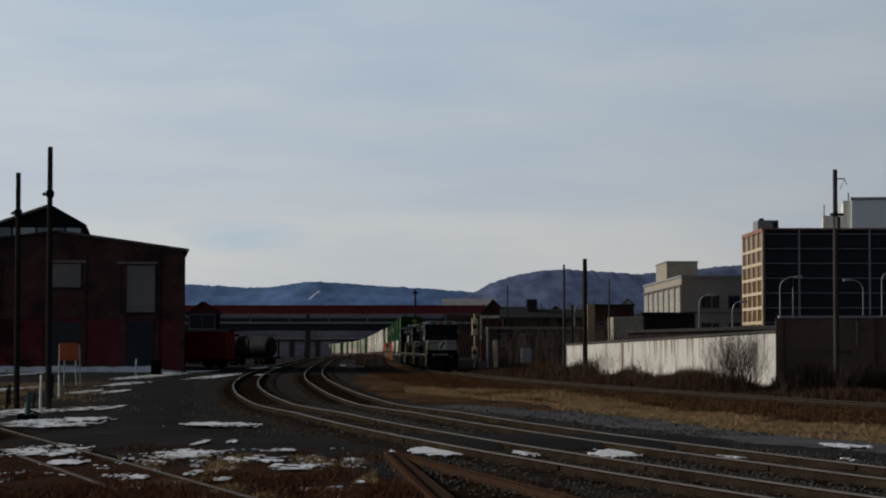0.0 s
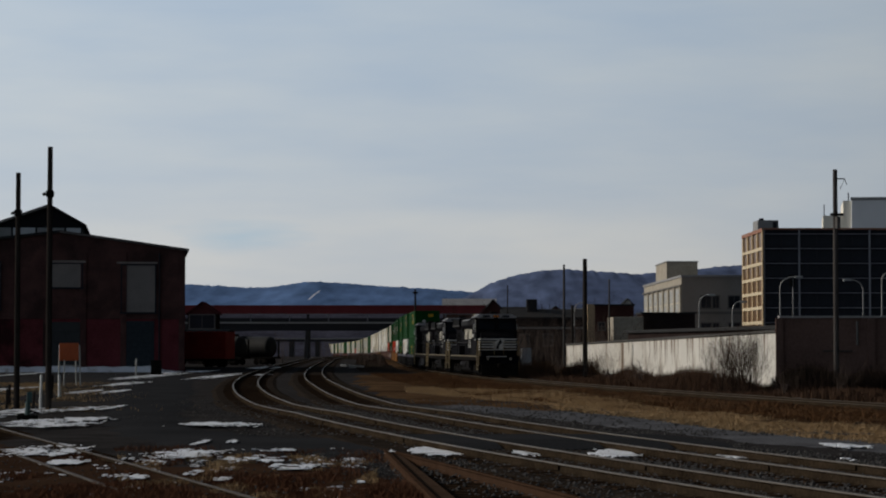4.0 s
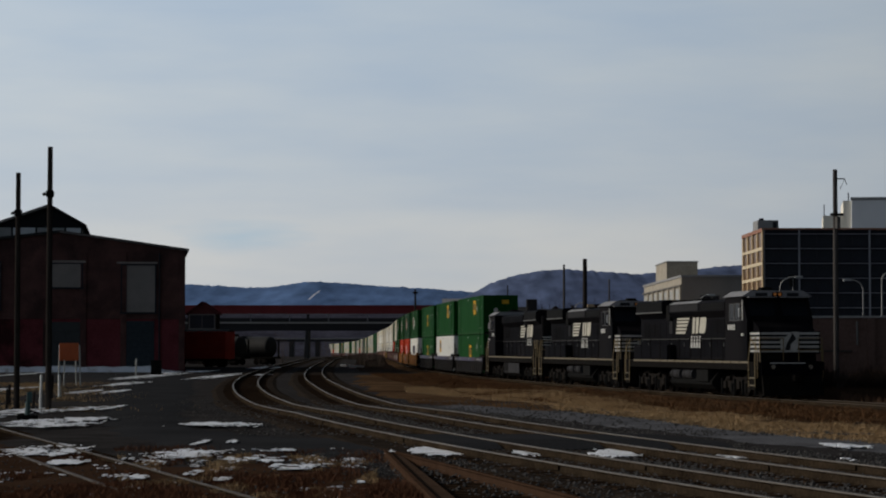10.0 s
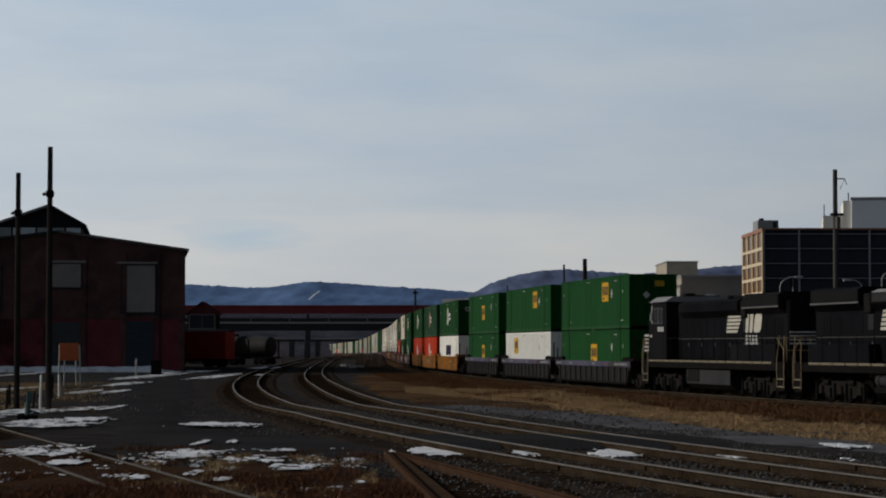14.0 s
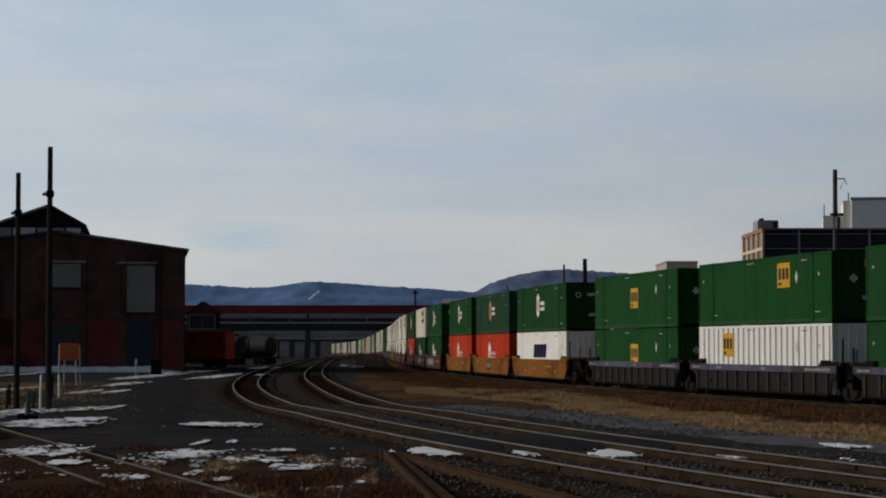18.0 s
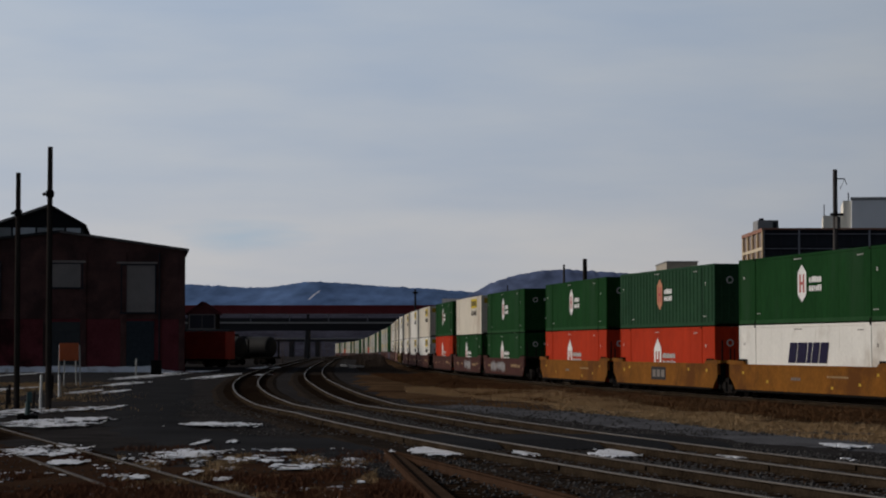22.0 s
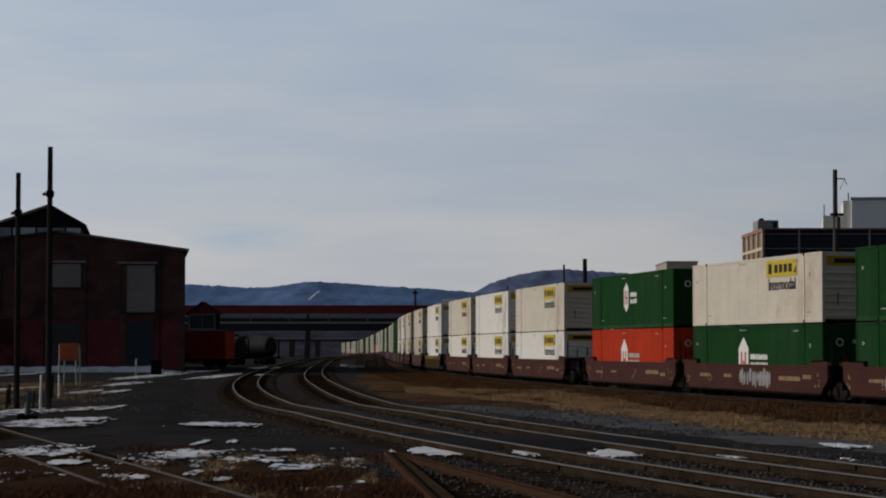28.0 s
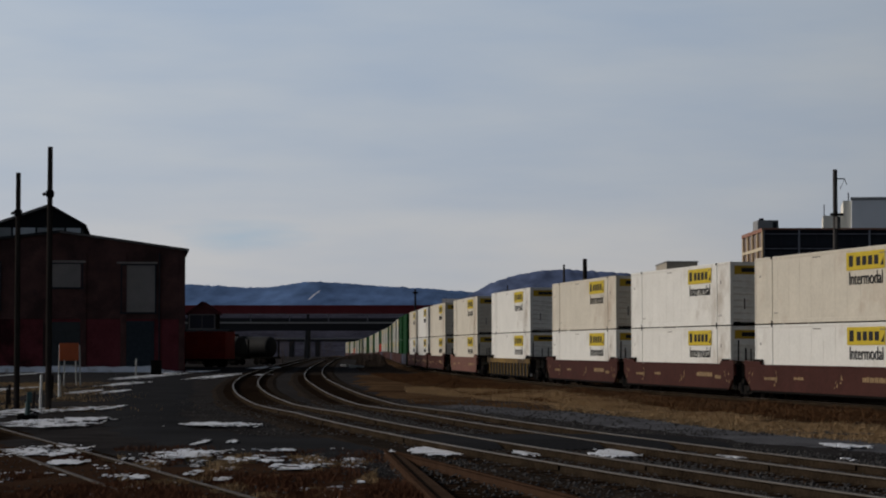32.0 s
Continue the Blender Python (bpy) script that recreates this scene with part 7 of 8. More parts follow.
def marks_bars(seed, word_m, patch=None):
    def f(t, y):
        rnd = random.Random(seed)
        for x, w in ((-6.6, 1.5), (-3.3, 1.0), (3.6, 2.4), (6.3, 0.9)):
            z = rnd.uniform(0.75, 0.95)
            bars(t, y, x, x + w, z, z + rnd.uniform(0.16, 0.3), 1, word_m, rnd.randint(0, 99))
        for x in (-8.3, -5.2, 1.2, 7.9):
            bm = bmesh.new()
            for k in range(5):
                a, z = x + rnd.uniform(-0.35, 0.35), rnd.uniform(0.55, 1.1)
                prism(bm, [(a, z), (a + rnd.uniform(0.06, 0.2), z + rnd.uniform(-0.03, 0.05)), (a + rnd.uniform(0.03, 0.15), z + rnd.uniform(0.08, 0.2))], "y", y - 0.004, y - 0.001)
            tagged(part("paint_fleck", bm, M["well_letter"], t, "yellowish worn paint flecks"), kind="stuff")
        if patch:
            bm = bmesh.new()
            x = patch[0]
            while x < patch[1]:
                w = rnd.uniform(0.16, 0.4)
                zt = rnd.uniform(1.15, 1.36)
                prism(bm, [(x, rnd.uniform(0.5, 0.8)), (x + w * 0.8, rnd.uniform(0.45, 0.8)), (x + w, zt - 0.1), (x + w * 0.4, zt), (x - 0.06, zt - 0.25)], "y", y - 0.004, y - 0.001)
                x += w + rnd.uniform(0.03, 0.16)
            tagged(part("spray_paint", bm, M["graffiti"], t, "pale spray-painted scrawl"), kind="stuff")
    return f


def marks_chord(t, y):
    """Stencils and small plates along the top chord of a ribbed wagon."""
    for k, (x0, x1) in enumerate(((-8.5, -7.4), (-5.2, -4.5), (0.6, 1.1), (5.6, 8.3))):
        bars(t, y - 0.035, x0, x1, 1.24, 1.40, 1, M["chord_mark"], 30 + k)
    for x in (-2.6, 3.4):
        part("reflector", boxm(x, x + 0.2, y - 0.039, y - 0.036, 1.28, 1.36), M["orange"], t)
    for x in (-6.4, 2.9):
        part("plate", boxm(x, x + 0.3, y - 0.03, y - 0.024, 0.64, 0.84), M["rail"], t, "small rusty plate on the side")


def marks_ochre(t, y):
    """Worn stencils and reflectors on a smooth orange side."""
    bars(t, y, -1.6, -0.6, 0.82, 1.0, 1, M["grime"], 61)
    bars(t, y, 2.2, 4.4, 0.98, 1.1, 1, M["well_letter"], 62)
    for x, z in ((-7.3, 1.05), (-4.4, 0.7), (2.6, 0.55), (5.3, 0.72), (7.0, 1.12)):
        part("reflector", boxm(x, x + 0.22, y - 0.004, y - 0.001, z, z + 0.11), M["yellow_dull"], t)


def marks_orange(t, y):
    p = part("owner_plate", boxm(-1.75, 0.75, y - 0.004, y - 0.001, 0.62, 1.26), M["ink"], t, "black owner's plate with pale mark")
    bm = bmesh.new()
    for k in range(3):
        x = -1.5 + k * 0.75
        box(bm, x, x + 0.55, y - 0.008, y - 0.005, 0.76, 1.12)
    part("plate_mark", bm, M["grime"], p)
    for x, z in ((-6.9, 1.0), (-5.9, 1.12), (4.4, 1.12), (7.2, 1.1)):
        part("reflector", boxm(x, x + 0.26, y - 0.004, y - 0.001, z, z + 0.13), M["yellow_dull"], t)


def locomotive(label, logo, nose_sign=True):
    """A six-axle road engine, cab at +x, on the rail."""
    t = empty("locomotive", label, "locomotive", "road engines")
    B = M["black"]
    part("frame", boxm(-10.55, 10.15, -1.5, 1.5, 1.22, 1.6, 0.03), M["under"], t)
    stripe = mesh_of(boxm(-0.54, 0.54, -0.01, 0.01, 1.52, 1.61, 0.004), M["sill"], "sill_stripe")
    for sy in (-1, 1):
        for i in range(15):
            put("sill_stripe", stripe, t, pose(-8.35 + i * 1.19, sy * 1.512, 0))
    # long hood with doors
    hood = part("long_hood", boxm(-9.5, 5.8, -0.95, 0.95, 1.6, 4.22, 0.08), B, t)
    dm = mesh_of(boxm(-0.46, 0.46, -0.012, 0.012, 1.78, 3.5, 0.01), B, "hood_door")
    for sy in (-1, 1):
        for i in range(13):
            put("hood_door", dm, hood, pose(-8.4 + i * 1.0, sy * 0.955, 0))
    # radiator wings at the rear, flared, and the dynamic brake blister
    bm = bmesh.new()
    prism(bm, [(-0.95, 3.65), (-1.28, 3.95), (-1.28, 4.48), (-1.1, 4.58), (1.1, 4.58), (1.28, 4.48), (1.28, 3.95), (0.95, 3.65)], "x", -9.2, -4.6)
    part("radiator", bm, B, t)
    gr = mesh_of(boxm(-2.2, 2.2, -0.01, 0.01, 4.05, 4.48), M["grille"], "radiator_grille")
    for sy in (-1, 1):
        put("radiator_grille", gr, t, pose(-6.9, sy * 1.285, 0))
    bm = bmesh.new()
    prism(bm, [(-0.95, 3.6), (-1.22, 3.9), (-1.22, 4.3), (-1.0, 4.42), (1.0, 4.42), (1.22, 4.3), (1.22, 3.9), (0.95, 3.6)], "x", -3.8, 4.8)
    part("brake_housing", bm, B, t)
    part("brake_grille", boxm(-3.5, 0.9, -1.235, -1.223, 3.96, 4.27), M["pale_grille"], t, "pale grey louvred panel")
    # pale strip paints the sky's reflection on the sloped upper edge
    part("panel_edge", prism(bmesh.new(), [(-1.225, 4.305), (-1.0, 4.425), (-1.0, 4.44), (-1.235, 4.32)], "x", -3.5, 0.9), M["cab_roof"], t, "sky sheen painted along the panel's upper edge")
    part("intake_grille", boxm(1.3, 4.5, -1.235, -1.223, 3.96, 4.27), M["grille"], t, "black intake grille")
    # louvres and latches along the hood, and the line of its hand rail
    slat = mesh_of(boxm(-0.03, 0.03, -0.02, 0.02, 0, 0.62, 0.008), M["steel_dull"], "louvre")
    latch = mesh_of(boxm(-0.03, 0.03, -0.02, 0.02, -0.09, 0.09, 0.006), M["roof_grey"], "latch")
    for sy in (-1, 1):
        for i in range(6):
            put("louvre", slat, hood, pose(2.7 + i * 0.33, sy * 0.965, 2.9))
        for i in range(9):
            put("louvre", slat, hood, pose(-8.6 + i * 0.3, sy * 0.965, 2.75))
        for i in range(0, 13, 2):
            put("latch", latch, hood, pose(-8.02 + i * 1.0, sy * 0.965, 2.35))
        part("grab_line", tube(bmesh.new(), (-9.2, sy * 0.99, 2.62), (5.5, sy * 0.99, 2.62), 0.016, n=5), M["roof_grey"], hood, "thin grey hand rail")
        part("vent_panel", boxm(-4.4, -3.9, min(sy * 0.955, sy * 0.985), max(sy * 0.955, sy * 0.985), 2.9, 3.5, 0.01), M["pale_grille"], hood)
        # grey strip stands in for light along the radiator's lower edge
        part("radiator_lip", boxm(-9.2, -4.6, min(sy * 1.26, sy * 1.31), max(sy * 1.26, sy * 1.31), 3.92, 4.0, 0.01), M["roof_grey"], t, "grey strip for the lit lower edge of the radiator")
        part("blower_box", boxm(-4.5, -3.9, min(sy * 0.95, sy * 1.12), max(sy * 0.95, sy * 1.12), 3.55, 4.3, 0.03), M["steel_dull"], t)
    part("antenna_plate", boxm(6.0, 6.5, -0.5, 0.5, 4.72, 4.8, 0.02), M["steel_dull"], t)
    part("exhaust_hood", boxm(-2.3, -1.1, -0.45, 0.45, 4.2, 4.58, 0.05), M["under"], t)
    part("roof_walk", boxm(-4.0, 0.8, -0.5, 0.5, 4.2, 4.32, 0.02), M["steel_dull"], t)
    for x in (-3.2, 0.1):
        part("fan_ring", tube(bmesh.new(), (x, 0, 4.3), (x, 0, 4.45), 0.62, n=16), M["under"], t)
    # cab
    bm = bmesh.new()
    prism(bm, [(5.8, 1.6), (5.8, 4.35), (5.95, 4.5), (8.0, 4.5), (8.2, 4.4), (8.75, 3.45), (8.75, 1.6)], "y", -1.52, 1.52)
    cab = part("cab", bm, B, t)
    bm = bmesh.new()
    prism(bm, [(-1.62, 4.46), (-1.2, 4.72), (1.2, 4.72), (1.62, 4.46)], "x", 5.7, 8.4)
    part("cab_roof", bm, M["cab_roof"], t, "pale grey cab roof")
    part("horn", boxm(6.6, 7.1, -0.25, 0.25, 4.72, 4.9, 0.04), M["under"], t)
    pane = mesh_of(boxm(-0.3, 0.3, -0.008, 0.008, 0, 0.72, 0.0), M["cab_glass"], "side_window")
    trim = bmesh.new()
    for a in (-0.34, 0.30):
        box(trim, a, a + 0.04, -0.014, 0.014, -0.03, 0.75)
    for z in (-0.03, 0.72):
        box(trim, -0.30, 0.30, -0.014, 0.014, z, z + 0.03)
    trim = mesh_of(trim, M["roof_grey"], "window_trim")
    for sy in (-1, 1):
        for x in (6.75, 7.5):
            w = put("side_window", pane, cab, pose(x, sy * 1.525, 3.42))
            put("window_trim", trim, w)
        bm = bmesh.new()
        for k in range(4):
            box(bm, 6.22 + k * 0.26, 6.4 + k * 0.26, sy * 1.54 - 0.004, sy * 1.54 + 0.004, 3.0, 3.23)
        tagged(part("number_bars", bm, M["white_dull"], cab, "pale number bars"), kind="stuff")
        part("mirror", boxm(8.0, 8.1, sy * 1.62 - 0.04, sy * 1.62 + 0.04, 3.55, 3.95, 0.01), M["steel_grey"], cab)
        part("cab_step", boxm(8.1, 8.4, sy * 1.55 - 0.02, sy * 1.55 + 0.02, 2.72, 2.84), M["white_dull"], cab)
    shield = mesh_of(boxm(-0.01, 0.01, -0.58, 0.58, -0.38, 0.38), M["cab_glass"], "windscreen")
    for y in (-0.75, 0.75):
        put("windscreen", shield, cab, pose(8.5, y, 3.92, 0, -30, 0))
    lamp = part("headlight", boxm(8.3, 8.44, -0.24, 0.24, 4.46, 4.64, 0.03), M["under"], cab, "twin headlight housing")
    for y in (-0.11, 0.11):
        part("lens", tube(bmesh.new(), (8.43, y, 4.55), (8.46, y, 4.55), 0.075, n=10), M["lamp_glass"], lamp, "small glowing amber lens")
    for sy in (-1, 1):
        part("number_board", boxm(8.3, 8.43, min(sy * 0.45, sy * 1.0), max(sy * 0.45, sy * 1.0), 4.47, 4.62, 0.02), M["ink"], cab, "dark number board")
        part("sun_visor", boxm(8.35, 8.75, min(sy * 0.1, sy * 1.4), max(sy * 0.1, sy * 1.4), 4.40, 4.44, 0.01), M["cab_roof"], cab, "pale visor over the windscreen")
        part("window_post", boxm(8.12, 8.22, min(sy * 1.525, sy * 1.545), max(sy * 1.525, sy * 1.545), 3.4, 4.3, 0.008), M["white_dull"], cab, "pale edge of the cab corner")
    part("nose_door", boxm(9.79, 9.82, -0.95, -0.35, 1.7, 1.95), M["steel_dull"], t)
    # short nose
    bm = bmesh.new()
    prism(bm, [(8.75, 1.6), (8.75, 3.4), (9.45, 3.1), (9.75, 2.85), (9.8, 1.6)], "y", -1.25, 1.25)
    nose = part("nose", bm, B, t)
    bar = mesh_of(boxm(-0.008, 0.008, -1.32, 1.32, -0.05, 0.05), M["white_dull"], "nose_stripe")
    for i in range(5):
        put("nose_stripe", bar, nose, pose(9.98, 0, 2.06 + i * 0.19))
    part("nose_plate", boxm(9.83, 9.97, -1.38, 1.38, 1.95, 2.92, 0.02), B, nose)
    if nose_sign:
        bm = bmesh.new()
        prism(bm, [(-0.42, 2.02), (0.25, 2.02), (0.4, 2.3), (0.42, 2.88), (0.1, 2.9), (-0.1, 2.75), (-0.45, 2.55)], "x", 9.99, 10.0)
        e = part("nose_emblem", bm, M["white_dull"], nose, "white shield with a dark shape")
        bm = bmesh.new()
        prism(bm, [(-0.25, 2.1), (0.0, 2.1), (0.02, 2.35), (0.28, 2.6), (0.1, 2.84), (-0.02, 2.6), (-0.12, 2.45)], "x", 10.004, 10.008)
        part("emblem_core", bm, M["ink"], e)
    side_bar = mesh_of(boxm(-0.6, 0.6, -0.008, 0.008, -0.045, 0.045), M["white_dull"], "side_stripe")
    for sy in (-1, 1):
        part("nose_wing", boxm(8.75, 9.98, sy * 1.34 - 0.03, sy * 1.34 + 0.03, 1.95, 2.92, 0.01), B, nose)
        for i in range(5):
            put("side_stripe", side_bar, nose, pose(9.36, sy * 1.38, 2.06 + i * 0.19))
        part("marker", boxm(8.5, 8.72, sy * 1.36 - 0.02, sy * 1.36 + 0.02, 2.0, 2.35), M["white_dull"], nose)
        part("ditch_light", tube(bmesh.new(), (10.1, sy * 0.85, 1.38), (10.22, sy * 0.85, 1.38), 0.1, n=12), M["lens_dim"], t, "round ditch light")
    part("end_sill", boxm(10.15, 10.22, -1.4, 1.4, 1.0, 1.62, 0.02), B, t)
    part("end_stripe", boxm(10.22, 10.23, -1.0, 0.6, 1.52, 1.57), M["white_dull"], t)
    part("plough", prism(bmesh.new(), [(10.2, 1.0), (10.45, 0.15), (10.25, 0.15), (10.1, 1.0)], "y", -1.35, 1.35), M["under"], t)
    part("end_sill", boxm(-10.62, -10.55, -1.4, 1.4, 1.0, 1.62, 0.02), B, t)
    for x in (-10.6, 10.5):
        part("coupler", boxm(x - 0.42, x + 0.42, -0.16, 0.16, 0.75, 1.05, 0.04), M["under"], t)
    # rear end with pale stripes and steps
    for i in range(4):
        part("rear_stripe", boxm(-9.53, -9.51, -0.9, 0.9, 2.35 + i * 0.16, 2.42 + i * 0.16), M["white_dull"], t)
    for x in (-10.05, 9.35):
        for sy in (-1, 1):
            part("steps", boxm(x - 0.38, x + 0.38, sy * 1.3 - 0.2, sy * 1.3 + 0.2, 0.38, 1.22, 0.02), M["under"], t)
            for k in range(2):
                part("step_tread", boxm(x - 0.36, x + 0.36, sy * 1.5 - 0.03, sy * 1.5 + 0.03, 0.55 + k * 0.32, 0.6 + k * 0.32), M["sill"], t)
            for dx in (-0.42, 0.42):
                bm = bmesh.new()
                tube(bm, (x + dx, sy * 1.53, 0.5), (x + dx, sy * 1.53, 1.7), 0.022, n=6)
                tube(bm, (x + dx, sy * 1.53, 1.7), (x + dx * 0.7, sy * 1.45, 2.7), 0.022, n=6)
                part("grab_rail", bm, M["handrail"], t, "pale yellow grab rail")
    # railings across both end platforms
    for x, d in ((-10.5, -1), (10.1, 1)):
        for y0, y1 in ((-1.42, -0.35), (0.35, 1.42)):
            bm = bmesh.new()
            for z in (2.1, 2.62):
                tube(bm, (x, y0, z), (x, y1, z), 0.022, n=6)
            for y in (y0, y1):
                tube(bm, (x, y, 1.6), (x, y, 2.62), 0.022, n=6)
            part("end_rail", bm, M["handrail"], t, "dull yellow end railing")
        for sy in (-1, 1):
            bm = bmesh.new()
            tube(bm, (x - d * 0.9, sy * 1.5, 2.62), (x - d * 0.1, sy * 1.5, 2.1), 0.022, n=6)
            tube(bm, (x - d * 0.1, sy * 1.5, 2.1), (x - d * 0.1, sy * 1.5, 0.9), 0.022, n=6)
            part("step_rail", bm, M["handrail"], t, "dull yellow bent step rail")
        part("air_hose", tube(bmesh.new(), (x + d * 0.15, 0.4, 1.0), (x + d * 0.3, 0.55, 0.35), 0.035, n=6), M["under"], t)
    # side handrails
    stan = mesh_of(tube(bmesh.new(), (0, 0, 1.6), (0, 0, 2.65), 0.018, n=5), M["under"], "stanchion")
    for sy in (-1, 1):
        part("handrail", tube(bmesh.new(), (-9.5, sy * 1.46, 2.66), (5.7, sy * 1.46, 2.66), 0.02, n=6), M["under"], t)
        for i in range(10):
            put("stanchion", stan, t, pose(-9.3 + i * 1.62, sy * 1.46, 0))
        # equipment cabinets and air tanks
        part("locker", boxm(-9.2, -3.4, sy * 1.2 - 0.22, sy * 1.2 + 0.22, 1.6, 2.35, 0.03), B, t)
        if sy < 0:
            for x in (-2.9, -1.0):
                tank = part("air_tank", tube(bmesh.new(), (x, sy * 1.18, 0.95), (x + 1.4, sy * 1.18, 0.95), 0.24, n=14), M["tank_grey"], t, "dusty grey air reservoir")
                for k in (0.3, 1.1):
                    part("strap", tube(bmesh.new(), (x + k, sy * 1.18, 0.95), (x + k + 0.06, sy * 1.18, 0.95), 0.255, n=14), M["under"], tank)
        else:
            part("tank_skirt", boxm(-3.15, 3.15, 1.31, 1.36, 0.5, 1.2, 0.03), M["tank_grey"], t, "grey side plate of the tank")
        part("battery_box", boxm(1.2, 2.9, sy * 1.15 - 0.25, sy * 1.15 + 0.25, 0.62, 1.2, 0.03), M["steel_dull"], t)
        logo_marks(t, sy, logo)
    tank = bmesh.new()
    prism(tank, [(-0.85, 1.22), (-1.3, 0.66), (-1.3, 0.5), (-1.05, 0.28), (1.05, 0.28), (1.3, 0.5), (1.3, 0.66), (0.85, 1.22)], "x", -3.2, 3.2)
    part("fuel_tank", tank, M["tank"], t)
    for x in (-6.6, 6.6):
        bogie(t, x, (-1.85, 0.0, 1.85), 0.51)
    return t


def logo_marks(t, sy, x0):
    """White bars with slanted ends, a slanted shape and a rounded block, over a pale number block; read alike on both sides."""
    y = sy * 0.985
    lo, hi = min(y, y + sy * 0.004), max(y, y + sy * 0.004)

    def at(pts):
        return [(x0 + (p if sy < 0 else 4.8 - p), z) for p, z in pts]
    bm = bmesh.new()
    for i in range(5):
        z = 2.88 + i * 0.17
        prism(bm, at([(0.06 * i, z), (1.5 + 0.16 * i, z), (1.58 + 0.16 * i, z + 0.115), (0.04 + 0.06 * i, z + 0.115)]), "y", lo, hi)
    part("emblem_bars", bm, M["logo"], t, "white horizontal bars with slanted ends")
    bm = bmesh.new()
    prism(bm, at([(2.60, 2.88), (2.95, 2.88), (3.12, 3.70), (2.74, 3.70)]), "y", lo, hi)
    prism(bm, at([(3.12, 2.88), (3.50, 2.88), (3.68, 3.70), (3.26, 3.70)]), "y", lo, hi)
    prism(bm, at([(3.66, 2.98), (3.78, 2.88), (4.42, 2.88), (4.62, 3.02), (4.78, 3.54), (4.66, 3.70), (4.02, 3.70), (3.86, 3.56)]), "y", lo, hi)
    part("emblem_shapes", bm, M["logo"], t, "white slanted shapes")
    bm = bmesh.new()
    for r in range(2):
        for k in range(4):
            a = x0 + (2.35 if sy < 0 else 0.6) + k * 0.42
            box(bm, a + (r % 2) * 0.06, a + 0.30, lo, hi, 2.20 + r * 0.30, 2.46 + r * 0.30)
    tagged(part("number_bars", bm, M["white_dull"], t, "pale number block"), kind="stuff")


def rake():
    """The engines, then the loaded well units, front to rear."""
    engines = [
        locomotive("lead black freight engine with pale nose stripes", -3.3),
        None,
        None,
    ]
    engines[1] = copy_thing(engines[0], pose(0, 0, 0))
    tagged(engines[1], "second black freight engine coupled behind the leader")
    engines[2] = locomotive("third black freight engine facing backwards", -6.4, nose_sign=True)
    for k, e in enumerate(engines):
        MOVERS.append((e, -73.5 + 21.95 * k, 6.6, k == 2, 0.0))

    G, O, Wt, Cr, Rb = M["green"], M["orange"], M["cwhite"], M["cream"], M["rib_white"]
    hub_w = marks_lozenge(M["white"], M["brick_red"], M["white"])
    kinds = {
        "g1": container("green steel container with a yellow name panel", G, "flat", "diamond", marks_parcel(2.85, 2.02)),
        "g2": container("green steel container with a yellow panel amidships", G, "flat", "diamond", marks_parcel(0.2, 1.55)),
        "gh": container("green steel container with a white six-sided emblem", M["green_deep"], "flat", "ring", hub_w),
        "gc": container("corrugated green container with an orange emblem", M["green_grey"], "wide", "ring", marks_lozenge(M["orange_dull"], M["brick_red"], M["white"])),
        "gl": container("green steel container with a white house-shaped emblem", M["green_deep"], "flat", "ring", marks_lozenge(M["white"], M["brick_red"], M["white"], low=True)),
        "oh": container("orange steel container with a white house-shaped emblem", O, "flat", "ring", marks_lozenge(M["white"], O, M["white_dull"], low=True)),
        "ws": container("white container with a dark slanted name mark", Wt, "flat", "plain", marks_truckline),
        "wr": container("white ribbed container with a small yellow panel", Rb, "narrow", "plain", marks_parcel(-4.1, 2.0)),
        "wj": container("white container with a wide yellow name panel", Wt, "flat", "ribbed", marks_haulier),
        "cj": container("yellowed white container with a wide yellow name panel", Cr, "flat", "ribbed", marks_haulier),
    }
    wells = {
        "grey": well_car("grey well wagon with ribbed sides and a blue-grey chord", M["well_grey"], "ribbed", marks_chord),
        "orange": well_car("rusty orange well wagon with smooth sides", M["well_orange"], "orange", marks_ochre),
        "orange_plate": well_car("rusty orange well wagon with a black owner's plate", M["well_orange"], "orange", marks_orange),
        "brown": well_car("red-brown well wagon with faded lettering bars", M["well_brown"], "brown", marks_bars(4, M["well_letter"])),
        "scrawl": well_car("red-brown well wagon with pale spray paint", M["well_brown"], "brown", marks_bars(9, M["well_letter"], (-5.2, 1.0))),
        "scribble": well_car("red-brown well wagon with a grey scribble", M["well_brown"], "brown", marks_bars(11, M["well_letter"], (-1.2, 2.6))),
        "yellow": well_car("dull yellow well wagon with ribbed sides", M["well_yellow"], "ribbed"),
        "red": well_car("faded red well wagon with smooth sides", M["well_red"], "brown", marks_bars(14, M["well_letter"])),
    }
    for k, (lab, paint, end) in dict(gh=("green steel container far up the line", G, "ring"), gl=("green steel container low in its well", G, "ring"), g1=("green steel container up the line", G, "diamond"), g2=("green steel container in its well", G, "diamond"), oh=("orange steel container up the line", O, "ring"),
                                    wj=("white container up the line, shade in its colour", M["far_shaded_white"], "ribbed"), cj=("yellowed container up the line, shade in its colour", M["far_shaded_cream"], "ribbed")).items():
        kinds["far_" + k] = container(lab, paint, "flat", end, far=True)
    wells["far_brown"] = well_car("red-brown well wagon up the line", M["well_brown"], "brown", far=True)
    wells["far_grey"] = well_car("grey well wagon up the line", M["well_grey"], "brown", far=True)
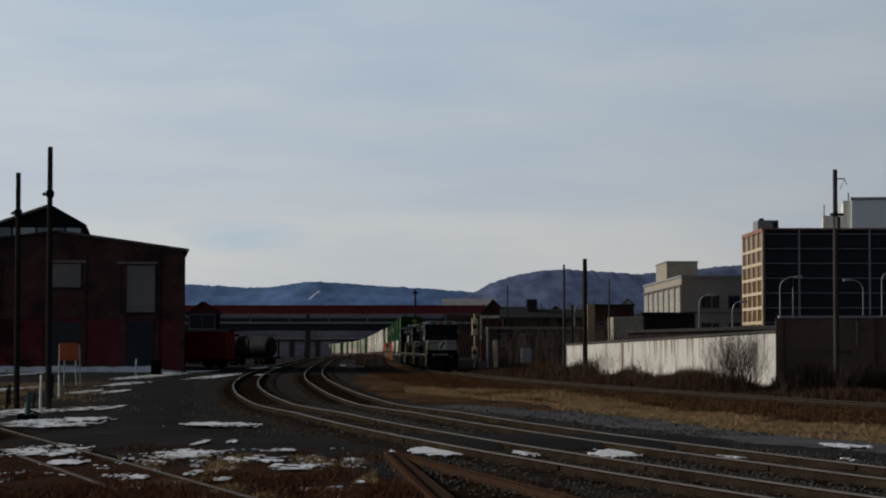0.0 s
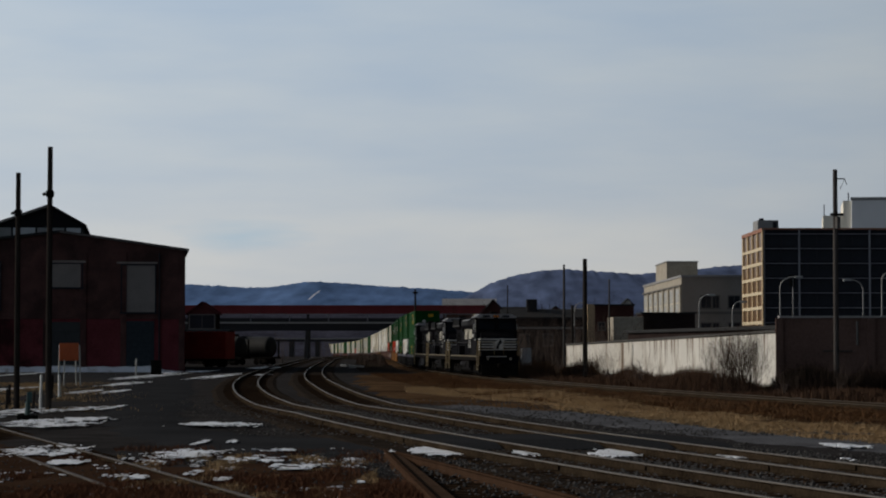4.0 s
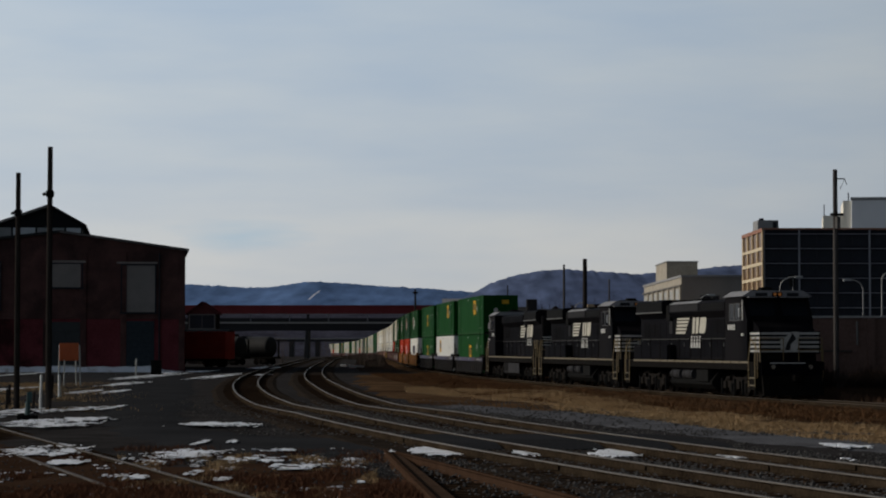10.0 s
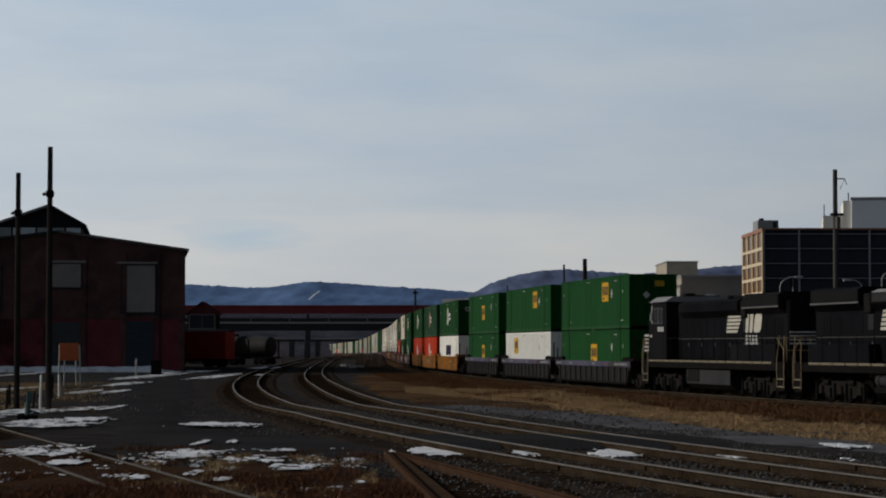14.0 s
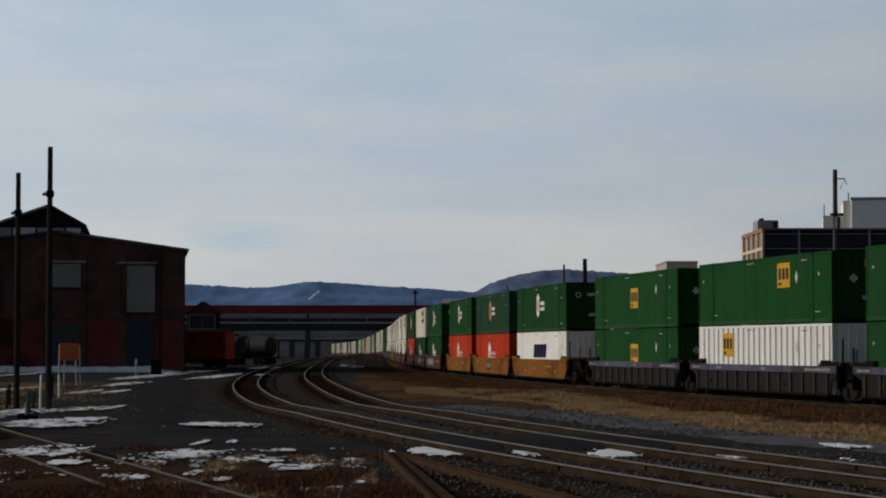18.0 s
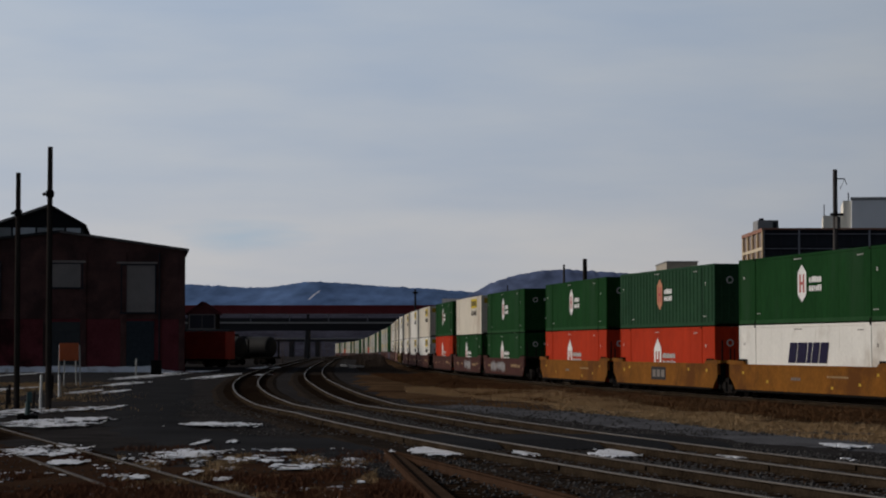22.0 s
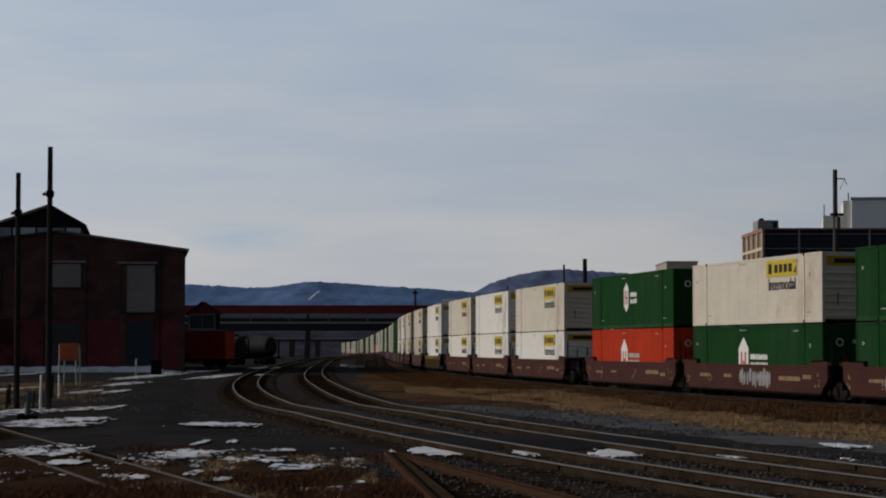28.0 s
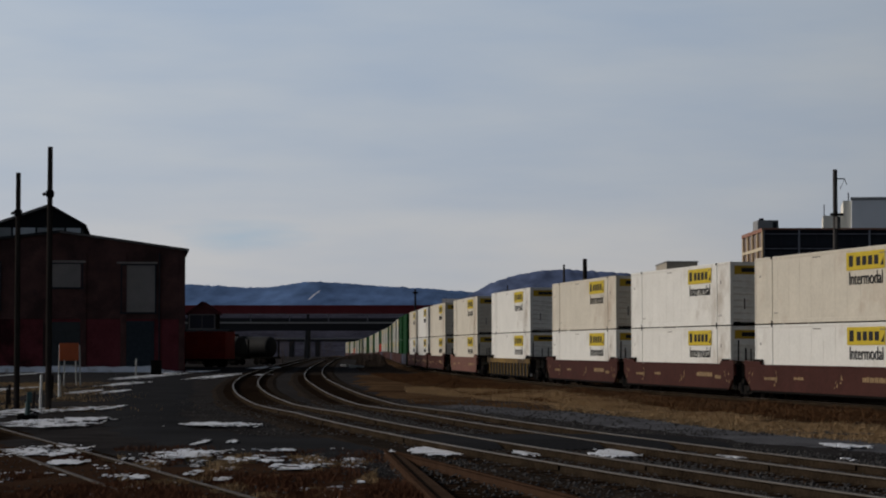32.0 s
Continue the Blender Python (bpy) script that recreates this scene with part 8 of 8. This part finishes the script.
    # rear end of each stack behind the rear end of the first, load (upper, lower), wagon
    plan = [
        (0.0, "g1", "g2", "grey"), (19.41, "g1", "wr", "grey"), (38.95, "g2", "g2", "grey"),
        (62.54, "gh", "ws", "orange"), (82.03, "gc", "oh", "orange_plate"), (101.21, "gh", "oh", "orange"),
        (124.68, "gh", "gl", "scrawl"), (144.1, "cj", "gl", "scribble"), (163.37, "gh", "oh", "brown"),
        (186.84, "cj", "wj", "brown"), (206.17, "wj", "wj", "brown"), (225.44, "cj", "wj", "brown"),
        (248.87, "wj", "wj", "yellow"), (272.7, "cj", "cj", "red"), (296.3, "cj", "cj", "brown"),
        (315.6, "wj", "wj", "brown"), (334.9, "cj", "wj", "brown"),
    ]
    tail = ["gh gl", "gh gl", "wj wj", "wj wj", "wj cj", "gh gh", "cj wj", "g1 g2", "wj wj", "wj wj", "cj wj", "gh oh", "wj wj", "wj wj", "g2 g2", "cj cj", "wj wj"]
    u = plan[-1][0]
    i = 0
    while u < 1040:
        u += 23.6 if i % 3 == 0 else 19.4
        a, b = tail[i % len(tail)].split()
        plan.append((u, "far_" + a, "far_" + b, "far_brown" if i % 5 else "far_grey"))
        i += 1
    used = set()

    def take(table, key):
        if key in used:
            return copy_thing(table[key], pose(0, 0, 0))
        used.add(key)
        return table[key]
    for u, up, low, wagon in plan:
        c = u - 8.075
        MOVERS.append((take(wells, wagon), c, 9.35, False, 0.0))
        MOVERS.append((take_c(kinds, low, used), c, 9.35, False, 0.33))
        MOVERS.append((take_c(kinds, up, used), c, 9.35, False, 3.235))


def take_c(table, key, used):
    """The first container of a kind itself, later ones its copies."""
    if ("c", key) in used:
        return copy_thing(table[key], pose(0, 0, 0))
    used.add(("c", key))
    return table[key]


def rail_pose(u, half, back, lift):
    """Where a vehicle stands whose middle is u along the track and whose bogies are half away from it."""
    a, b = through_track(u - half), through_track(u + half)
    d = b - a if back else a - b
    m = (a + b) / 2
    return Matrix.Translation(m + Vector((0, 0, lift))) @ Euler((0, -math.atan2(d.z, math.hypot(d.x, d.y)), math.atan2(d.y, d.x))).to_matrix().to_4x4()


rake()


def motions():
    """The train rolls in from the distance and past the camera, gaining a little speed."""
    for e, c, half, back, lift in MOVERS:
        walk(e, [(t, rail_pose(train_u(t) + c, half, back, lift)) for t in range(0, 33)])


motions()
